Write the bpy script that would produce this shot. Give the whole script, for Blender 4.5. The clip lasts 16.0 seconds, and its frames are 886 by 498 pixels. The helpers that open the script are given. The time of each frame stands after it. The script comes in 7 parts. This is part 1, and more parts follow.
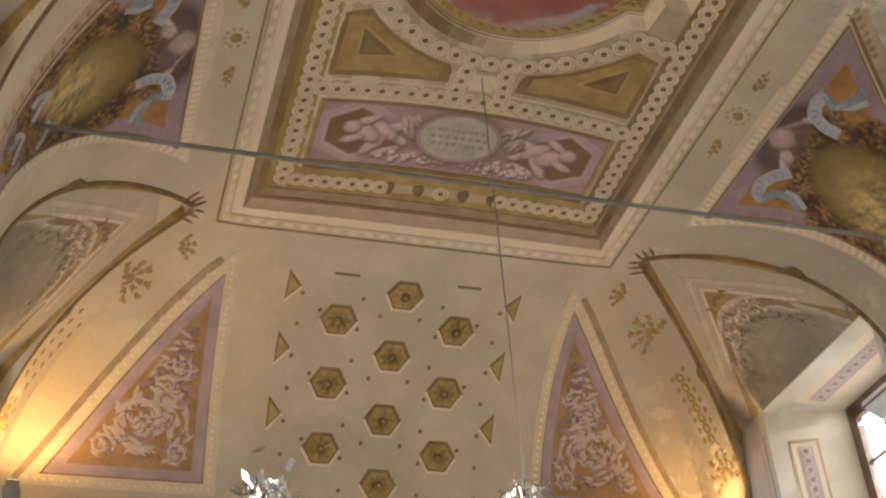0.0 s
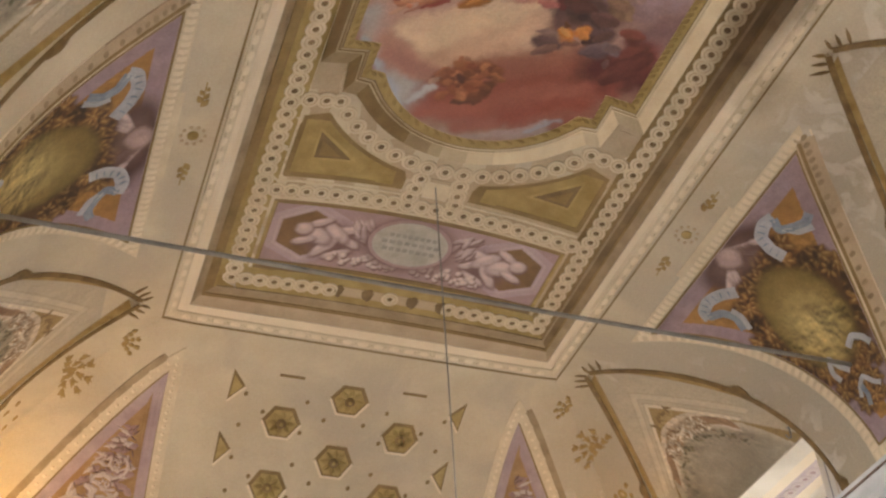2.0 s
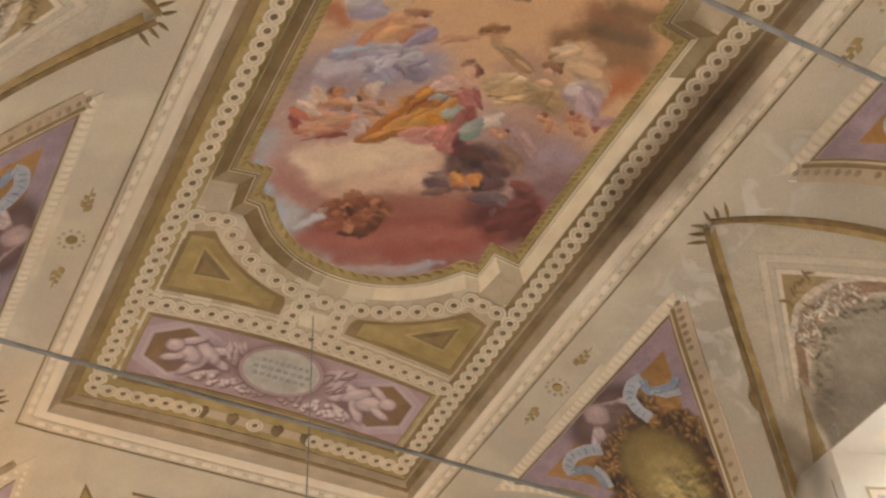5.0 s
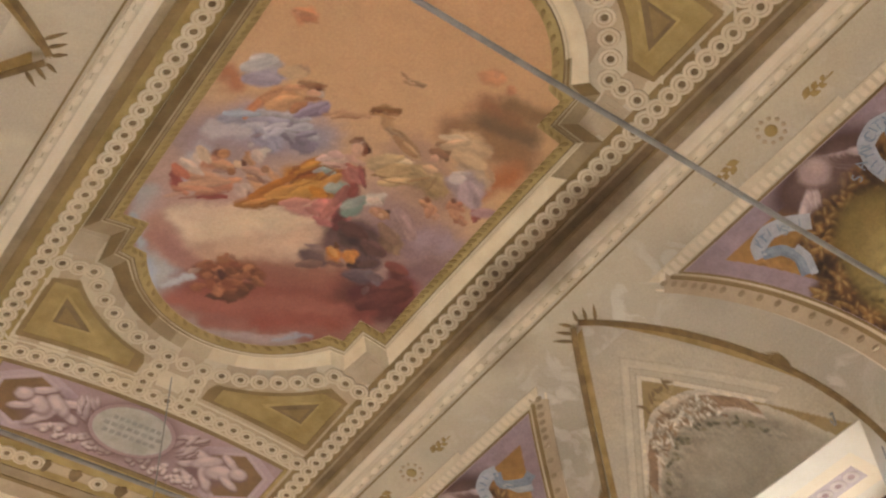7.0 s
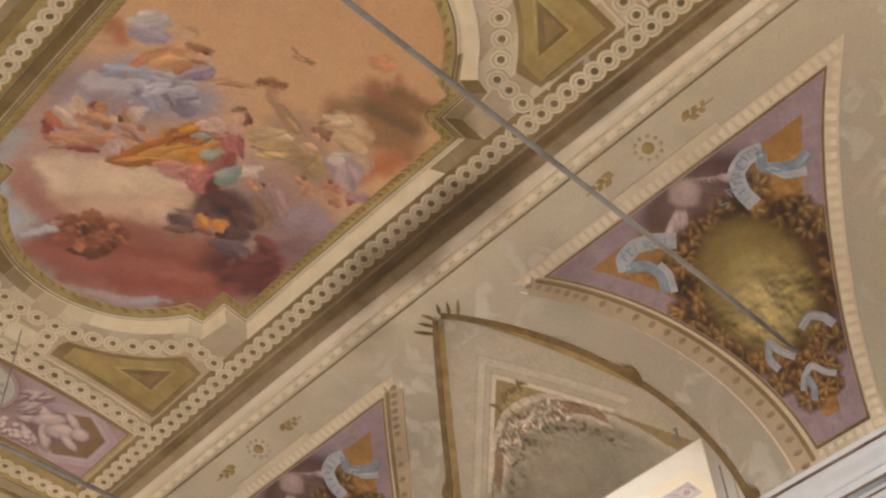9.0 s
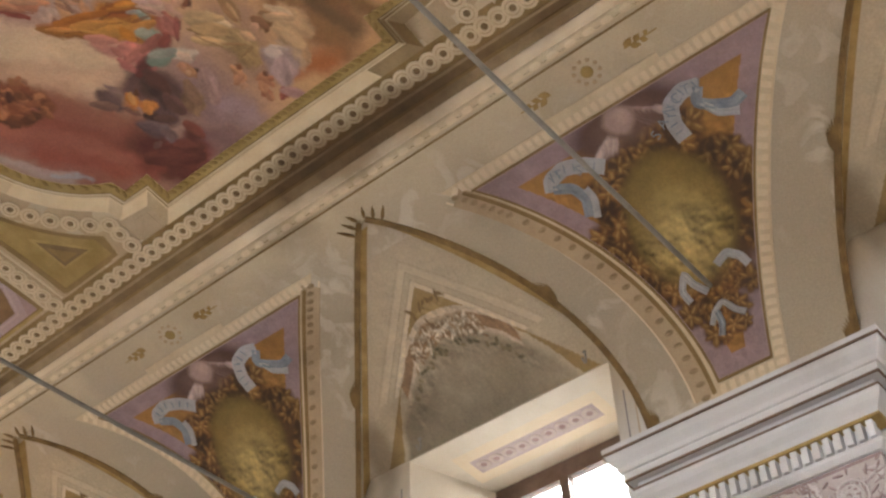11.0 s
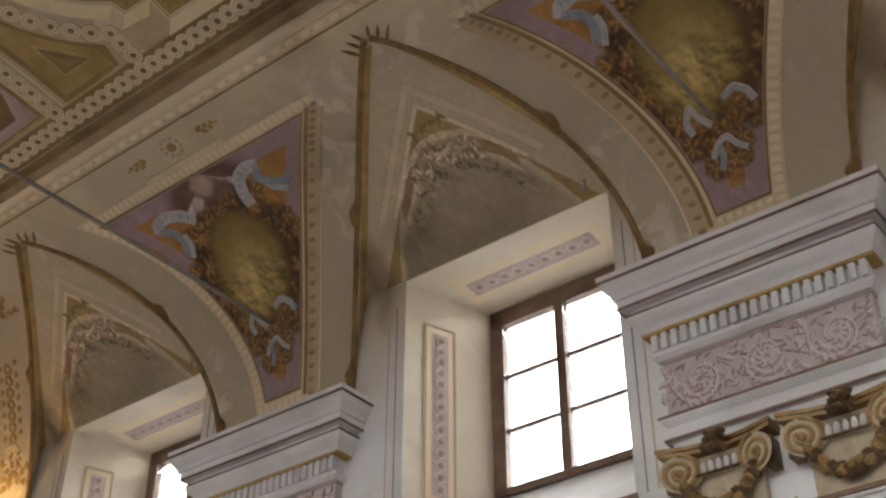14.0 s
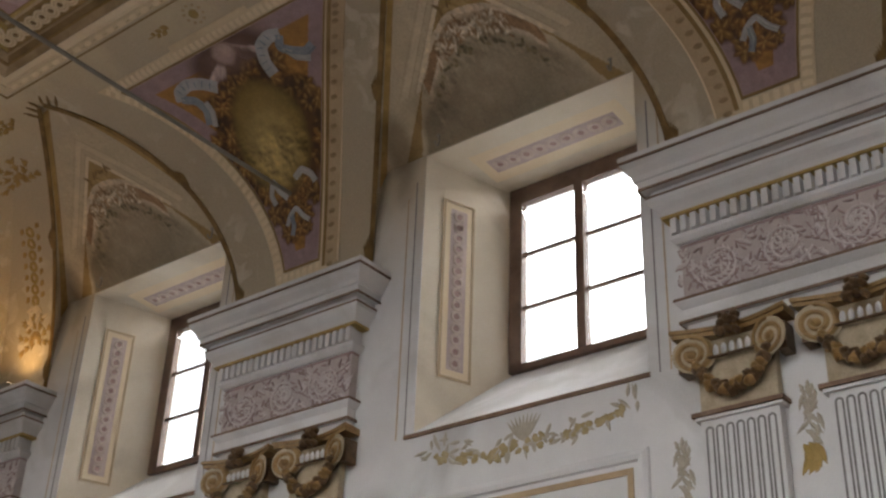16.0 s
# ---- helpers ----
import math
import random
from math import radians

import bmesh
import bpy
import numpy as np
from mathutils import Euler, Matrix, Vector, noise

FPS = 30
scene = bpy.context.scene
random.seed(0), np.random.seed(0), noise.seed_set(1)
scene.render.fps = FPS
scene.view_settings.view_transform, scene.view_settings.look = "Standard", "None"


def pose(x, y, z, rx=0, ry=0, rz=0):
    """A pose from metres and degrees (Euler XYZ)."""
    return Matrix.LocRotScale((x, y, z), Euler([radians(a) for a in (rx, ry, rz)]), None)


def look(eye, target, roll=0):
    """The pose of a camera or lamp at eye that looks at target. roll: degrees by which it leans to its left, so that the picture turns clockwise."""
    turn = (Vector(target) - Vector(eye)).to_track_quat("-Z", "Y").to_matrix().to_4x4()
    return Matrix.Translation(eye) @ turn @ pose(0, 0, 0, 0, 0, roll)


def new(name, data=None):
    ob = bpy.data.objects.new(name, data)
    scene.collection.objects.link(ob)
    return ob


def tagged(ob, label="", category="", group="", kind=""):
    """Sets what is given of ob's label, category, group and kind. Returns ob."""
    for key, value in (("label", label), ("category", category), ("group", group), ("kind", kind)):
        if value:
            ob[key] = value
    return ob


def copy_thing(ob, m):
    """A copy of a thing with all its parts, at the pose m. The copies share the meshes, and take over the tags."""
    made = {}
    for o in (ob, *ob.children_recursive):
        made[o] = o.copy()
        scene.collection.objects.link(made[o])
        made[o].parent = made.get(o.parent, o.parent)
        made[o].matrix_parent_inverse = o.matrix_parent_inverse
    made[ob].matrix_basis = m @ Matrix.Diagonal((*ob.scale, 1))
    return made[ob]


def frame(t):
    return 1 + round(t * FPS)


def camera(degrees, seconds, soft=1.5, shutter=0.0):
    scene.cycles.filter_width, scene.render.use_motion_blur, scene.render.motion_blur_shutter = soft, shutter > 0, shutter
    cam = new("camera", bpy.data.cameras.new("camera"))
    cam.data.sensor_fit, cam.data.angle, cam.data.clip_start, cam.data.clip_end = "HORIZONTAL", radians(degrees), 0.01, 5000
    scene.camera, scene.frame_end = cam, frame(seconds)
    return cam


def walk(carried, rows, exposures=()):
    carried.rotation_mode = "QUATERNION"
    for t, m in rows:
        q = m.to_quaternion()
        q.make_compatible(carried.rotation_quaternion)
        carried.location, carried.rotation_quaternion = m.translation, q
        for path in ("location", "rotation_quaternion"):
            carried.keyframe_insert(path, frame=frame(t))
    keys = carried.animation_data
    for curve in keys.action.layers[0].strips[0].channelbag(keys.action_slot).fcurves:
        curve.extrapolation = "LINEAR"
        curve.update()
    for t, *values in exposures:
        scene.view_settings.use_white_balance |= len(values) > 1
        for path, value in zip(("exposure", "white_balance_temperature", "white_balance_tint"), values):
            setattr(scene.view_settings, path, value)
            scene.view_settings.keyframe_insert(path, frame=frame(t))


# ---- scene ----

# ---------------------------------------------------------------- camera
EYE_AT = (-3.57, -5.82, 1.6)
cam = camera(38.7, 16.0, soft=2.4)
ROWS = [
    (0, 125.22, 3.48, -16.15),
    (0.5, 126.77, 3.38, -16.57),
    (1, 127.73, 3.47, -17.28),
    (1.5, 129.12, 3.19, -18.10),
    (2, 129.87, 3.03, -19.41),
    (2.5, 130.72, 2.61, -20.66),
    (3, 131.85, 2.66, -21.95),
    (3.5, 133.16, 2.79, -22.96),
    (4, 134.14, 2.14, -24.86),
    (4.2, 134.42, 2.30, -25.25),
    (6.3, 138.25, 2.41, -31.92),
    (6.5, 138.62, 2.54, -32.73),
    (7, 138.86, 2.84, -35.56),
    (7.5, 138.89, 3.02, -38.30),
    (8, 138.70, 3.34, -40.26),
    (8.5, 138.51, 3.41, -42.27),
    (9, 137.81, 3.09, -44.11),
    (9.2, 137.40, 2.93, -44.98),
    (11.3, 132.68, 1.78, -50.85),
    (11.5, 132.26, 1.86, -51.15),
    (12, 131.09, 1.57, -51.61),
    (12.5, 129.46, 1.34, -51.66),
    (13, 128.18, 1.02, -51.74),
    (13.5, 126.73, 0.48, -51.67),
    (14, 125.30, -0.05, -51.72),
    (14.5, 124.01, -0.57, -51.56),
    (15, 122.51, -1.13, -51.73),
    (15.5, 121.19, -1.68, -51.87),
    (16, 119.66, -1.96, -51.86),
]
walk(cam, [(t, pose(*EYE_AT, rx, ry, rz)) for t, rx, ry, rz in ROWS],
     exposures=[(0, -1.20), (1.5, -1.00), (4.2, -0.74), (9.2, -0.70), (11.3, -1.15), (12, -1.30), (12.5, -1.33), (13.5, -1.74), (14, -1.92), (15, -2.06), (16, -2.36)])

# ---------------------------------------------------------------- plan (metres, nave axis x = 0, middle bay y = 0)
HALF_W, HALF_L = 4.5, 8.05          # side walls, end walls
Z_SPRING, Z_TOP = 7.465, 10.1       # cornice top, flat of the vault
X0, Y0 = 1.95, 5.1                  # where the coves begin
AX, AY, BZ = HALF_W - X0, HALF_L - Y0, Z_TOP - Z_SPRING
PITCH = 5.27                        # bay to bay
APEX, LUN_W = 2.64, 1.66            # lunette: apex off the axis, half-width at the wall
ARC = 0.5 * (AX + BZ)
WIN_OFF = -0.165                    # window axis against the bay axis
REVEAL_W, REVEAL_TOP, SILL = 1.195, 8.685, 5.725
INNER_W, INNER_TOP, INNER_SILL, DEPTH = 0.84, 8.62, 6.56, 1.0
WALL_T = 1.15

# ---------------------------------------------------------------- light
world = bpy.data.worlds.new("sky")
scene.world = world
world.use_nodes = True
wt = world.node_tree
sky = wt.nodes.new("ShaderNodeTexSky")
sky.sky_type = "NISHITA"
sky.sun_disc = False
sky.sun_elevation, sky.sun_rotation = radians(38), radians(60)
wt.links.new(sky.outputs[0], wt.nodes["Background"].inputs[0])
wt.nodes["Background"].inputs[1].default_value = 0.15

def area_lamp(name, m, w, h, watts, colour):
    d = bpy.data.lights.new(name, "AREA")
    d.shape, d.size, d.size_y, d.energy, d.color = "RECTANGLE", w, h, watts, colour
    d.spread = radians(72)
    ob = new(name, d)
    ob.matrix_world = m
    return ob

for side in (1, -1):
    for k in (-1, 0, 1):
        area_lamp("window_daylight", look((side * (HALF_W + DEPTH + 0.35), k * PITCH + side * WIN_OFF, 7.75), (0, k * PITCH, 3.9)), 1.75, 2.1, 530 if side > 0 else 380, (1.0, 0.98, 0.97))
def uplight(x, y, watts):
    d = bpy.data.lights.new("cornice_lamp", "SPOT")
    d.energy, d.color, d.spot_size, d.spot_blend, d.shadow_soft_size = watts, (1.0, 0.60, 0.24), radians(150), 0.8, 0.06
    ob = new("cornice_lamp", d)
    ob.matrix_world = look((x, y, Z_SPRING + 0.20), (x * 0.90, y * 0.99, Z_TOP))
for sx in (1, -1):
    for sy in (1, -1):
        uplight(sx * 4.18, sy * 7.30, 110 if sx > 0 else 200)

# ---------------------------------------------------------------- materials
def smudge_group():
    """Sooty stains on the vault and darker patches beside the windows, as one node group."""
    g = bpy.data.node_groups.new("soot", "ShaderNodeTree")
    g.interface.new_socket("Color", in_out="INPUT", socket_type="NodeSocketColor")
    g.interface.new_socket("Color", in_out="OUTPUT", socket_type="NodeSocketColor")
    n, l = g.nodes, g.links
    gi, go = n.new("NodeGroupInput"), n.new("NodeGroupOutput")
    geo = n.new("ShaderNodeNewGeometry")
    warp = n.new("ShaderNodeTexNoise")
    warp.inputs["Scale"].default_value, warp.inputs["Detail"].default_value = 2.2, 6
    l.new(geo.outputs["Position"], warp.inputs["Vector"])
    mid = n.new("ShaderNodeVectorMath")
    mid.operation = "MULTIPLY_ADD"
    mid.inputs[1].default_value, mid.inputs[2].default_value = (0.9, 0.9, 0.9), (-0.45, -0.45, -0.45)
    l.new(warp.outputs["Color"], mid.inputs[0])
    total = None
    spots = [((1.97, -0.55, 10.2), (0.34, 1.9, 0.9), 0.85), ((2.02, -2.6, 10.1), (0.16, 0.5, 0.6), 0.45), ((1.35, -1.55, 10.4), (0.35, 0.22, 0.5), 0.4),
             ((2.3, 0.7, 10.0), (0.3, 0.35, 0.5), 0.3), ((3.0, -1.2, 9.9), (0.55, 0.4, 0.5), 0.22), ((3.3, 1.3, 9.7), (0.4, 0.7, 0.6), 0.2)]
    # at each window: darker patches beside and above one upper corner
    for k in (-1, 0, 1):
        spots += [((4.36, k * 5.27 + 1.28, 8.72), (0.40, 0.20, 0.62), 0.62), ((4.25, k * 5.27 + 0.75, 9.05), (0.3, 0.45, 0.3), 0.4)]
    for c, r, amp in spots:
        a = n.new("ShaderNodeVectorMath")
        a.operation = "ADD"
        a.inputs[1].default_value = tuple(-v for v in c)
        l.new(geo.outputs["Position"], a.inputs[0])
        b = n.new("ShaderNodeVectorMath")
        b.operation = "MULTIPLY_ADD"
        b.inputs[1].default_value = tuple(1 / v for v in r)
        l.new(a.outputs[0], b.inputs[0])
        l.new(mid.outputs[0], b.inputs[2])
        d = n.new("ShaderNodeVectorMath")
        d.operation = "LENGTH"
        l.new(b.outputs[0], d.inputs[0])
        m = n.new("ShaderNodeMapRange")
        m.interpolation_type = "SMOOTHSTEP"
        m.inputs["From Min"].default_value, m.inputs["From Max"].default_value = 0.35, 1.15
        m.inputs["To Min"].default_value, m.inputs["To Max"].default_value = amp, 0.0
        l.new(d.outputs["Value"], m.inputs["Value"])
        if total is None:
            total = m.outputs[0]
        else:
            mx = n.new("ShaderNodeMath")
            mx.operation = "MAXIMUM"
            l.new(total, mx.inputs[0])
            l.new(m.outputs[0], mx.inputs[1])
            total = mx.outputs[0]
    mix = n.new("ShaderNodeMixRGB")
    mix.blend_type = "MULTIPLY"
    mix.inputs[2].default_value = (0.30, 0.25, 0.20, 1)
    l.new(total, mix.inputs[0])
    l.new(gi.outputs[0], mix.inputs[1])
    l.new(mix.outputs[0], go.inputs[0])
    return g
SMUDGE = smudge_group()
def smudged(n, l, colour, shader):
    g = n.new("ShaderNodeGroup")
    g.node_tree = SMUDGE
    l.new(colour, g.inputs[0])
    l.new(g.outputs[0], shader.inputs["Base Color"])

def plaster(name, c1, c2, rough=0.85, scale=1.3, grain=60, bump=0.15, stain=None, amount=0.5, damp=None, above=None):
    m = bpy.data.materials.new(name)
    m.use_nodes = True
    n, l = m.node_tree.nodes, m.node_tree.links
    b = n["Principled BSDF"]
    geo = n.new("ShaderNodeNewGeometry")
    big = n.new("ShaderNodeTexNoise")
    big.inputs["Scale"].default_value, big.inputs["Detail"].default_value, big.inputs["Roughness"].default_value = scale, 8, 0.62
    l.new(geo.outputs["Position"], big.inputs["Vector"])
    r = n.new("ShaderNodeValToRGB")
    r.color_ramp.elements[0].position, r.color_ramp.elements[1].position = 0.5 - 0.3 * amount, 0.5 + 0.3 * amount
    r.color_ramp.elements[0].color, r.color_ramp.elements[1].color = (*c1, 1), (*c2, 1)
    l.new(big.outputs["Fac"], r.inputs[0])
    out = r.outputs[0]
    if stain:
        st = n.new("ShaderNodeTexNoise")
        st.inputs["Scale"].default_value, st.inputs["Detail"].default_value, st.inputs["Distortion"].default_value = 0.9, 9, 0.6
        l.new(geo.outputs["Position"], st.inputs["Vector"])
        sr = n.new("ShaderNodeValToRGB")
        sr.color_ramp.elements[0].position, sr.color_ramp.elements[1].position = 0.50, 0.64
        l.new(st.outputs["Fac"], sr.inputs[0])
        mx = n.new("ShaderNodeMixRGB")
        mx.inputs[2].default_value = (*stain, 1)
        l.new(sr.outputs[0], mx.inputs[0])
        l.new(out, mx.inputs[1])
        out = mx.outputs[0]
    if above:
        # another coat over a ragged line at some height
        z0, z1, coat = above
        pos, ramp, nz, rag = n.new("ShaderNodeSeparateXYZ"), n.new("ShaderNodeMapRange"), n.new("ShaderNodeTexNoise"), n.new("ShaderNodeMath")
        nz.inputs["Scale"].default_value, nz.inputs["Detail"].default_value = 1.6, 6
        rag.operation = "MULTIPLY_ADD"
        rag.inputs[1].default_value = 0.9
        l.new(geo.outputs["Position"], pos.inputs[0])
        l.new(geo.outputs["Position"], nz.inputs["Vector"])
        l.new(nz.outputs["Fac"], rag.inputs[0])
        l.new(pos.outputs["Z"], rag.inputs[2])
        ramp.inputs["From Min"].default_value, ramp.inputs["From Max"].default_value = z0 + 0.45, z1 + 0.45
        l.new(rag.outputs[0], ramp.inputs["Value"])
        mx = n.new("ShaderNodeMixRGB")
        mx.inputs[2].default_value = (*coat, 1)
        l.new(ramp.outputs[0], mx.inputs[0])
        l.new(out, mx.inputs[1])
        out = mx.outputs[0]
    if damp:
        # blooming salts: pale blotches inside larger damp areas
        where, east, cove_x, grime_shade = n.new("ShaderNodeSeparateXYZ"), n.new("ShaderNodeMapRange"), n.new("ShaderNodeMapRange"), n.new("ShaderNodeMixRGB")
        # east cove: greyed plaster, painted darker still in place of its shade
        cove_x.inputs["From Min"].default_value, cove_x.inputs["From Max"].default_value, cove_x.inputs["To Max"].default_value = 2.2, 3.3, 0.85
        grime_shade.inputs[2].default_value = (0.455, 0.39, 0.285, 1)
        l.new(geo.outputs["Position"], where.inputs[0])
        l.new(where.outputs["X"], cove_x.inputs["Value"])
        l.new(cove_x.outputs[0], grime_shade.inputs[0])
        l.new(out, grime_shade.inputs[1])
        out = grime_shade.outputs[0]
        dn, dm = n.new("ShaderNodeTexNoise"), n.new("ShaderNodeTexNoise")
        for q, sc, dist in ((dn, 0.55, 0.3), (dm, 3.4, 0.8)):
            q.inputs["Scale"].default_value, q.inputs["Detail"].default_value, q.inputs["Distortion"].default_value = sc, 7, dist
            l.new(geo.outputs["Position"], q.inputs["Vector"])
        ra, rb = n.new("ShaderNodeMapRange"), n.new("ShaderNodeMapRange")
        for q, src, lo, hi in ((ra, dn, 0.46, 0.60), (rb, dm, 0.52, 0.60)):
            q.inputs["From Min"].default_value, q.inputs["From Max"].default_value = lo, hi
            l.new(src.outputs["Fac"], q.inputs["Value"])
        both, area = n.new("ShaderNodeMath"), n.new("ShaderNodeMath")
        both.operation = area.operation = "MULTIPLY"
        east.inputs["From Min"].default_value, east.inputs["From Max"].default_value, east.inputs["To Max"].default_value = 2.2, 3.0, 0.75
        l.new(where.outputs["X"], east.inputs["Value"])
        l.new(ra.outputs[0], area.inputs[0])
        l.new(east.outputs[0], area.inputs[1])
        l.new(area.outputs[0], both.inputs[0])
        l.new(rb.outputs[0], both.inputs[1])
        mx = n.new("ShaderNodeMixRGB")
        mx.inputs[2].default_value = (*damp, 1)
        l.new(both.outputs[0], mx.inputs[0])
        l.new(out, mx.inputs[1])
        out = mx.outputs[0]
    fine = n.new("ShaderNodeTexNoise")
    fine.inputs["Scale"].default_value, fine.inputs["Detail"].default_value = grain, 4
    l.new(geo.outputs["Position"], fine.inputs["Vector"])
    mul = n.new("ShaderNodeMixRGB")
    mul.blend_type = "OVERLAY"
    mul.inputs[0].default_value = 0.22
    l.new(out, mul.inputs[1])
    l.new(fine.outputs["Fac"], mul.inputs[2])
    smudged(n, l, mul.outputs[0], b)
    b.inputs["Roughness"].default_value = rough
    bp = n.new("ShaderNodeBump")
    bp.inputs["Strength"].default_value, bp.inputs["Distance"].default_value = bump, 0.01
    l.new(fine.outputs["Fac"], bp.inputs["Height"])
    l.new(bp.outputs[0], b.inputs["Normal"])
    return m

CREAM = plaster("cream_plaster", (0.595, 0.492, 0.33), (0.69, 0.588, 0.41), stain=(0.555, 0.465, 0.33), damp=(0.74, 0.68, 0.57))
WHITE = plaster("white_plaster", (0.735, 0.737, 0.748), (0.825, 0.828, 0.838), stain=(0.61, 0.605, 0.60))
WALL = plaster("white_wall_paint", (0.735, 0.737, 0.748), (0.825, 0.828, 0.838), stain=(0.61, 0.605, 0.60), above=(7.3, 8.5, (0.62, 0.54, 0.41)))
FLOOR = plaster("terracotta_floor", (0.17, 0.105, 0.062), (0.25, 0.155, 0.095), rough=0.5)
# unseen ground outside, made pale to bounce light onto the window reveals
BOUNCE_GROUND = plaster("pale_gravel", (0.42, 0.38, 0.31), (0.54, 0.50, 0.42), scale=2)
LIGHT = plaster("pale_cream_paint", (0.78, 0.65, 0.46), (0.86, 0.74, 0.55))
BEIGE = plaster("beige_paint", (0.655, 0.54, 0.355), (0.755, 0.64, 0.45), scale=4)
SAND = plaster("sand_paint", (0.46, 0.34, 0.21), (0.56, 0.43, 0.27), scale=3)
RINGS = plaster("ring_paint", (0.63, 0.52, 0.34), (0.74, 0.62, 0.43), scale=5)
SAND_D = plaster("shaded_sand_paint", (0.30, 0.215, 0.12), (0.42, 0.31, 0.18), scale=4)
UMBER = plaster("umber_paint", (0.15, 0.095, 0.04), (0.25, 0.165, 0.075), scale=3)
OCHRE_D = plaster("dark_ochre_paint", (0.21, 0.135, 0.048), (0.31, 0.205, 0.08), scale=3)
OCHRE = plaster("ochre_paint", (0.31, 0.212, 0.065), (0.44, 0.315, 0.115), scale=4)
GOLDEN = plaster("golden_ochre_paint", (0.36, 0.25, 0.08), (0.50, 0.36, 0.14), scale=5)
MAUVE = plaster("mauve_paint", (0.31, 0.195, 0.18), (0.43, 0.29, 0.265), scale=3)
LILAC = plaster("lilac_paint", (0.365, 0.26, 0.26), (0.49, 0.37, 0.36), scale=3)
RUSSET = plaster("russet_paint", (0.31, 0.18, 0.075), (0.43, 0.265, 0.12), scale=5)
PALE_STONE = plaster("pale_relief_paint", (0.48, 0.375, 0.325), (0.66, 0.56, 0.49), scale=9, amount=0.8)
PLUM_LINE = plaster("plum_line_paint", (0.20, 0.12, 0.095), (0.30, 0.19, 0.155), scale=8)
BLOCK = plaster("block_paint", (0.43, 0.33, 0.205), (0.53, 0.415, 0.27), scale=4)
EDGE_LEAF = plaster("edge_leaf_paint", (0.25, 0.165, 0.05), (0.36, 0.25, 0.085), scale=9)
BANNER = plaster("pale_blue_paint", (0.36, 0.37, 0.40), (0.56, 0.56, 0.57), scale=8, amount=0.8)
BANNER_D = plaster("shaded_blue_paint", (0.20, 0.24, 0.30), (0.34, 0.38, 0.43), scale=8)
FADED_INK = plaster("faded_ink", (0.29, 0.265, 0.215), (0.38, 0.35, 0.29), scale=8)
LEAFY = plaster("brown_leaf_paint", (0.15, 0.09, 0.03), (0.27, 0.17, 0.06), scale=7)
LEAFY_L = plaster("gold_leaf_paint", (0.30, 0.19, 0.06), (0.44, 0.30, 0.11), scale=7)
FRIEZE = plaster("mauve_frieze_ground", (0.50, 0.44, 0.43), (0.60, 0.54, 0.525), scale=4)
FRIEZE_L = plaster("pale_frieze_relief", (0.62, 0.57, 0.56), (0.73, 0.68, 0.67), scale=8)
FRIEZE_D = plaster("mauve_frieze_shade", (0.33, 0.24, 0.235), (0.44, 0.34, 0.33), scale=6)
BROWN_EDGE = plaster("brown_edge_paint", (0.15, 0.09, 0.06), (0.25, 0.17, 0.12), scale=6)
GREY_LINE = plaster("grey_line_paint", (0.17, 0.16, 0.16), (0.26, 0.25, 0.25), scale=6)
WINDOW_PAINT = plaster("brown_window_paint", (0.10, 0.055, 0.035), (0.18, 0.11, 0.075), rough=0.5, scale=5)
IRON = plaster("grey_painted_iron", (0.21, 0.195, 0.165), (0.31, 0.29, 0.25), rough=0.5, scale=5)
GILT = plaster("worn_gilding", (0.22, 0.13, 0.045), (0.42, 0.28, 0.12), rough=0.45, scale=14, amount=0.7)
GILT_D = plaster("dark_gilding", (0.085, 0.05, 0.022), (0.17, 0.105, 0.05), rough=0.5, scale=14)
VOLUTE = plaster("cream_volute_paint", (0.40, 0.33, 0.22), (0.54, 0.46, 0.33), scale=9)

def simple(name, colour, rough, metal=0.0, trans=0.0):
    m = bpy.data.materials.new(name)
    m.use_nodes = True
    b = m.node_tree.nodes["Principled BSDF"]
    b.inputs["Base Color"].default_value = (*colour, 1)
    b.inputs["Roughness"].default_value, b.inputs["Metallic"].default_value = rough, metal
    b.inputs["Transmission Weight"].default_value = trans
    return m
SILVER = simple("polished_silver", (0.75, 0.75, 0.74), 0.18, 1.0)
GLASS = simple("window_glass", (0.95, 0.97, 0.98), 0.0, 0.0, 1.0)

def glowing(name, colour, strength):
    m = bpy.data.materials.new(name)
    m.use_nodes = True
    b = m.node_tree.nodes["Principled BSDF"]
    b.inputs["Base Color"].default_value = (*colour, 1)
    b.inputs["Emission Color"].default_value = (*colour, 1)
    b.inputs["Emission Strength"].default_value = strength
    return m
HAZE = glowing("white_sky", (0.95, 0.97, 1.0), 13.0)
BULB = glowing("warm_bulb", (1.0, 0.70, 0.30), 30.0)

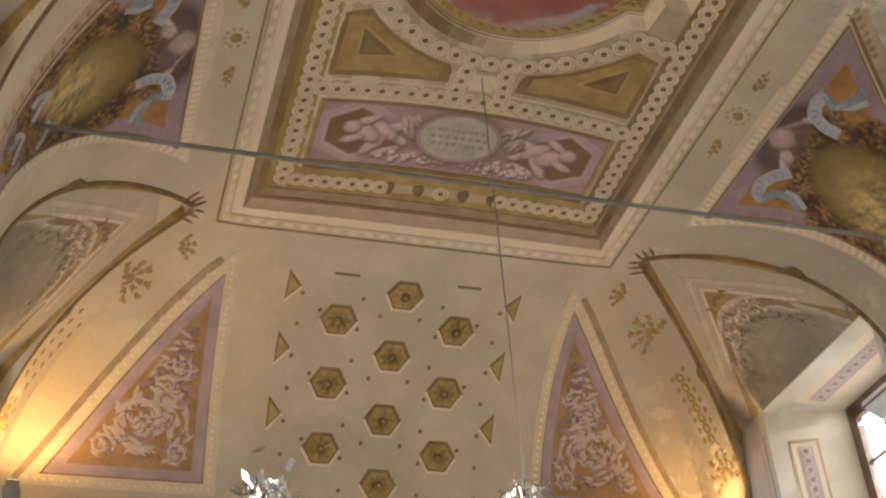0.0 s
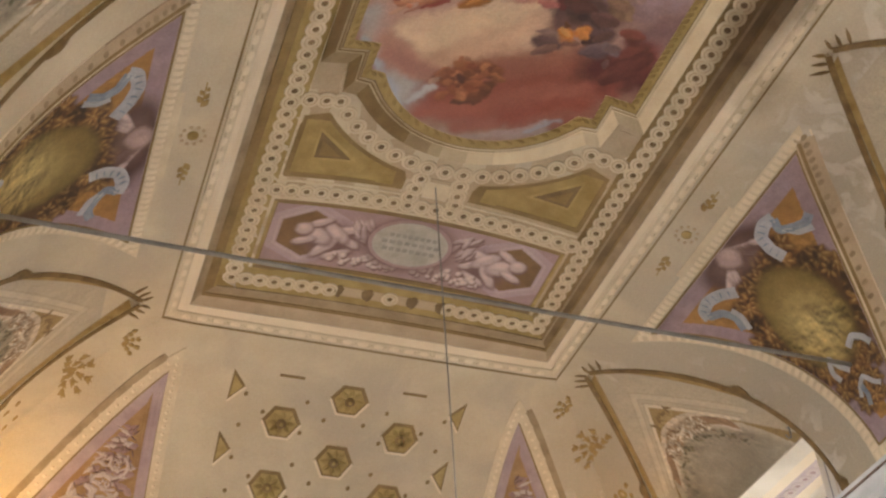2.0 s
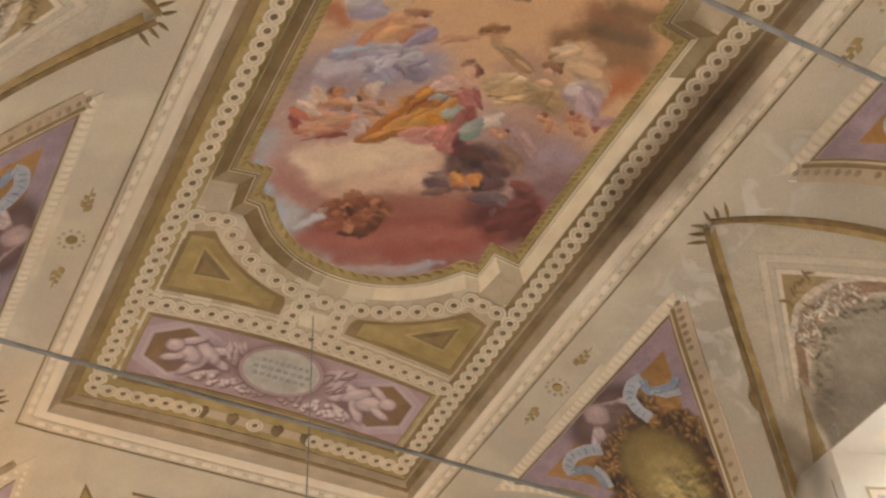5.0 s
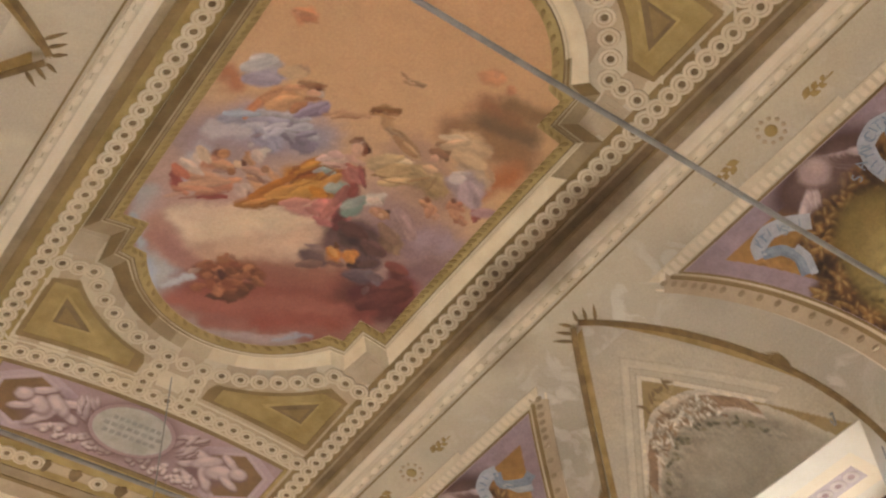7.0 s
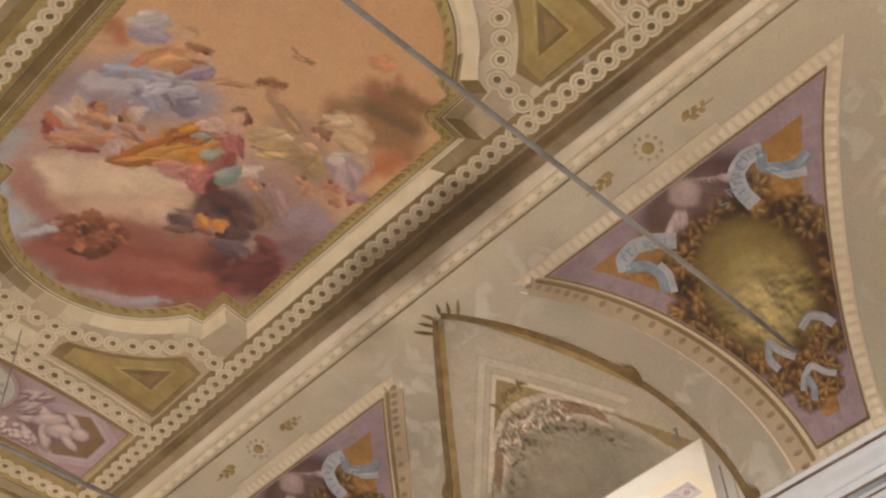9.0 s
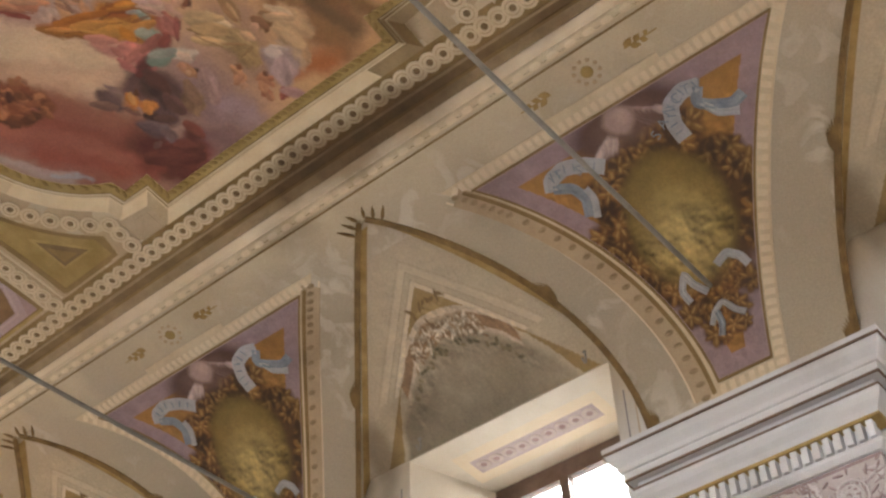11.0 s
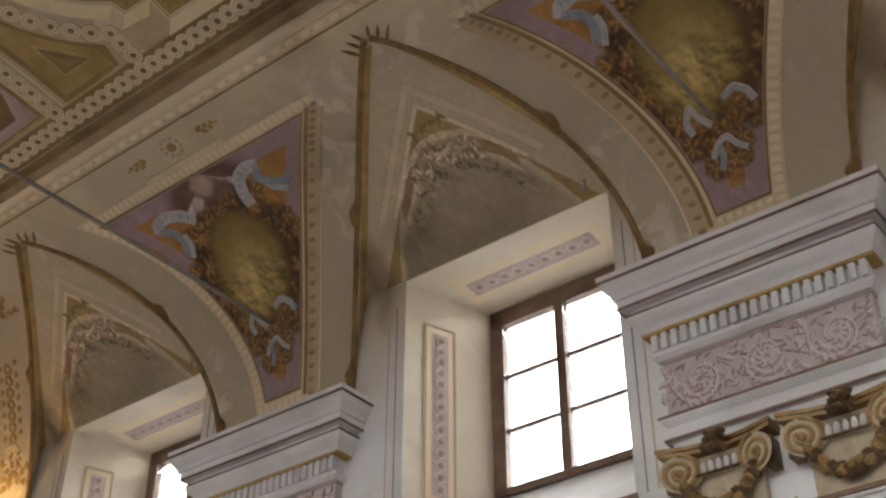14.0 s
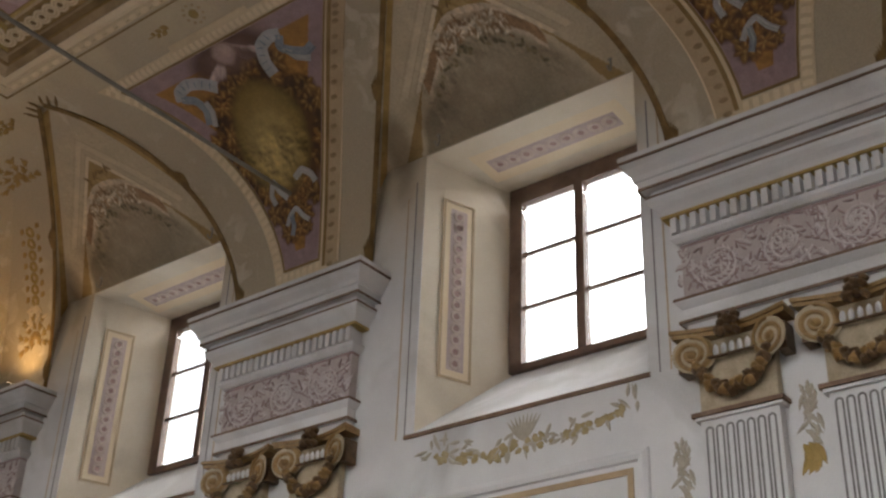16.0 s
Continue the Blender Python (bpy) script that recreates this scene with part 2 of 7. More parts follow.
def painted(name):
    """Fresco paint: the picture's own colours, broken up by fine plaster grain."""
    m = bpy.data.materials.new(name)
    m.use_nodes = True
    n, l = m.node_tree.nodes, m.node_tree.links
    b = n["Principled BSDF"]
    att = n.new("ShaderNodeAttribute")
    att.attribute_name = "paint"
    geo = n.new("ShaderNodeNewGeometry")
    t = n.new("ShaderNodeTexNoise")
    t.inputs["Scale"].default_value, t.inputs["Detail"].default_value = 45, 5
    l.new(geo.outputs["Position"], t.inputs["Vector"])
    mx = n.new("ShaderNodeMixRGB")
    mx.blend_type, mx.inputs[0].default_value = "OVERLAY", 0.25
    l.new(att.outputs["Color"], mx.inputs[1])
    l.new(t.outputs["Fac"], mx.inputs[2])
    smudged(n, l, mx.outputs[0], b)
    b.inputs["Roughness"].default_value = 0.8
    bp = n.new("ShaderNodeBump")
    bp.inputs["Strength"].default_value, bp.inputs["Distance"].default_value = 0.15, 0.01
    l.new(t.outputs["Fac"], bp.inputs["Height"])
    l.new(bp.outputs[0], b.inputs["Normal"])
    return m
HEAVEN = painted("heaven_fresco")


# ---------------------------------------------------------------- building helpers
def mesh(name, verts, faces, mat, parent=None, label="", smooth=False):
    me = bpy.data.meshes.new(name)
    me.from_pydata([tuple(v) for v in verts], [], faces)
    me.materials.append(mat)
    if smooth:
        me.polygons.foreach_set("use_smooth", [True] * len(me.polygons))
    me.update()
    ob = new(name, me)
    if parent is not None:
        ob.parent = parent
    if label:
        ob["label"] = label
    return ob

def empty(name, label, category, group="", kind=""):
    return tagged(new(name), label, category, group, kind)

class Soup:
    """Vertices and faces gathered for one mesh."""
    def __init__(self):
        self.v, self.f = [], []
    def add(self, verts, faces):
        k = len(self.v)
        self.v += [tuple(p) for p in verts]
        self.f += [tuple(i + k for i in f) for f in faces]
        return self
    def grid(self, fn, nu, nv, flip=False):
        vs = [fn(i / nu, j / nv) for i in range(nu + 1) for j in range(nv + 1)]
        fs = []
        for i in range(nu):
            for j in range(nv):
                a = i * (nv + 1) + j
                q = (a, a + 1, a + nv + 2, a + nv + 1)
                fs.append(q[::-1] if flip else q)
        return self.add(vs, fs)
    def box(self, x0, x1, y0, y1, z0, z1):
        vs = [(x, y, z) for x in (x0, x1) for y in (y0, y1) for z in (z0, z1)]
        return self.add(vs, [(0, 1, 3, 2), (4, 6, 7, 5), (0, 4, 5, 1), (2, 3, 7, 6), (0, 2, 6, 4), (1, 5, 7, 3)])
    def make(self, name, mat, parent=None, label="", smooth=False):
        return mesh(name, self.v, self.f, mat, parent, label, smooth)

# ---------------------------------------------------------------- vault surface
def cove(s):
    return math.sqrt(max(0.0, 1 - s * s))
def z_side(off):
    return Z_SPRING + BZ * cove(max(0.0, min(1.0, (off - X0) / AX)))
def lun_half(off):
    """Half-width of a lunette where it cuts the cove, off metres from the axis."""
    t = max(0.0, min(1.0, (off - APEX) / (HALF_W - APEX)))
    return LUN_W * t ** 0.95
def z_lun(off, s):
    """Height inside a lunette; s from -1 to 1 across it."""
    t = max(0.0, min(1.0, (off - APEX) / (HALF_W - APEX)))
    crown = Z_TOP + (REVEAL_TOP + 0.01 - Z_TOP) * t ** 1.3
    base = z_side(off)
    return base + max(0.0, crown - base) * max(0.0, 1 - abs(s) ** (2 + 44 * t * t)) ** 0.5
def off_of(p):
    """Distance off the axis for the length p along the section, and the height."""
    a = abs(p)
    if a <= X0:
        return a, Z_TOP
    g = min((a - X0) / ARC, math.pi / 2)
    return X0 + AX * math.sin(g), Z_SPRING + BZ * math.cos(g)
def crown(x, y):
    """The slight swell of the flat inside its frame."""
    return 0.45 * max(0.0, 1 - (x / 2.3) ** 2) * max(0.0, 1 - (y / 5.4) ** 2)
P_MAX = X0 + ARC * math.pi / 2
P_APEX = X0 + ARC * math.asin((APEX - X0) / AX)
def on_side(p, y, lift=0.0):
    """A point of the long vault: p along the section from the axis, y along the nave."""
    off, z = off_of(p)
    sg = 1 if p >= 0 else -1
    a = abs(p)
    if lift and a > X0:
        g = min((a - X0) / ARC, math.pi / 2)
        n = Vector((math.sin(g) / AX, math.cos(g) / BZ)).normalized()
        off, z = off - lift * n.x, z - lift * n.y
    elif lift:
        z -= lift
    return Vector((sg * off, y, z + crown(off, y)))
ARC_E = 0.5 * (AY + BZ)
Q_MAX = Y0 + ARC_E * math.pi / 2
def on_end(x, q, lift=0.0, sg=1):
    """A point of the end cove: q along the section from the middle of the nave."""
    if q <= Y0:
        return Vector((x, sg * q, Z_TOP - lift + crown(x, q)))
    g = min((q - Y0) / ARC_E, math.pi / 2)
    n = Vector((math.sin(g) / AY, math.cos(g) / BZ)).normalized()
    y = Y0 + AY * math.sin(g)
    return Vector((x, sg * (y - lift * n.x), Z_SPRING + BZ * math.cos(g) - lift * n.y + crown(x, y)))
def y_diag(p):
    """Where the end cove begins beside the side cove, at p along the section."""
    g = max(0.0, (abs(p) - X0) / ARC)
    return Y0 + AY * math.sin(min(g, math.pi / 2))

# ---------------------------------------------------------------- vault, walls, floor
vault = Soup()
vault.grid(lambda u, v: on_side(-X0 + 2 * X0 * u, -Y0 + 2 * Y0 * v), 8, 24)
for sd in (1, -1):
    # strip between the flat and the apexes
    vault.grid(lambda u, v: on_side(sd * (X0 + (P_APEX - X0) * u), (2 * v - 1) * y_diag(X0 + (P_APEX - X0) * u)), 6, 40, sd > 0)
    def p_at(u):
        return P_APEX + (P_MAX - P_APEX) * u
    def half(u):
        return lun_half(off_of(p_at(u))[0])
    for k in (-0.5, 0.5):
        vault.grid(lambda u, v: on_side(sd * p_at(u), k * PITCH + (2 * v - 1) * (PITCH / 2 - half(u))), 28, 16, sd > 0)
    for e in (1, -1):
        def corner(u, v):
            a, b = PITCH + half(u), y_diag(p_at(u))
            return on_side(sd * p_at(u), e * (a + (b - a) * v))
        vault.grid(corner, 28, 8, (sd > 0) == (e > 0))
    for k in (-1, 0, 1):
        def lun(u, v):
            off, z = off_of(p_at(u))
            s = math.sin((v - 0.5) * math.pi)
            w = lun_half(off)
            return Vector((sd * off, k * PITCH + s * w, z_lun(off, s)))
        vault.grid(lun, 36, 72, sd > 0)
for e in (1, -1):
    def end(u, v):
        g = u * math.pi / 2
        xw = X0 + AX * math.sin(g)
        return on_end((2 * v - 1) * xw, Y0 + ARC_E * g, 0, e)
    vault.grid(end, 28, 40, e < 0)
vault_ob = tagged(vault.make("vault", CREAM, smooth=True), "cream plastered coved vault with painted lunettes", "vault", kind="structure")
bm = bmesh.new()
bm.from_mesh(vault_ob.data)
bmesh.ops.remove_doubles(bm, verts=bm.verts, dist=0.003)
bm.to_mesh(vault_ob.data)
bm.free()

def wall_side(sd, name):
    s = Soup()
    x0, x1 = sd * HALF_W, sd * (HALF_W + WALL_T)
    xa, xb = min(x0, x1), max(x0, x1)
    edges = [-HALF_L - WALL_T] + [sd * WIN_OFF + k * PITCH + e * REVEAL_W for k in (-1, 0, 1) for e in (-1, 1)] + [HALF_L + WALL_T]
    s.box(xa, xb, edges[0], edges[-1], -0.2, SILL)
    for i in range(0, 8, 2):
        s.box(xa, xb, edges[i], edges[i + 1], SILL, REVEAL_TOP)
    s.box(xa, xb, edges[0], edges[-1], REVEAL_TOP, Z_TOP + 0.5)
    return tagged(s.make(name, WALL), "white plastered church side wall with deep windows", "wall", kind="structure")
wall_side(1, "wall_east")
wall_side(-1, "wall_west")
for e, nm in ((1, "wall_north"), (-1, "wall_south")):
    s = Soup()
    ya, yb = sorted((e * HALF_L, e * (HALF_L + WALL_T)))
    s.box(-HALF_W, HALF_W, ya, yb, -0.2, Z_TOP + 0.5)
    tagged(s.make(nm, WHITE), "plain white plastered church end wall", "wall", kind="structure")
tagged(Soup().box(-HALF_W, HALF_W, -HALF_L, HALF_L, -0.2, 0).make("floor", FLOOR), "worn terracotta church floor", "floor", kind="structure")
tagged(Soup().box(-6.2, 6.2, -9.6, 9.6, Z_TOP + 0.5, Z_TOP + 0.8).make("roof_slab", WHITE), "plain slab closing the roof space", "roof", kind="structure")
tagged(Soup().box(-400, 400, -400, 400, -0.6, -0.3).make("ground", BOUNCE_GROUND), "unseen pale ground around the church, bounces light into the windows", "ground", kind="structure")

# ---------------------------------------------------------------- drawing on curved surfaces
rnd = random.Random(7)

def sweep(soup, f, path, prof, closed=False):
    """A moulding along a path on the surface f(a, b, lift); prof: (offset to the left, lift) pairs."""
    n, m, vs = len(path), len(prof), []
    for i, (a, b) in enumerate(path):
        if closed:
            p, q = path[i - 1], path[(i + 1) % n]
        else:
            p, q = path[max(0, i - 1)], path[min(n - 1, i + 1)]
        here = Vector((a, b))
        d1, d2 = here - Vector(p), Vector(q) - here
        d1 = d1.normalized() if d1.length > 1e-6 else d2.normalized()
        d2 = d2.normalized() if d2.length > 1e-6 else d1
        t = d1 + d2
        t = t.normalized() if t.length > 1e-6 else d1
        k = min(2.2, 1 / max(0.3, t.dot(d1)))
        nx, ny = -t.y * k, t.x * k
        for off, lift in prof:
            vs.append(f(a + nx * off, b + ny * off, lift))
    fs = []
    for i in range(n if closed else n - 1):
        j = (i + 1) % n
        for c in range(m - 1):
            fs.append((i * m + c, i * m + c + 1, j * m + c + 1, j * m + c))
    return soup.add(vs, fs)

def flat_band(w, lift):
    return [(-w / 2, 0.0), (-w / 2, lift), (w / 2, lift), (w / 2, 0.0)]
def round_band(w, lift):
    return [(-w / 2, 0.0), (-w * 0.42, lift * 0.6), (-w * 0.2, lift * 0.95), (w * 0.2, lift * 0.95), (w * 0.42, lift * 0.6), (w / 2, 0.0)]

def fill(soup, f, contour, centre, lift, rings=4, swell=0.0, skirt=True):
    """Fills a star-shaped contour round centre."""
    n = len(contour)
    vs = [f(*centre, lift + swell)]
    for r in range(1, rings + 1):
        k = r / rings
        for a, b in contour:
            vs.append(f(centre[0] + (a - centre[0]) * k, centre[1] + (b - centre[1]) * k, lift + swell * (1 - k * k)))
    if skirt:
        vs += [f(a, b, 0.0) for a, b in contour]
    fs = [(0, 1 + i, 1 + (i + 1) % n) for i in range(n)]
    for r in range(rings - 1 + (1 if skirt else 0)):
        o = 1 + r * n
        for i in range(n):
            j = (i + 1) % n
            fs.append((o + i, o + n + i, o + n + j, o + j))
    return soup.add(vs, fs)

def dense(points, step=0.12, closed=True):
    out = []
    n = len(points)
    for i in range(n if closed else n - 1):
        a, b = Vector(points[i]), Vector(points[(i + 1) % n])
        k = max(1, int((b - a).length / step))
        out += [tuple(a.lerp(b, j / k)) for j in range(k)]
    if not closed:
        out.append(tuple(points[-1]))
    return out

def oval(a, b, ra, rb, turn=0.0, n=24, rough=0.0, seed=0, lobes=0):
    r = random.Random(seed)
    ph = [r.uniform(0, 6.28) for _ in range(4)]
    pts = []
    for i in range(n):
        g = 2 * math.pi * i / n
        k = 1 + rough * (0.5 * math.sin(2 * g + ph[0]) + 0.4 * math.sin(3 * g + ph[1]) + 0.35 * math.sin(5 * g + ph[2]) + 0.3 * math.sin(8 * g + ph[3]))
        if lobes:
            k *= 1 + 0.16 * abs(math.sin(lobes * g / 2))
        x, y = ra * k * math.cos(g), rb * k * math.sin(g)
        pts.append((a + x * math.cos(turn) - y * math.sin(turn), b + x * math.sin(turn) + y * math.cos(turn)))
    return pts

def leaf(soup, f, a, b, ang, length, width, lift=0.006, swell=0.012, toothed=False):
    pts = []
    n = 7
    for s in (1, -1):
        for i in range(n + 1):
            u = i / n if s > 0 else 1 - i / n
            if s < 0 and i in (0, n):
                continue
            w = width * 0.5 * math.sin(math.pi * u ** 0.75) * (1.0 if not toothed or i % 2 else 0.62)
            x, y = length * (u - 0.35), s * w
            pts.append((a + x * math.cos(ang) - y * math.sin(ang), b + x * math.sin(ang) + y * math.cos(ang)))
    return fill(soup, f, pts, (a, b), lift, 2, swell)

def coil(a, b, r, start, turns, spin, n=28, end=0.16):
    pts = []
    for i in range(n + 1):
        u = i / n
        rr = r * (1 - u) + r * end * u
        g = start + spin * turns * 2 * math.pi * u
        pts.append((a + rr * math.cos(g), b + rr * math.sin(g)))
    return pts

def acanthus(soup, f, a, b, r, start, spin, lift=0.01, fat=1.0):
    """A scroll with leaves growing from its outer side and a flower in its eye."""
    pts = coil(a, b, r, start, 1.35, spin, 30)
    sweep(soup, f, pts, round_band(r * 0.20 * fat, lift + 0.012))
    for i in range(2, 28, 3):
        x, y = pts[i]
        g = math.atan2(y - b, x - a) + spin * 0.85
        leaf(soup, f, x, y, g, r * 0.62 * fat * (1 - i / 44), r * 0.30 * fat, lift, 0.014, True)
    for k in range(6):
        g = k * math.pi / 3 + start
        leaf(soup, f, a + r * 0.16 * math.cos(g), b + r * 0.16 * math.sin(g), g, r * 0.26, r * 0.15, lift + 0.008, 0.012)

def pin(f, a, b, lift=0.0):
    """A frame of axes on the surface: a, b and inward normal."""
    o, pa, pb = f(a, b, lift), f(a + 0.01, b, lift), f(a, b + 0.01, lift)
    u, v = (pa - o).normalized(), (pb - o).normalized()
    w = u.cross(v).normalized()
    inside = f(a, b, lift + 0.05) - o
    if w.dot(inside) < 0:
        u, v, w = v, u, u.cross(v).normalized() * -1
    v = w.cross(u)
    m = Matrix((u, v, w)).transposed().to_4x4()
    m.translation = o
    return m

def flat(a, b, lift):
    return Vector((a, b, lift))

# ---------------------------------------------------------------- painting
def fbm(x, y, scale, octaves=4, seed=0):
    """Smooth value noise between 0 and 1."""
    rs = np.random.RandomState(seed)
    out, amp, tot = np.zeros_like(x), 1.0, 0.0
    for o in range(octaves):
        lat = rs.rand(64, 64)
        u, v = x * scale * 2 ** o + 17.3, y * scale * 2 ** o + 9.1
        i, j = np.floor(u).astype(int), np.floor(v).astype(int)
        a, b = u - i, v - j
        a, b = a * a * (3 - 2 * a), b * b * (3 - 2 * b)
        g = lambda p, q: lat[(i + p) % 64, (j + q) % 64]
        out += amp * ((g(0, 0) * (1 - a) + g(1, 0) * a) * (1 - b) + (g(0, 1) * (1 - a) + g(1, 1) * a) * b)
        tot += amp
        amp *= 0.55
    return out / tot
def brush(col, x, y, colour, soft, a, b, ra, rb, turn=0.0):
    """One soft-edged stroke laid over the colours."""
    reach = max(ra, rb) * (1 + soft)
    i = np.nonzero((np.abs(x - a) < reach) & (np.abs(y - b) < reach))[0]
    if not len(i):
        return
    dx, dy = x[i] - a, y[i] - b
    u = (dx * math.cos(turn) + dy * math.sin(turn)) / ra
    v = (-dx * math.sin(turn) + dy * math.cos(turn)) / rb
    m = np.clip((1 + soft - np.sqrt(u * u + v * v)) / (2 * soft), 0, 1)
    m = (m * m * (3 - 2 * m))[:, None]
    col[i] = col[i] * (1 - m) + np.array(colour)[None, :] * m
def emboss(x, y, scale, seed):
    """Light and shade of painted relief, round zero."""
    d = 0.085 / scale
    return fbm(x, y, scale, 4, seed) - fbm(x + d, y + d * 1.2, scale, 4, seed)
def lump(col, x, y, colour, a, b, ra, rb, turn=0.0, dark=(0.16, 0.09, 0.07)):
    """A plain rounded shape in painted relief: dark edge, body, pale crown."""
    brush(col, x, y, dark, 0.25, a + 0.012, b + 0.018, ra * 1.12, rb * 1.16, turn)
    brush(col, x, y, colour, 0.30, a, b, ra, rb, turn)
    brush(col, x, y, tuple(min(0.85, v * 1.28) for v in colour), 0.7, a - 0.15 * ra, b - 0.3 * rb, ra * 0.5, rb * 0.42, turn)
def leaf_cluster(col, x, y, r, a, b, size, paints):
    """A painted tuft of lobed leaves with dark gaps."""
    brush(col, x, y, paints[0], 0.4, a, b, size * 0.9, size * 0.8)
    g0 = r.uniform(0, 6.28)
    for k in range(6):
        g = g0 + k * 1.05 + r.uniform(-0.2, 0.2)
        ca, cb = a + size * 0.55 * math.cos(g), b + size * 0.55 * math.sin(g)
        brush(col, x, y, paints[1 + k % 2], 0.3, ca, cb, size * 0.46, size * 0.24, g)
        brush(col, x, y, paints[3], 0.5, ca - size * 0.06, cb - size * 0.06, size * 0.26, size * 0.08, g)
    brush(col, x, y, paints[3], 0.6, a, b, size * 0.16, size * 0.16)
def painted_sheet(name, pts, colours, fn, nu, nv, parent, mat, label=""):
    """A fine grid on the vault with its own painting."""
    s = Soup()
    s.grid(fn, nu, nv)
    ob = s.make(name, mat, parent, label)
    c = np.ones((len(pts), 4), dtype=np.float32)
    c[:, :3] = np.clip(colours, 0.01, 0.9)
    at = ob.data.color_attributes.new("paint", "FLOAT_COLOR", "POINT")
    at.data.foreach_set("color", c.ravel())
    return ob

# ---------------------------------------------------------------- shared small meshes
def ring_mesh(name, ro, rm, ri, h, mats, n=14):
    s = Soup()
    rows = [(ro, 0.0), (ro * 0.97, h * 0.7), (rm, h), (rm * 0.94, h * 0.7), (rm * 0.80, h * 0.7), (rm * 0.74, h), (ri * 1.15, h * 0.9), (ri, h * 0.25)]
    vs = [(r * math.cos(2 * math.pi * i / n), r * math.sin(2 * math.pi * i / n), z) for r, z in rows for i in range(n)]
    fs = [(k * n + i, k * n + (i + 1) % n, (k + 1) * n + (i + 1) % n, (k + 1) * n + i) for k in range(len(rows) - 1) for i in range(n)]
    disc = tuple(range((len(rows) - 1) * n, len(rows) * n))
    me = bpy.data.meshes.new(name)
    me.from_pydata(vs, [], fs + [disc])
    for mt in mats:
        me.materials.append(mt)
    me.polygons[len(fs)].material_index = 1
    if len(mats) > 2:
        for i in range(3 * n, 4 * n):
            me.polygons[i].material_index = 2
    me.update()
    return me
RING = ring_mesh("guilloche_ring", 0.100, 0.074, 0.032, 0.014, (RINGS, UMBER, SAND))

def place(name, me, parent, m):
    ob = new(name, me)
    ob.parent = parent
    ob.matrix_local = m
    return ob

# ---------------------------------------------------------------- the great painted frame of the ceiling
frame_ob = empty("ceiling_frame", "painted ochre and cream ceiling frame with guilloche rings", "ceiling frame")
def F(p, y, lift=0.0):
    """A point of the vault: the long cove, or the end cove where that lies lower."""
    a = on_side(p, y, lift)
    if abs(y) <= Y0:
        return a
    b = on_end(a.x, abs(y), lift, 1 if y > 0 else -1)
    return b if b.z < a.z else a
def rect(x, y):
    return [(x, -y), (x, y), (-x, y), (-x, -y)]
def rect_band(name, x0, x1, y0, y1, mats, lift, prof=None):
    """One band of the great rectangle, a piece for each side: east, north, west, south."""
    if not isinstance(mats, (list, tuple)):
        mats = (mats,) * 4
    inner, outer = rect(x0, y0), rect(x1, y1)
    lifts = prof or [(0, 0), (0, lift), (1, lift), (1, 0)]
    m = len(lifts)
    for k in range(4):
        n = 30 if k % 2 == 0 else 14
        vs = []
        for i in range(n + 1):
            a = Vector(inner[k]).lerp(Vector(inner[(k + 1) % 4]), i / n)
            b = Vector(outer[k]).lerp(Vector(outer[(k + 1) % 4]), i / n)
            for u, h in lifts:
                c = a.lerp(b, u)
                vs.append(F(c.x, c.y, h))
        fs = [(i * m + c, i * m + c + 1, (i + 1) * m + c + 1, (i + 1) * m + c) for i in range(n) for c in range(m - 1)]
        Soup().add(vs, fs).make(name, mats[k], frame_ob)

rect_band("outer_line", 2.362, 2.380, 5.535, 5.555, OCHRE_D, 0.008)
rect_band("bead_moulding", 2.235, 2.335, 5.38, 5.51, BEIGE, 0.01, [(0, 0), (0.1, 0.016), (0.5, 0.022), (0.9, 0.016), (1, 0)])
rect_band("cream_fillet", 2.12, 2.235, 5.24, 5.38, LIGHT, 0.02, [(0, 0), (0.05, 0.03), (0.6, 0.028), (1, 0.008)])
rect_band("brown_cavetto", 2.03, 2.12, 5.08, 5.24, (SAND_D, SAND, SAND_D, SAND_D), 0.02, [(0, 0.004), (0.5, 0.010), (1, 0.028)])
rect_band("gold_fillet", 2.005, 2.03, 5.03, 5.08, (OCHRE_D, OCHRE_D, OCHRE_D, OCHRE_D), 0.02)
rect_band("umber_moulding", 1.93, 2.005, 4.93, 5.03, (UMBER, SAND_D, OCHRE_D, SAND_D), 0.012)
rect_band("ochre_fillet", 1.905, 1.93, 4.895, 4.93, (SAND_D, SAND_D, OCHRE, OCHRE), 0.018)
rect_band("umber_ground", 1.64, 1.905, 4.55, 4.895, (OCHRE_D, OCHRE, OCHRE, OCHRE), 0.006)
# small dashes on the bead moulding
beads = Soup()
for sx in (1, -1):
    for i in range(-29, 30):
        m = pin(F, sx * 2.285, i * 0.185, 0.02)
        beads.add([m @ Vector(v) for v in ((-0.03, -0.012, 0), (0.03, -0.012, 0), (0.03, 0.012, 0), (-0.03, 0.012, 0))], [(0, 1, 2, 3)])
for sy in (1, -1):
    for i in range(-12, 13):
        m = pin(F, i * 0.185, sy * 5.445, 0.021)
        beads.add([m @ Vector(v) for v in ((-0.012, -0.04, 0), (0.012, -0.04, 0), (0.012, 0.04, 0), (-0.012, 0.04, 0))], [(0, 1, 2, 3)])
tagged(beads.make("bead_marks", OCHRE_D, frame_ob), kind="stuff")
pills = Soup()
for sx in (1, -1):
    for i in range(-29, 29):
        y = (i + 0.5) * 0.185
        fill(pills, F, oval(sx * 2.285, y, 0.030, 0.062, 0, 10), (sx * 2.285, y), 0.020, 1, 0.010, False)
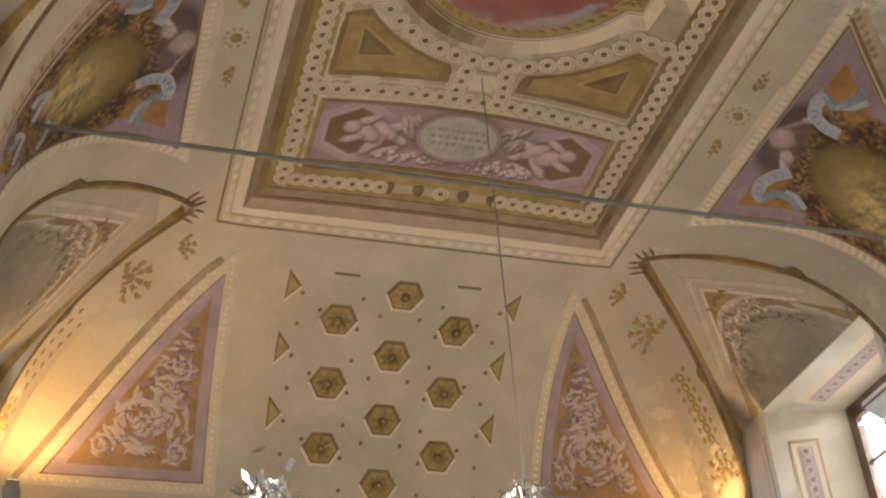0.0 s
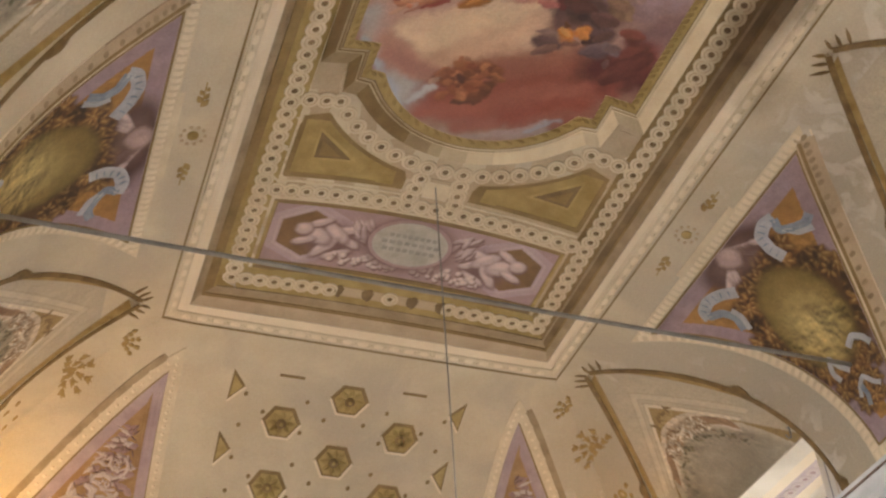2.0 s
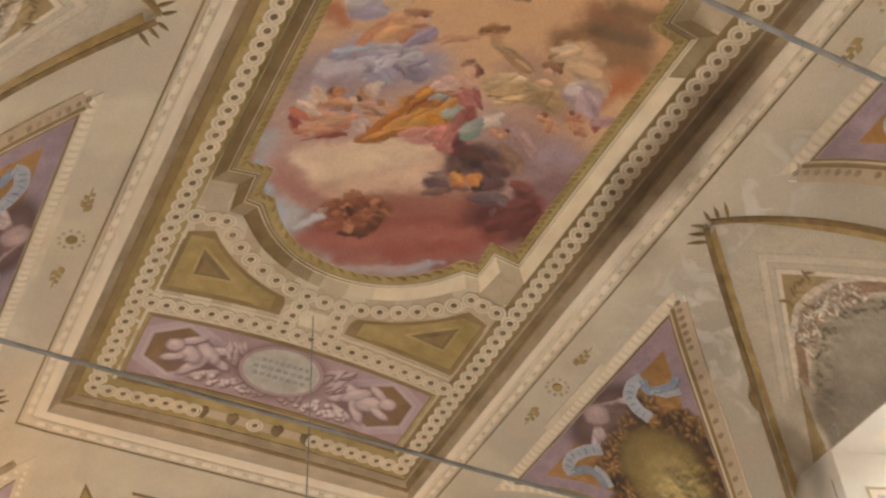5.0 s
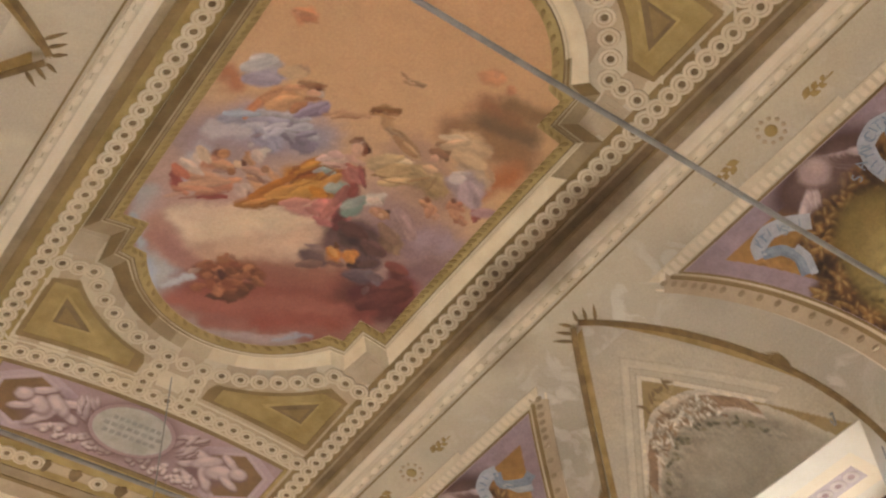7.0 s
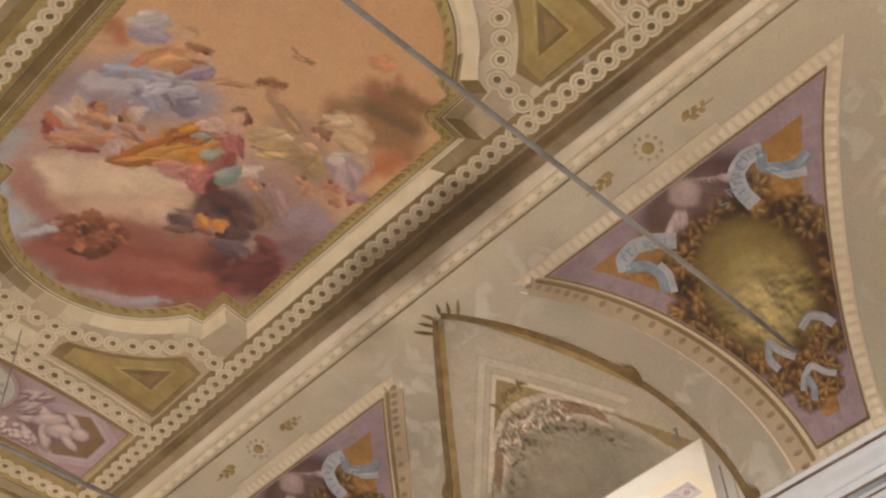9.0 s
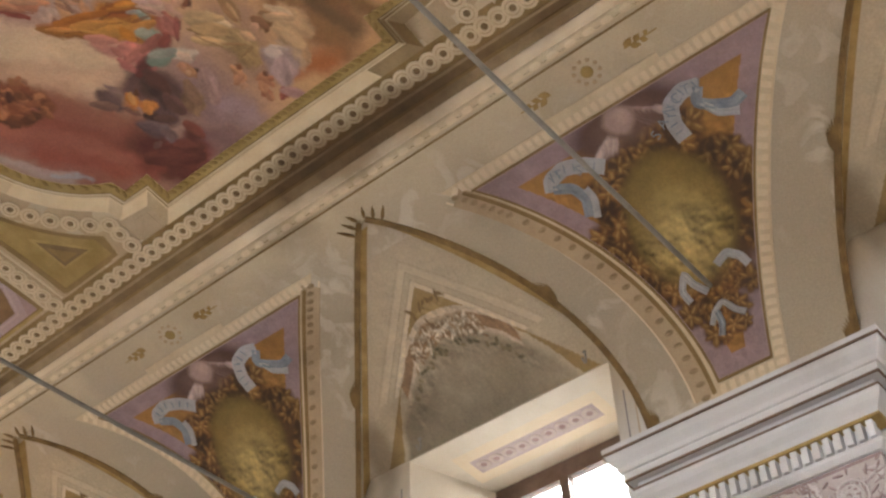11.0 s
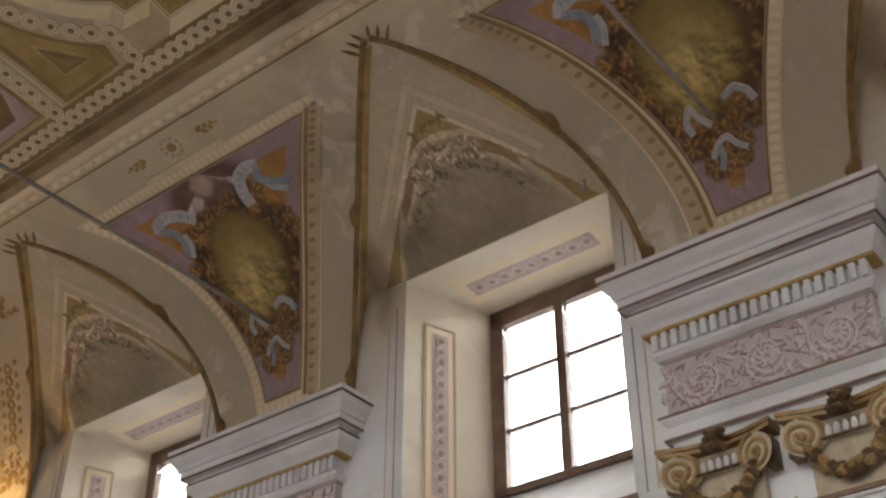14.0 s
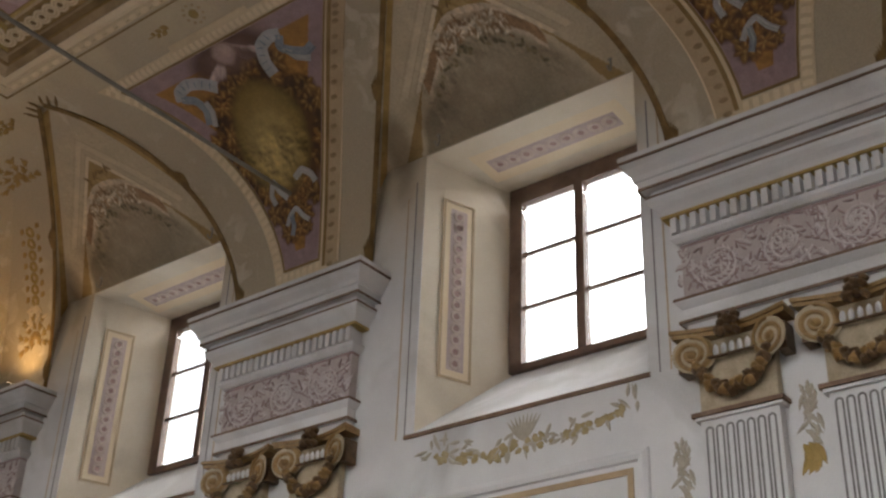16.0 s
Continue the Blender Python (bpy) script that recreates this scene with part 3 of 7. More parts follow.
for sy in (1, -1):
    for i in range(-12, 12):
        x = (i + 0.5) * 0.185
        fill(pills, F, oval(x, sy * 5.445, 0.062, 0.036, 0, 10), (x, sy * 5.445), 0.021, 1, 0.010, False)
tagged(pills.make("bead_pills", LIGHT, frame_ob), kind="stuff")

# field inside the rings: a beige ground, then coffers, panels and the picture on it
ground = Soup()
ground.grid(lambda u, v: F(-1.66 + 3.32 * u, -4.58 + 9.16 * v, 0.003), 18, 48)
ground.make("frame_ground", SAND, frame_ob)

# notched contour of the picture, one quarter, from the side to the end
ARC_C = 1.28
def quarter(side, n1, n2, n3, n4, r):
    pts = [(side, 0.0), (side, 0.7 * n1[1]), n1, n2, n3, n4]
    g0 = math.atan2(n4[1] - ARC_C, n4[0])
    pts += [(r * math.cos(g0 + (math.pi / 2 - g0) * i / 10), ARC_C + r * math.sin(g0 + (math.pi / 2 - g0) * i / 10)) for i in range(1, 11)]
    return pts
def full(q):
    up = q + [(-a, b) for a, b in q[-2::-1]]
    return up + [(a, -b) for a, b in up[-2:0:-1]]
IN_Q = quarter(1.385, (1.385, 1.375), (1.128, 1.385), (1.136, 1.70), (0.985, 1.73), 1.08)
OUT_Q = quarter(1.640, (1.635, 1.64), (1.37, 1.64), (1.328, 1.985), (1.19, 2.01), 1.375)
c_in, c_out = full(IN_Q), full(OUT_Q)
def lerp_contour(u):
    return [(a[0] + (b[0] - a[0]) * u, a[1] + (b[1] - a[1]) * u) for a, b in zip(c_in, c_out)]
def contour_band(u0, u1, l0, l1, pick):
    """Bands between two copies of the contour; pick gives the part that each stretch falls to."""
    A, B = lerp_contour(u0), lerp_contour(u1)
    out = {}
    n = len(A)
    for i in range(n):
        j = (i + 1) % n
        d = Vector(B[j]) - Vector(B[i])
        nrm = Vector((-d.y, d.x)).normalized() if d.length > 1e-6 else Vector((0, 0))
        key = pick(nrm, (Vector(B[i]) + Vector(B[j])) / 2)
        s = out.setdefault(key, Soup())
        steps = max(1, int(d.length / 0.2))
        for k in range(steps):
            q = []
            for P, lf in ((A, l0), (B, l1)):
                for w in (k / steps, (k + 1) / steps):
                    c = Vector(P[i]).lerp(Vector(P[j]), w)
                    q.append(F(c.x, c.y, lf))
            s.add(q, [(0, 1, 3, 2)])
    return out
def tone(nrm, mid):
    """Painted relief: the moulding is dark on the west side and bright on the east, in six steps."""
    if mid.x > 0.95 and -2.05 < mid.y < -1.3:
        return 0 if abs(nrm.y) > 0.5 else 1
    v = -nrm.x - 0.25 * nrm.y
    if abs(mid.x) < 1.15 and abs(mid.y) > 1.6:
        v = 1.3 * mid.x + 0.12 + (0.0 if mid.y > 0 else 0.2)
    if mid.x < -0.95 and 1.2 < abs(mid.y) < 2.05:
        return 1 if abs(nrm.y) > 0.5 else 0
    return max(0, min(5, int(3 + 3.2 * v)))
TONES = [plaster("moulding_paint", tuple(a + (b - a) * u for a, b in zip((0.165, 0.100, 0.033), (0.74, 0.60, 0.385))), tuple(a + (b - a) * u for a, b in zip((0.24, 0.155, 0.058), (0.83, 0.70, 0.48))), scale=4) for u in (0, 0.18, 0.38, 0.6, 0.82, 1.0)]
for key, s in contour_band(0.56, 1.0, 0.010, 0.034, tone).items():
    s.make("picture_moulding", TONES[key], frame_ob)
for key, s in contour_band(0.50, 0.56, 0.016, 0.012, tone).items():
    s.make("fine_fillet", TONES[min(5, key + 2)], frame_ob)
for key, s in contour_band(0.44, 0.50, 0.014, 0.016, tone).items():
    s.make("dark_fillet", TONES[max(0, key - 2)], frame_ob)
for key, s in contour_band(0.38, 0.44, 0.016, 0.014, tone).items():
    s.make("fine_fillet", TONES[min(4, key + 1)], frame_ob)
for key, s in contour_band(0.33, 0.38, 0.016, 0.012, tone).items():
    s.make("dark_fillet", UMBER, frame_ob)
gilt = contour_band(0.0, 0.33, 0.012, 0.020, lambda n, m: 0)
gilt[0].make("gilded_leaf_edge", OCHRE, frame_ob, "ochre leaf edging round the picture")
edge_leaves = Soup()
path = dense(lerp_contour(0.13), 0.075)
for i, (a, b) in enumerate(path):
    g = math.atan2(path[(i + 1) % len(path)][1] - b, path[(i + 1) % len(path)][0] - a)
    leaf(edge_leaves, F, a, b, g + 0.5, 0.10, 0.04, 0.018, 0.006)
tagged(edge_leaves.make("edging_leaves", EDGE_LEAF, frame_ob), kind="stuff")

# coffered triangles at both ends
for sx in (1, -1):
    for sy in (1, -1):
        def tri(k):
            pts = [(1.60 - k, 2.34 + k * 0.9), (1.60 - k, 3.17 - k)]
            pts += [(0.38 + k * 2.2, 3.17 - k)] if k else [(0.36, 3.17), (0.36, 3.02)]
            arc = []
            r = 1.69 + k
            g1 = math.acos(min(1, (0.40 + k * 2.0) / r))
            g0 = math.acos(min(1, (1.36 - k * 0.6) / r))
            for i in range(9):
                g = g1 + (g0 - g1) * i / 8
                arc.append((r * math.cos(g), ARC_C + r * math.sin(g)))
            return [(sx * a, sy * b) for a, b in dense(pts + arc, 0.1)]
        mid = (sx * 1.22, sy * 2.86)
        fill(sp := Soup(), F, tri(0), mid, 0.007, 4, 0, False)
        sp.make("coffer_edge", OCHRE_D, frame_ob)
        fill(sp := Soup(), F, tri(0.045), mid, 0.011, 4, 0, False)
        sp.make("coffer_field", OCHRE, frame_ob)
        for lift, name, mat, heart in ((0.014, "coffer_step", GOLDEN, ((1.40, 2.47), (1.385, 2.905), (0.90, 2.90))), (0.017, "coffer_recess", UMBER, ((1.376, 2.53), (1.365, 2.875), (0.985, 2.87))), (0.020, "coffer_heart", OCHRE_D, ((1.335, 2.64), (1.325, 2.845), (1.10, 2.842)))):
            pts = [(sx * a, sy * b) for a, b in heart]
            fill(sp := Soup(), F, dense(pts, 0.08), (sum(p[0] for p in pts) / 3, sum(p[1] for p in pts) / 3), lift, 3, 0, False)
            sp.make(name, mat, frame_ob)
        # the painted shadow of the rim, along the outer side and the foot
        sweep(sp := Soup(), F, dense([(sx * 1.585, sy * 2.44), (sx * 1.585, sy * 3.12), (sx * 0.66, sy * 3.13)], 0.15, False), flat_band(0.05, 0.013))
        sp.make("coffer_rim", OCHRE_D, frame_ob)

# mauve panel with an oval tablet, two at the ends
def PANEL_COLOURS(x, y):
    r = random.Random(77)
    col = np.tile(np.array((0.40, 0.27, 0.25)), (len(x), 1)) * (0.8 + 0.4 * fbm(x, y, 4, 4, 71))[:, None]
    px, py = x + 0.03 * (fbm(x, y, 9, 3, 72) - 0.5), y + 0.03 * (fbm(x, y, 9, 3, 73) - 0.5)
    rose, shade_c = (0.55, 0.42, 0.385), (0.19, 0.105, 0.09)
    def hexagon(sx, k):
        u, v = np.abs(x - sx * 1.14) / k, np.abs(y - 3.95) / k
        return np.maximum(u, u * 0.5 + v * 0.9)
    for sx in (1, -1):
        h = hexagon(sx, 0.33)
        for lo, hi, c in ((0.92, 1.30, (0.47, 0.345, 0.345)), (0.98, 1.06, (0.54, 0.41, 0.40))):
            m = (h > lo) & (h < hi)
            col[m] = np.array(c) * (0.9 + 0.2 * fbm(x, y, 6, 3, 74))[m][:, None]
        m = h < 0.92
        col[m] = np.array((0.22, 0.125, 0.05)) * (0.7 + 0.6 * fbm(x, y, 6, 4, 75))[m][:, None]
        brush(col, px, py, shade_c, 0.5, sx * 0.86, 4.02, 0.28, 0.26)
        # plain rounded shapes where painted figures stand
        for a, b, ra, rb, tn in ((0.72, 3.84, 0.15, 0.05, 0.3), (0.66, 4.02, 0.10, 0.05, -0.5), (0.84, 3.90, 0.17, 0.075, -0.7), (0.93, 4.12, 0.18, 0.06, 0.9), (0.78, 4.20, 0.15, 0.045, 0.5), (1.05, 3.95, 0.18, 0.10, -0.5), (1.17, 4.05, 0.13, 0.045, 0.4), (1.04, 3.77, 0.13, 0.045, 0.5), (1.20, 3.88, 0.09, 0.085, 0.0)):
            lump(col, px, py, rose, sx * a, b, ra, rb, sx * tn, shade_c)
        for k in range(20):
            g = r.uniform(-0.5, 1.2)
            a, b = 0.44 + r.uniform(0, 0.22), 3.66 + r.uniform(0, 0.30)
            lump(col, px, py, (0.50, 0.38, 0.35), sx * a, b, 0.085, 0.022, sx * (-0.8 - g * 0.5), shade_c)
        for k in range(30):
            a, b = r.uniform(0.10, 0.86), 4.22 + r.uniform(-0.06, 0.10)
            lump(col, px, py, (0.60, 0.48, 0.43), sx * a, b, r.uniform(0.025, 0.05), r.uniform(0.022, 0.04), r.uniform(0, 3), shade_c)
    brush(col, px, py, shade_c, 0.25, -0.03, 3.92, 0.50, 0.39)
    return col
def end_panel(sy):
    pan = empty("mauve_panel", "mauve painted panel with oval tablet and rose-grey relief figures", "painted panel", "panels of the ceiling frame")
    def g(a, b, lift):
        return F(a, sy * b, lift)
    Soup().grid(lambda u, v: g(-1.60 + 3.2 * u, 3.50 + 1.06 * v, 0.006), 20, 8).make("umber_border", OCHRE_D, pan)
    nu, nv = 300, 90
    pts = np.array([(-1.555 + 3.11 * a / nu, 3.55 + 0.85 * b / nv) for a in range(nu + 1) for b in range(nv + 1)])
    painted_sheet("painted_field", pts, PANEL_COLOURS(pts[:, 0], pts[:, 1]), lambda u, v: g(-1.555 + 3.11 * u, 3.55 + 0.85 * v, 0.010), nu, nv, pan, HEAVEN, "mauve field with rose-grey rounded relief shapes")
    for b, w, mt in ((4.43, 0.05, OCHRE_D), (4.47, 0.03, GOLDEN), (4.51, 0.04, UMBER)):
        sweep(s := Soup(), g, dense([(-1.58, b), (1.58, b)], 0.15, False), flat_band(w, 0.016))
        s.make("painted_line", mt, pan)
    for sx in (1, -1):
        sweep(s := Soup(), g, dense([(sx * 1.585, 3.52), (sx * 1.585, 4.5)], 0.15, False), flat_band(0.035, 0.014))
        s.make("painted_line", OCHRE if sx < 0 else GOLDEN, pan)
    fill(s := Soup(), g, oval(-0.03, 3.90, 0.46, 0.35, 0, 36), (-0.03, 3.90), 0.014, 3, 0.0)
    s.make("tablet_rim", MAUVE, pan)
    fill(s := Soup(), g, oval(-0.03, 3.90, 0.42, 0.31, 0, 36), (-0.03, 3.90), 0.018, 3, 0.008)
    tablet = s.make("tablet", plaster("grey_tablet_paint", (0.40, 0.36, 0.28), (0.54, 0.49, 0.40), scale=6), pan, "grey oval tablet with faded lettering")
    for r, (b, w) in enumerate(((3.78, 0.54), (3.88, 0.66), (3.98, 0.6))):
        s = Soup()
        for k in range(8):
            a = -0.03 - w / 2 + w * (k + 0.5) / 8
            s.grid(lambda u, v: g(a - w / 22 + w / 11 * u, b - 0.026 + 0.052 * v, 0.030), 1, 1)
        s.make("lettering_bar", FADED_INK, tablet)
    return pan
for sy in (1, -1):
    end_panel(sy)

# plain blocks where the bands meet
for sy in (1, -1):
    for name, c, mat, lift in (("junction_block", ((-0.20, 2.96), (0.20, 2.96), (0.17, 3.26), (-0.17, 3.26)), SAND, 0.012), ("junction_panel", ((-0.15, 3.0), (0.15, 3.0), (0.13, 3.22), (-0.13, 3.22)), RINGS, 0.015)):
        fill(s := Soup(), F, dense([(a, sy * b) for a, b in c], 0.1), (0, sy * 3.11), lift, 2)
        s.make(name, mat, frame_ob)
    for sx in (1, -1):
        for name, k, mat, lift in (("corner_block", 1.0, BLOCK, 0.006), ("corner_panel", 0.66, BLOCK, 0.010)):
            c = [(sx * (1.515 + a * k), sy * (1.83 + b * k)) for a, b in ((-0.13, -0.17), (0.12, -0.17), (0.12, 0.17), (-0.15, 0.17))]
            fill(s := Soup(), F, dense(c, 0.1), (sx * 1.505, sy * 1.83), lift, 2)
            s.make(name, mat, frame_ob)

# guilloche rings, each its own piece
ring_at = []
for sx in (1, -1):
    ring_at += [(sx * 1.775, -4.73 + 9.46 * i / 63) for i in range(64)]
for sy in (1, -1):
    for i in range(1, 23):
        a = -1.775 + 3.55 * i / 23
        ring_at.append((a, sy * 3.36))
        if abs(a) > 0.62:
            ring_at.append((a, sy * 4.73))
    for i in range(17):
        g = radians(33) + radians(114) * i / 16
        ring_at.append((1.555 * math.cos(g), sy * (ARC_C + 1.555 * math.sin(g))))
    for sx in (1, -1):
        ring_at += [(sx * 1.44, sy * 2.13), (sx * 1.60, sy * 2.13), (sx * 0.21, sy * 2.98), (sx * 0.23, sy * 3.12), (sx * 0.25, sy * 3.24)]
for a, b in ring_at:
    place("guilloche_ring", RING, frame_ob, pin(F, a, b, 0.011))
for sx in (1, -1):
    sweep(s := Soup(), F, dense([(sx * 1.775, -4.83), (sx * 1.775, 4.83)], 0.2, False), flat_band(0.125, 0.010))
    s.make("ring_band", OCHRE_D if sx > 0 else OCHRE, frame_ob)
for sy in (1, -1):
    sweep(s := Soup(), F, dense([(-1.7, sy * 4.73), (1.7, sy * 4.73)], 0.2, False), flat_band(0.13, 0.010))
    s.make("ring_band", SAND, frame_ob)
    for b in (3.23, 3.48):
        sweep(s := Soup(), F, dense([(-1.62, sy * b), (1.62, sy * b)], 0.2, False), round_band(0.035, 0.012))
        s.make("band_edge", BEIGE, frame_ob)
    for a in (0.35, 0.69):
        for sx in (1, -1):
            fill(s := Soup(), F, oval(sx * (a - 0.09), sy * 4.73, 0.055, 0.085, 0, 18, 0.2, 3, 3), (sx * (a - 0.09), sy * 4.73), 0.014, 2, 0.01)
            s.make("palmette", UMBER, frame_ob)
    place("guilloche_ring", RING, frame_ob, pin(F, 0.0, sy * 4.73, 0.012))

# ---------------------------------------------------------------- the picture in the middle
picture = empty("ceiling_picture", "oval-ended ceiling fresco of clouds and robed shapes on orange sky", "fresco")
SKY_BANDS = [(0.0, (0.62, 0.345, 0.16)), (0.36, (0.67, 0.395, 0.195)), (0.47, (0.63, 0.38, 0.21)), (0.57, (0.50, 0.33, 0.25)), (0.68, (0.50, 0.32, 0.25)), (0.78, (0.42, 0.23, 0.165)), (0.88, (0.28, 0.10, 0.07)), (0.97, (0.40, 0.26, 0.21))]
def paint_clouds(daub):
    daub((165, 140, 135), -1.21, 0.29, -0.62, 0.09, 0.222)
    daub((165, 150, 155), -0.90, -0.02, -0.34, -0.13, 0.199)
    daub((178, 172, 168), -1.32, 1.12, -1.12, 1.45, 0.129)
    daub((186, 182, 176), -0.84, 1.80, -0.51, 2.05, 0.160)
    daub((172, 152, 142), -0.21, 2.41, 0.72, 2.03, 0.076)
    daub((192, 152, 132), -0.88, 1.31, 0.30, 0.88, 0.346)
    daub((162, 128, 118), 0.68, 0.20, 1.30, 0.29, 0.299)
    daub((170, 134, 110), 0.44, -0.46, 0.92, -0.28, 0.221)
    daub((150, 108, 72), 0.64, -0.92, 1.22, -1.06, 0.159)
    daub((158, 108, 72), 0.68, -1.24, 1.00, -1.29, 0.104)
    daub((182, 112, 66), 1.10, -0.55, 1.27, -0.86, 0.129)
    daub((152, 98, 78), 0.09, 1.37, 0.81, 1.11, 0.207)
    daub((145, 80, 64), -0.35, 2.01, 0.88, 1.44, 0.249)
    daub((92, 46, 42), 0.93, 1.15, 1.40, 1.04, 0.229)
    daub((156, 98, 82), -0.12, 2.23, 0.81, 1.76, 0.101)
    daub((224, 192, 156), -0.72, 1.28, 0.10, 0.85, 0.253)
    daub((234, 206, 172), -0.91, 1.24, 0.18, 0.67, 0.133)
    daub((204, 164, 134), -0.59, 1.43, -0.04, 1.14, 0.120)
    daub((142, 108, 104), 1.35, 0.41, 1.23, 0.72, 0.140)
    daub((118, 86, 78), 0.34, 0.74, 0.85, 0.56, 0.200)
    daub((96, 70, 64), 0.28, 0.58, 0.67, 0.48, 0.140)
    daub((180, 116, 76), -1.33, -0.34, -1.21, -0.32, 0.084)
def paint_blue_drapery(daub):
    daub((192, 178, 168), -1.18, -0.51, -1.04, -0.68, 0.089)
    daub((165, 150, 155), -1.09, -0.49, -0.90, -0.61, 0.074)
    daub((188, 152, 116), -0.87, -0.67, -0.79, -0.74, 0.058)
    daub((165, 158, 166), -1.14, 0.03, -0.76, -0.18, 0.065)
    daub((165, 155, 165), -0.78, -0.01, -0.62, 0.09, 0.111)
    daub((180, 170, 170), -0.56, -0.11, -0.40, -0.17, 0.105)
    daub((142, 127, 137), -0.44, 0.01, -0.32, -0.09, 0.067)
    daub((178, 168, 168), -0.93, -0.09, -0.50, -0.30, 0.060)
    daub((112, 98, 104), -0.68, -0.13, -0.49, 0.02, 0.017)
    daub((120, 104, 108), -0.45, -0.24, -0.46, -0.05, 0.017)
    daub((118, 100, 104), -0.78, -0.10, -0.78, 0.10, 0.017)
    daub((204, 198, 198), -0.88, -0.09, -0.71, 0.05, 0.027)
    daub((204, 196, 194), -0.64, -0.07, -0.52, -0.20, 0.027)
    daub((150, 130, 146), -0.56, -0.32, -0.45, -0.51, 0.060)
    daub((124, 104, 116), -0.52, -0.31, -0.40, -0.47, 0.016)
    daub((200, 142, 96), -0.93, -0.33, -0.61, -0.53, 0.080)
    daub((206, 158, 112), -0.75, -0.53, -0.59, -0.57, 0.064)
    daub((150, 92, 54), -0.84, -0.29, -0.59, -0.44, 0.022)
    daub((178, 112, 70), -1.01, -0.08, -0.91, -0.31, 0.027)
    daub((122, 76, 46), -0.60, -0.60, -0.60, -0.60, 0.064)
    daub((188, 162, 138), -0.54, -0.58, -0.54, -0.58, 0.037)
    daub((170, 124, 92), -0.41, -0.43, -0.07, -0.62, 0.022)
    daub((126, 80, 46), -0.78, -0.60, -0.64, -0.65, 0.021)
def paint_crown_and_dove(daub):
    daub((128, 88, 50), -0.08, -0.69, 0.09, -0.78, 0.043)
    daub((176, 134, 84), -0.09, -0.72, 0.03, -0.78, 0.016)
    daub((118, 84, 55), -0.09, -1.14, 0.02, -1.10, 0.013)
    daub((124, 94, 60), 0.03, -1.10, 0.13, -1.13, 0.013)
    daub((196, 164, 124), 0.01, -1.09, 0.01, -1.09, 0.016)
def paint_gold_robe(daub):
    daub((184, 124, 56), -0.28, 0.29, 0.16, 0.24, 0.137)
    daub((192, 132, 62), -0.24, 0.56, -0.04, 0.30, 0.098)
    daub((165, 108, 48), -0.55, 0.85, -0.21, 0.61, 0.041)
    daub((182, 116, 50), -0.47, 0.77, -0.20, 0.41, 0.058)
    daub((160, 92, 40), -0.28, 0.29, -0.13, 0.05, 0.068)
    daub((176, 112, 52), -0.15, 0.10, 0.08, -0.00, 0.051)
    daub((106, 60, 26), -0.36, 0.71, -0.09, 0.32, 0.014)
    daub((92, 52, 24), -0.26, 0.26, -0.25, 0.44, 0.017)
    daub((128, 78, 32), -0.09, 0.20, -0.05, 0.48, 0.014)
    daub((120, 70, 30), 0.03, 0.18, 0.10, 0.43, 0.014)
    daub((224, 170, 96), -0.17, 0.29, 0.08, 0.29, 0.017)
    daub((220, 164, 88), -0.32, 0.63, -0.13, 0.45, 0.014)
    daub((198, 138, 122), -0.14, 0.63, 0.27, 0.41, 0.076)
    daub((192, 114, 106), 0.10, 0.44, 0.34, 0.44, 0.081)
    daub((180, 110, 100), 0.14, 0.61, 0.31, 0.59, 0.041)
    daub((138, 74, 68), 0.06, 0.46, 0.19, 0.56, 0.014)
    daub((136, 70, 64), 0.16, 0.37, 0.31, 0.53, 0.014)
    daub((220, 172, 150), -0.12, 0.56, 0.06, 0.47, 0.017)
    daub((104, 54, 48), 0.29, 0.33, 0.35, 0.63, 0.035)
    daub((168, 98, 82), 0.06, -0.03, 0.25, 0.04, 0.085)
    daub((150, 80, 68), 0.22, 0.12, 0.27, 0.29, 0.069)
    daub((92, 48, 40), 0.21, -0.09, 0.32, 0.08, 0.019)
    daub((206, 150, 128), 0.07, -0.01, 0.15, 0.02, 0.023)
    daub((152, 166, 150), 0.04, 0.25, 0.15, 0.16, 0.057)
    daub((126, 142, 126), 0.37, 0.23, 0.33, 0.41, 0.058)
    daub((178, 190, 172), 0.01, 0.23, 0.08, 0.17, 0.017)
    daub((204, 170, 146), -0.15, 0.06, 0.02, -0.10, 0.045)
    daub((148, 112, 92), -0.10, 0.08, 0.05, -0.04, 0.015)
    daub((152, 164, 150), -0.09, 0.11, 0.05, 0.09, 0.028)
    daub((98, 58, 36), 0.02, -0.34, 0.11, -0.26, 0.039)
    daub((118, 74, 46), -0.06, -0.33, 0.00, -0.38, 0.022)
    daub((205, 160, 130), 0.05, -0.20, 0.05, -0.21, 0.039)
    daub((216, 178, 148), 0.01, -0.29, 0.01, -0.29, 0.061)
    daub((184, 136, 106), 0.04, -0.28, 0.04, -0.28, 0.022)
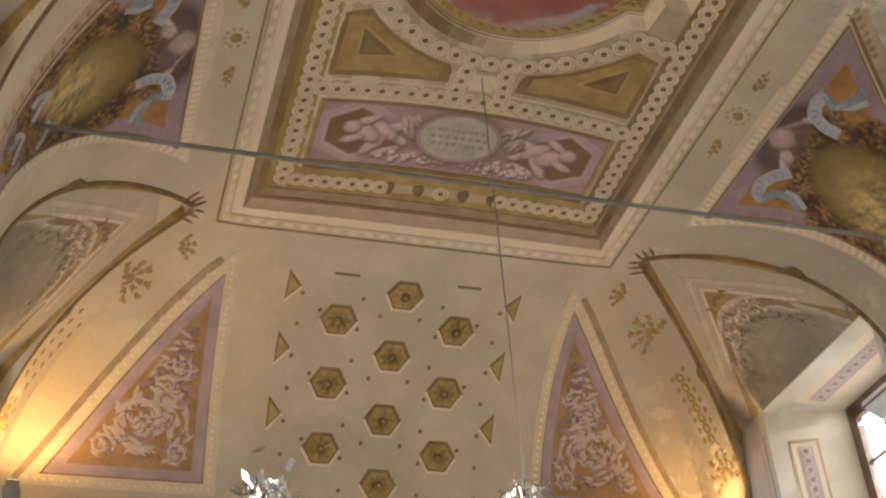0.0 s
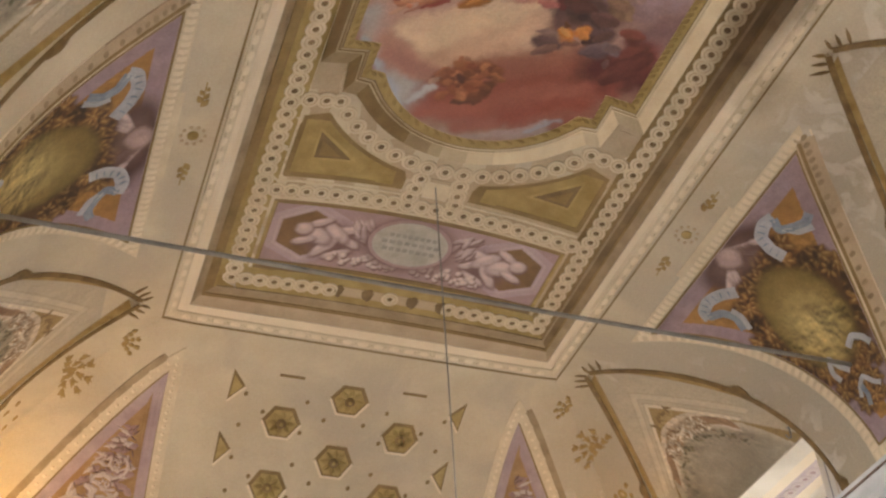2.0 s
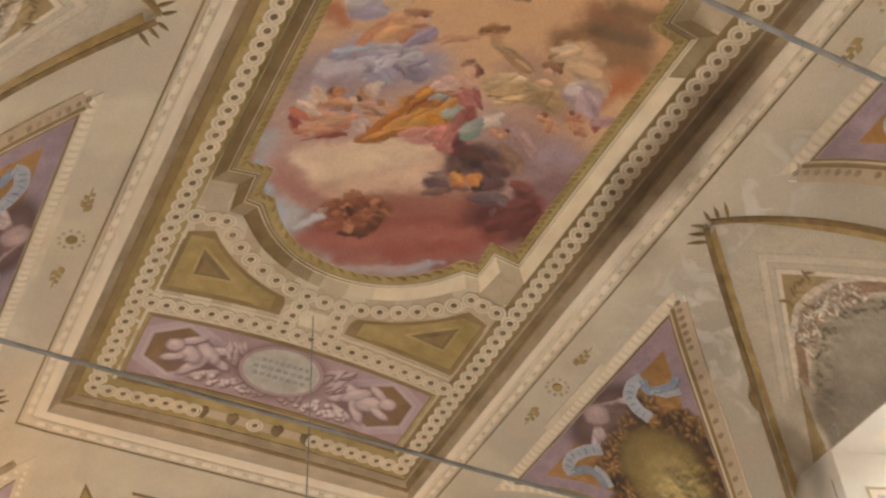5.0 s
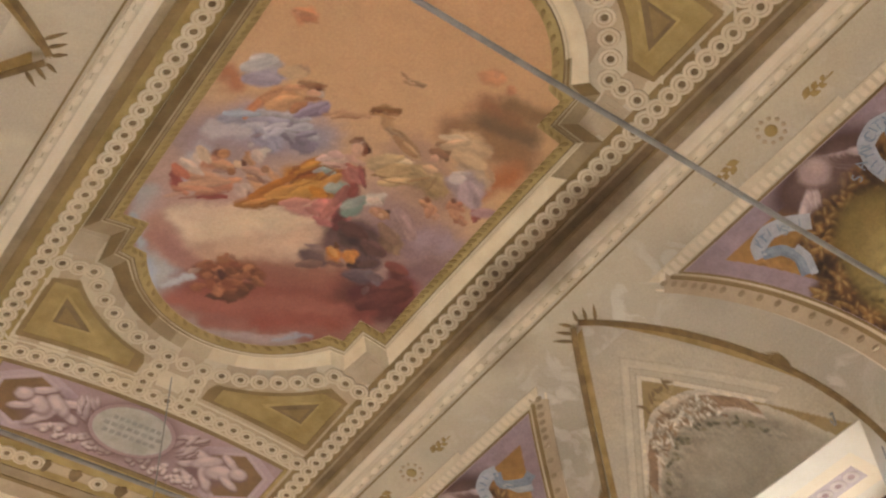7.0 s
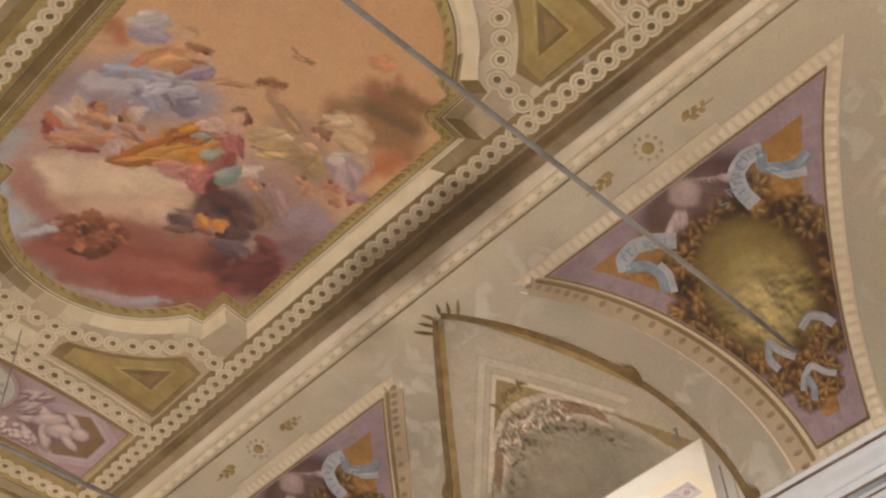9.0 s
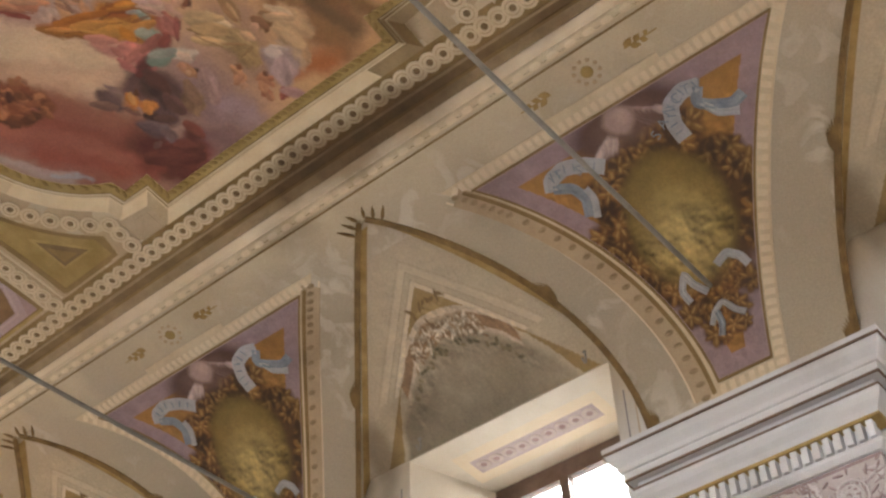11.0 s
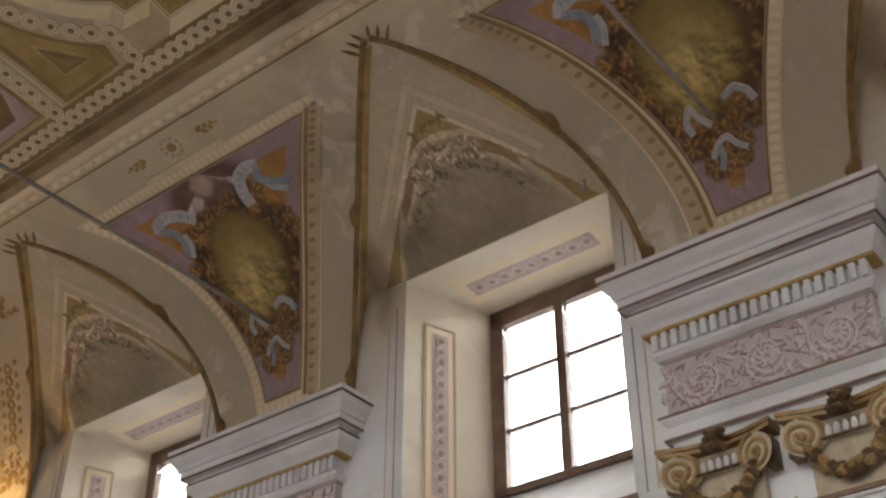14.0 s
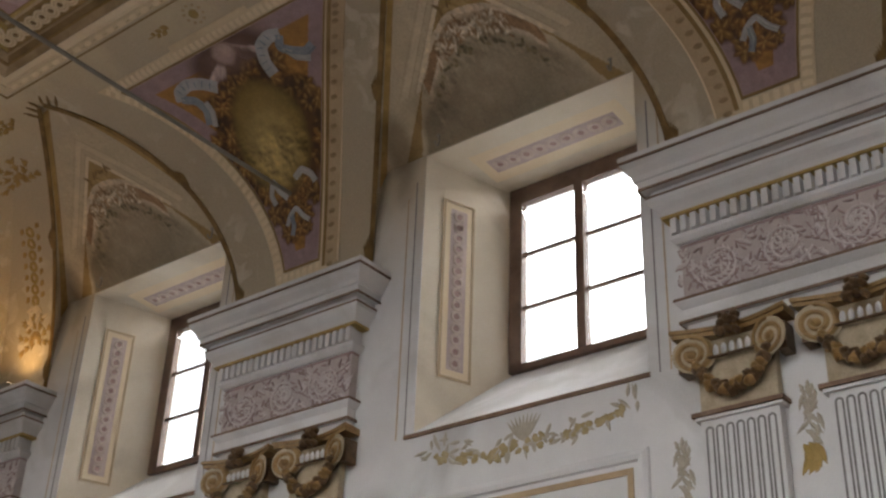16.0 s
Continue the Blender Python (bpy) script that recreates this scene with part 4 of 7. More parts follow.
def paint_left_cherubs(daub):
    daub((206, 178, 154), -1.14, 0.46, -1.03, 0.57, 0.039)
    daub((202, 172, 152), -1.18, 0.68, -1.07, 0.58, 0.056)
    daub((176, 144, 124), -1.15, 0.70, -1.06, 0.63, 0.017)
    daub((196, 136, 102), -1.00, 0.56, -0.93, 0.43, 0.062)
    daub((122, 76, 50), -0.98, 0.39, -0.97, 0.39, 0.050)
    daub((206, 152, 116), -1.06, 0.72, -0.81, 0.67, 0.074)
    daub((150, 94, 66), -1.00, 0.78, -0.78, 0.73, 0.017)
    daub((202, 142, 106), -0.83, 0.74, -0.68, 0.59, 0.040)
    daub((192, 128, 96), -0.93, 0.86, -0.69, 0.68, 0.040)
    daub((148, 72, 58), -1.22, 0.76, -1.10, 0.90, 0.046)
    daub((142, 70, 56), -0.90, 0.92, -0.68, 0.81, 0.029)
    daub((196, 130, 98), -1.14, 0.92, -1.01, 0.93, 0.040)
    daub((118, 72, 52), -0.63, 0.68, -0.41, 0.68, 0.023)
    daub((128, 78, 58), -0.81, 0.55, -0.76, 0.45, 0.023)
    daub((202, 152, 112), -0.63, 0.47, -0.43, 0.59, 0.040)
    daub((206, 188, 168), -0.67, 0.30, -0.63, 0.19, 0.045)
    daub((192, 142, 102), -0.75, 0.30, -0.66, 0.37, 0.034)
    daub((108, 68, 44), -0.73, 0.40, -0.72, 0.40, 0.028)
    daub((196, 146, 110), -0.51, 0.33, -0.38, 0.41, 0.028)
    daub((150, 108, 70), -0.45, 0.55, -0.30, 0.45, 0.017)
    daub((112, 68, 48), -0.59, 0.43, -0.46, 0.50, 0.015)
def paint_pale_angel(daub):
    daub((200, 164, 124), 0.66, -0.85, 0.93, -0.88, 0.107)
    daub((212, 184, 146), 0.57, -0.80, 0.76, -0.88, 0.038)
    daub((188, 158, 128), 0.93, -0.64, 1.13, -0.64, 0.098)
    daub((170, 146, 140), 0.92, -0.46, 1.11, -0.53, 0.110)
    daub((200, 180, 170), 0.90, -0.52, 0.97, -0.53, 0.038)
    daub((192, 162, 118), 0.24, -0.21, 0.53, -0.33, 0.095)
    daub((176, 146, 102), 0.52, -0.25, 0.78, -0.40, 0.100)
    daub((165, 134, 90), 0.73, -0.29, 0.91, -0.30, 0.078)
    daub((220, 194, 154), 0.29, -0.32, 0.48, -0.40, 0.039)
    daub((210, 180, 136), 0.53, -0.32, 0.69, -0.44, 0.022)
    daub((150, 116, 76), 0.31, -0.10, 0.55, -0.19, 0.028)
    daub((128, 98, 62), 0.51, -0.35, 0.71, -0.42, 0.014)
    daub((124, 94, 58), 0.39, -0.25, 0.53, -0.22, 0.014)
    daub((132, 102, 64), 0.76, -0.39, 0.80, -0.25, 0.014)
    daub((186, 144, 100), 0.03, -0.70, 0.15, -0.60, 0.038)
    daub((184, 148, 108), 0.15, -0.60, 0.52, -0.47, 0.044)
    daub((140, 104, 66), 0.17, -0.62, 0.53, -0.51, 0.014)
    daub((120, 86, 52), 0.65, -0.70, 0.73, -0.65, 0.038)
    daub((152, 112, 76), 0.63, -0.63, 0.63, -0.63, 0.065)
    daub((204, 168, 134), 0.64, -0.56, 0.64, -0.56, 0.038)
    daub((118, 84, 52), 0.65, -0.75, 0.58, -0.70, 0.022)
    daub((196, 142, 102), 0.83, -0.09, 0.93, -0.12, 0.051)
    daub((128, 84, 54), 0.85, -0.16, 0.85, -0.16, 0.034)
    daub((200, 152, 120), 0.99, -0.05, 0.99, -0.05, 0.039)
    daub((192, 132, 96), 1.04, -0.24, 1.13, -0.28, 0.056)
    daub((120, 76, 50), 1.05, -0.30, 1.05, -0.30, 0.028)
    daub((180, 116, 86), 1.14, -0.17, 1.23, -0.15, 0.034)
    daub((160, 90, 74), 1.23, -0.32, 1.32, -0.23, 0.028)
    daub((208, 146, 100), 0.47, -1.53, 0.62, -1.57, 0.056)
    daub((216, 156, 114), 0.51, -1.58, 0.56, -1.58, 0.020)
    daub((206, 142, 98), 0.74, -1.52, 0.75, -1.52, 0.041)
def paint_dark_shapes(daub):
    daub((92, 68, 62), 0.37, 0.58, 0.73, 0.56, 0.111)
    daub((96, 72, 68), 0.68, 0.69, 0.85, 0.74, 0.112)
    daub((150, 118, 88), 0.82, 0.32, 0.95, 0.48, 0.052)
    daub((132, 102, 76), 0.77, 0.37, 0.87, 0.48, 0.070)
    daub((106, 86, 86), 0.73, 0.98, 0.93, 0.90, 0.078)
    daub((124, 104, 104), 0.90, 0.84, 1.02, 0.92, 0.048)
    daub((62, 42, 42), 0.52, 0.63, 0.75, 0.71, 0.024)
    daub((204, 184, 164), 0.44, 0.19, 0.50, 0.06, 0.057)
    daub((156, 132, 114), 0.47, 0.21, 0.54, 0.10, 0.017)
    daub((182, 132, 96), 0.53, 0.25, 0.67, 0.22, 0.046)
    daub((88, 58, 40), 0.64, 0.17, 0.64, 0.17, 0.034)
    daub((200, 146, 106), 0.63, 0.25, 0.63, 0.25, 0.040)
    daub((112, 86, 80), 0.27, 1.03, 0.46, 0.99, 0.078)
    daub((146, 116, 108), 0.25, 0.92, 0.37, 0.89, 0.030)
    daub((192, 122, 52), 0.44, 0.85, 0.55, 0.89, 0.048)
    daub((188, 118, 58), 0.59, 0.82, 0.65, 0.78, 0.059)
    daub((224, 158, 82), 0.57, 0.78, 0.62, 0.77, 0.024)
    daub((106, 66, 38), 0.46, 0.78, 0.47, 0.78, 0.030)
    daub((74, 50, 44), 0.68, 0.89, 0.85, 0.77, 0.036)
    daub((92, 60, 48), 0.52, 0.96, 0.63, 0.92, 0.024)
def paint_brown_cluster(daub):
    daub((122, 74, 48), -0.46, 1.68, -0.24, 1.65, 0.092)
    daub((142, 88, 58), -0.31, 1.52, 0.04, 1.49, 0.092)
    daub((132, 78, 52), -0.28, 1.81, -0.00, 1.75, 0.099)
    daub((106, 62, 42), -0.06, 1.87, 0.06, 1.64, 0.056)
    daub((174, 116, 76), -0.34, 1.48, -0.34, 1.48, 0.049)
    daub((178, 118, 78), -0.09, 1.47, -0.09, 1.47, 0.049)
    daub((154, 98, 66), -0.37, 1.74, -0.37, 1.74, 0.043)
    daub((172, 108, 72), -0.08, 1.67, -0.07, 1.67, 0.049)
    daub((160, 100, 66), -0.17, 1.82, -0.17, 1.82, 0.037)
    daub((184, 154, 134), -0.47, 1.67, -0.53, 1.78, 0.024)
    daub((150, 96, 64), 0.01, 1.55, 0.14, 1.58, 0.031)
    daub((80, 46, 36), -0.19, 1.60, -0.19, 1.60, 0.031)
    daub((78, 44, 34), -0.25, 1.75, -0.25, 1.75, 0.025)
    daub((80, 46, 36), 0.00, 1.58, 0.00, 1.58, 0.025)
    daub((84, 50, 38), -0.17, 1.55, -0.33, 1.60, 0.016)
    daub((150, 92, 62), -0.37, 1.86, -0.41, 1.95, 0.031)
    daub((94, 56, 40), -0.23, 1.95, -0.00, 1.87, 0.031)
def paint_far_cherubs(daub):
    daub((206, 142, 96), -1.14, -1.20, -1.02, -1.22, 0.069)
    daub((214, 156, 112), -1.12, -1.19, -1.12, -1.19, 0.024)
    daub((186, 122, 80), -1.04, -1.18, -0.95, -1.21, 0.025)
    daub((210, 150, 106), -1.01, -1.27, -1.01, -1.27, 0.025)
def paint_cloud_rims(daub):
    daub((176, 180, 188), -1.33, 1.37, -1.07, 1.66, 0.052)
    daub((182, 186, 194), -1.01, 1.79, -0.75, 2.06, 0.073)
    daub((196, 194, 194), -0.63, 2.00, -0.47, 1.80, 0.036)
    daub((214, 180, 150), -0.81, 1.17, -0.53, 0.92, 0.083)
    daub((226, 196, 160), -0.63, 1.14, 0.11, 0.61, 0.135)
    daub((214, 176, 144), -0.38, 1.27, 0.18, 0.81, 0.114)
    daub((186, 140, 118), -1.07, 1.35, -0.70, 1.62, 0.114)
    daub((170, 120, 104), -1.05, 1.49, -0.58, 1.63, 0.083)
    daub((164, 98, 80), -0.47, 2.14, 1.11, 1.34, 0.104)
    daub((150, 82, 66), 0.34, 1.95, 1.00, 1.57, 0.073)
    daub((182, 156, 150), 0.31, 2.20, 0.72, 1.93, 0.036)
    daub((160, 166, 178), 0.55, 2.08, 0.85, 1.83, 0.026)
    daub((128, 66, 56), 1.07, 1.28, 1.32, 0.79, 0.125)
    daub((100, 54, 48), 1.28, 1.19, 1.17, 0.67, 0.083)
    daub((150, 120, 118), 0.75, 0.27, 1.06, 0.34, 0.125)
    daub((168, 140, 140), 1.06, 0.17, 1.29, 0.13, 0.104)
    daub((120, 92, 62), 0.78, -1.11, 1.11, -1.25, 0.104)
    daub((136, 102, 66), 0.82, -1.37, 1.13, -1.53, 0.088)
    daub((150, 110, 72), 0.75, -1.00, 1.07, -1.06, 0.073)
    daub((186, 170, 168), -1.12, 0.76, -1.12, 0.39, 0.062)
    daub((196, 182, 180), -1.17, 0.20, -0.83, 0.04, 0.073)
def paint_cluster_leaves(daub):
    daub((150, 95, 65), -0.43, 1.60, -0.48, 1.65, 0.036)
    daub((120, 70, 48), -0.19, 1.58, -0.22, 1.62, 0.034)
    daub((172, 112, 78), -0.19, 1.56, -0.13, 1.58, 0.032)
    daub((84, 48, 38), -0.28, 1.65, -0.24, 1.67, 0.040)
    daub((138, 86, 58), -0.26, 1.56, -0.18, 1.56, 0.034)
    daub((150, 95, 65), -0.17, 1.65, -0.08, 1.67, 0.025)
    daub((120, 70, 48), -0.02, 1.47, -0.05, 1.50, 0.032)
    daub((172, 112, 78), -0.30, 1.59, -0.29, 1.69, 0.041)
    daub((84, 48, 38), -0.17, 1.52, -0.13, 1.53, 0.024)
    daub((138, 86, 58), -0.10, 1.61, -0.05, 1.58, 0.035)
    daub((150, 95, 65), -0.22, 1.76, -0.17, 1.84, 0.027)
    daub((120, 70, 48), -0.39, 1.78, -0.41, 1.79, 0.021)
    daub((172, 112, 78), -0.34, 1.44, -0.34, 1.46, 0.028)
    daub((84, 48, 38), -0.28, 1.64, -0.25, 1.65, 0.041)
    daub((138, 86, 58), -0.05, 1.77, -0.10, 1.83, 0.028)
    daub((150, 95, 65), -0.24, 1.81, -0.17, 1.80, 0.036)
    daub((120, 70, 48), -0.27, 1.41, -0.29, 1.42, 0.023)
    daub((172, 112, 78), -0.23, 1.83, -0.15, 1.89, 0.040)
    daub((84, 48, 38), -0.34, 1.68, -0.30, 1.68, 0.022)
    daub((138, 86, 58), -0.03, 1.71, 0.06, 1.71, 0.022)
    daub((150, 95, 65), -0.08, 1.53, -0.03, 1.54, 0.033)
    daub((120, 70, 48), -0.23, 1.49, -0.18, 1.47, 0.040)
def paint_left_group(daub):
    daub((190, 110, 80), -1.247, 0.681, -1.101, 0.751, 0.042)
    daub((214, 186, 164), -1.224, 0.596, -1.050, 0.650, 0.038)
    daub((206, 176, 152), -1.120, 0.649, -0.986, 0.667, 0.028)
    daub((205, 172, 140), -1.156, 0.413, -1.003, 0.512, 0.038)
    daub((212, 160, 124), -1.094, 0.862, -0.750, 0.642, 0.038)
    daub((196, 138, 104), -1.051, 0.891, -0.832, 0.791, 0.028)
    daub((140, 84, 62), -1.034, 1.020, -0.690, 0.746, 0.014)
    daub((196, 150, 120), -1.155, 1.046, -1.046, 0.950, 0.019)
    daub((196, 142, 104), -0.938, 0.510, -0.818, 0.480, 0.047)
    daub((190, 130, 84), -0.934, 0.375, -0.931, 0.381, 0.052)
    daub((170, 112, 66), -0.963, 0.393, -0.919, 0.336, 0.019)
    daub((150, 112, 100), -0.920, 0.590, -0.837, 0.543, 0.024)
    daub((214, 176, 140), -0.800, 0.417, -0.748, 0.437, 0.028)
    daub((150, 98, 62), -0.784, 0.519, -0.781, 0.524, 0.038)
    daub((186, 142, 116), -0.698, 0.446, -0.521, 0.410, 0.038)
    daub((170, 124, 92), -0.535, 0.359, -0.532, 0.364, 0.038)
    daub((205, 172, 155), -0.661, 0.651, -0.552, 0.737, 0.047)
    daub((212, 184, 166), -0.626, 0.614, -0.540, 0.614, 0.024)
    daub((206, 178, 158), -0.709, 0.241, -0.624, 0.307, 0.042)
    daub((190, 170, 160), -0.782, 0.195, -0.778, 0.192, 0.028)
    daub((140, 100, 86), -0.618, 0.531, -0.426, 0.471, 0.019)
def paint_middle_robe(daub):
    daub((205, 140, 122), -0.207, 0.632, -0.031, 0.486, 0.042)
    daub((202, 146, 70), -0.214, 0.481, -0.004, 0.253, 0.066)
    daub((176, 108, 50), -0.581, 0.833, -0.381, 0.590, 0.024)
    daub((180, 110, 44), -0.489, 0.698, -0.278, 0.289, 0.033)
    daub((214, 150, 84), -0.507, 0.811, -0.305, 0.618, 0.019)
    daub((206, 146, 74), -0.363, 0.619, -0.208, 0.397, 0.038)
    daub((190, 122, 50), -0.274, 0.249, -0.178, -0.010, 0.042)
    daub((120, 66, 28), -0.309, 0.241, -0.305, 0.192, 0.024)
    daub((206, 140, 60), -0.261, 0.179, -0.187, 0.066, 0.028)
    daub((120, 66, 28), -0.257, 0.275, -0.119, 0.124, 0.014)
    daub((196, 128, 44), -0.067, 0.340, 0.068, 0.361, 0.042)
    daub((140, 86, 36), -0.187, 0.383, -0.109, 0.275, 0.009)
    daub((200, 140, 72), -0.004, 0.253, 0.059, 0.076, 0.038)
    daub((130, 74, 36), -0.059, 0.215, -0.010, 0.064, 0.014)
    daub((208, 134, 120), 0.059, 0.486, 0.180, 0.438, 0.056)
    daub((178, 112, 98), 0.194, 0.550, 0.188, 0.313, 0.042)
    daub((160, 92, 80), 0.015, 0.557, 0.113, 0.567, 0.024)
    daub((162, 100, 86), 0.203, 0.381, 0.177, 0.161, 0.038)
    daub((166, 168, 154), 0.035, 0.266, 0.099, 0.181, 0.033)
    daub((158, 160, 146), 0.282, 0.360, 0.369, 0.173, 0.038)
    daub((214, 176, 160), -0.200, 0.028, -0.118, -0.053, 0.033)
    daub((206, 164, 148), -0.134, -0.078, -0.038, -0.111, 0.033)
    daub((212, 168, 150), -0.123, 0.028, 0.081, -0.025, 0.024)
    daub((190, 196, 190), -0.152, 0.165, -0.085, 0.086, 0.019)
    daub((140, 90, 76), -0.085, 0.040, 0.010, 0.004, 0.009)
    daub((186, 116, 102), 0.111, -0.025, 0.243, 0.034, 0.056)
    daub((140, 70, 62), 0.140, -0.123, 0.305, 0.063, 0.019)
    daub((214, 172, 150), 0.047, -0.118, 0.175, -0.151, 0.024)
    daub((210, 164, 140), 0.003, -0.139, 0.068, -0.132, 0.028)
    daub((128, 76, 46), -0.065, -0.282, 0.001, -0.359, 0.024)
    daub((128, 76, 46), 0.048, -0.325, 0.118, -0.225, 0.024)
    daub((220, 172, 140), 0.018, -0.265, 0.025, -0.255, 0.052)
    daub((216, 186, 164), 0.428, 0.168, 0.526, 0.130, 0.033)
    daub((196, 142, 112), 0.502, 0.229, 0.560, 0.249, 0.024)
    daub((190, 138, 96), 0.619, 0.217, 0.623, 0.214, 0.038)
    daub((226, 180, 140), 0.609, 0.248, 0.614, 0.245, 0.024)
def paint_upper_group(daub):
    daub((172, 156, 164), -1.168, -0.430, -0.958, -0.522, 0.066)
    daub((206, 196, 188), -1.249, -0.521, -1.066, -0.696, 0.047)
    daub((212, 202, 192), -1.235, -0.629, -1.110, -0.724, 0.028)
    daub((200, 164, 124), -0.947, -0.633, -0.795, -0.693, 0.052)
    daub((208, 156, 108), -0.861, -0.277, -0.683, -0.433, 0.066)
    daub((180, 122, 80), -0.664, -0.315, -0.617, -0.418, 0.038)
    daub((206, 150, 108), -0.872, -0.470, -0.715, -0.569, 0.028)
    daub((196, 130, 88), -0.970, -0.054, -0.962, -0.310, 0.028)
    daub((204, 146, 100), -0.962, -0.310, -0.865, -0.460, 0.028)
    daub((206, 158, 124), -0.643, -0.544, -0.578, -0.573, 0.033)
    daub((150, 96, 66), -0.637, -0.491, -0.526, -0.537, 0.019)
    daub((150, 100, 66), -0.744, -0.571, -0.559, -0.672, 0.019)
    daub((166, 146, 160), -0.612, -0.278, -0.459, -0.522, 0.033)
    daub((156, 136, 150), -0.450, -0.422, -0.424, -0.512, 0.024)
    daub((206, 158, 112), -0.343, -0.434, -0.079, -0.644, 0.014)
    daub((140, 90, 56), -0.333, -0.418, -0.136, -0.558, 0.009)
    daub((172, 176, 186), -1.142, -0.028, -0.887, -0.141, 0.028)
    daub((176, 166, 178), -0.915, -0.053, -0.644, -0.197, 0.028)
    daub((196, 186, 186), -0.944, 0.036, -0.792, -0.077, 0.024)
    daub((206, 196, 196), -0.766, -0.034, -0.622, -0.162, 0.028)
    daub((200, 190, 192), -0.694, -0.007, -0.629, -0.083, 0.033)
    daub((204, 194, 196), -0.518, -0.176, -0.445, -0.240, 0.042)
    daub((140, 124, 134), -0.606, -0.136, -0.591, -0.202, 0.014)
    daub((150, 128, 124), -0.819, 0.107, -0.754, 0.032, 0.014)
    daub((160, 146, 156), -0.475, -0.109, -0.365, -0.205, 0.028)
    daub((140, 92, 52), -0.087, -0.697, 0.113, -0.750, 0.024)
    daub((190, 138, 84), -0.060, -0.658, 0.117, -0.702, 0.009)
    daub((140, 100, 66), -0.033, -1.074, 0.025, -1.074, 0.014)
    daub((150, 108, 72), 0.033, -1.079, 0.134, -1.127, 0.009)
def paint_pale_robe(daub):
    daub((172, 138, 128), 0.718, 0.134, 0.944, 0.271, 0.085)
    daub((180, 152, 148), 1.052, -0.484, 1.181, -0.399, 0.103)
    daub((206, 186, 176), 0.911, -0.503, 0.919, -0.501, 0.061)
    daub((214, 196, 184), 0.856, -0.533, 0.979, -0.619, 0.019)
    daub((206, 170, 128), 0.778, -0.718, 0.999, -0.757, 0.075)
    daub((212, 176, 134), 0.629, -0.710, 0.781, -0.876, 0.042)
    daub((200, 160, 120), 1.073, -0.743, 1.164, -0.708, 0.033)
    daub((206, 172, 126), 0.237, -0.237, 0.396, -0.399, 0.042)
    daub((196, 160, 112), 0.328, -0.150, 0.526, -0.348, 0.052)
    daub((206, 170, 122), 0.400, -0.049, 0.584, -0.225, 0.038)
    daub((150, 110, 70), 0.374, -0.086, 0.613, -0.185, 0.009)
    daub((200, 166, 118), 0.545, -0.365, 0.714, -0.389, 0.047)
    daub((156, 116, 76), 0.596, -0.209, 0.725, -0.373, 0.014)
    daub((170, 128, 86), 0.233, -0.541, 0.492, -0.479, 0.033)
    daub((206, 166, 120), 0.326, -0.539, 0.487, -0.511, 0.014)
    daub((204, 164, 126), 0.622, -0.428, 0.717, -0.468, 0.038)
    daub((150, 106, 74), 0.578, -0.612, 0.702, -0.654, 0.033)
    daub((206, 158, 128), 0.641, -0.570, 0.649, -0.568, 0.038)
    daub((196, 140, 104), 0.916, -0.117, 0.952, -0.026, 0.042)
    daub((200, 144, 106), 1.085, -0.189, 1.161, -0.175, 0.042)
    daub((180, 116, 84), 1.099, -0.298, 1.101, -0.303, 0.028)
    daub((190, 134, 100), 1.234, -0.162, 1.242, -0.160, 0.038)
    daub((172, 132, 126), 1.254, -0.304, 1.383, -0.429, 0.042)
def paint_low_group(daub):
    daub((104, 56, 48), 1.036, 1.226, 1.282, 0.827, 0.094)
    daub((118, 66, 56), 1.084, 0.919, 1.225, 0.748, 0.056)
    daub((96, 62, 54), 0.371, 0.537, 0.626, 0.542, 0.056)
    daub((104, 72, 64), 0.662, 0.594, 0.857, 0.599, 0.061)
    daub((96, 68, 60), 0.770, 0.843, 0.874, 0.714, 0.033)
    daub((128, 74, 60), 0.972, 0.670, 1.149, 0.643, 0.047)
    daub((142, 108, 84), 0.672, 0.336, 0.883, 0.409, 0.047)
    daub((124, 100, 96), 0.907, 0.900, 1.008, 0.858, 0.033)
    daub((128, 100, 92), 0.980, 1.099, 0.970, 1.018, 0.024)
    daub((132, 98, 84), 0.294, 1.177, 0.451, 1.032, 0.038)
    daub((150, 120, 108), 0.329, 0.942, 0.412, 0.878, 0.019)
    daub((198, 130, 66), 0.614, 0.802, 0.685, 0.831, 0.042)
    daub((206, 158, 96), 0.435, 0.819, 0.524, 0.876, 0.024)
    daub((180, 110, 66), 0.489, 0.946, 0.589, 0.906, 0.019)
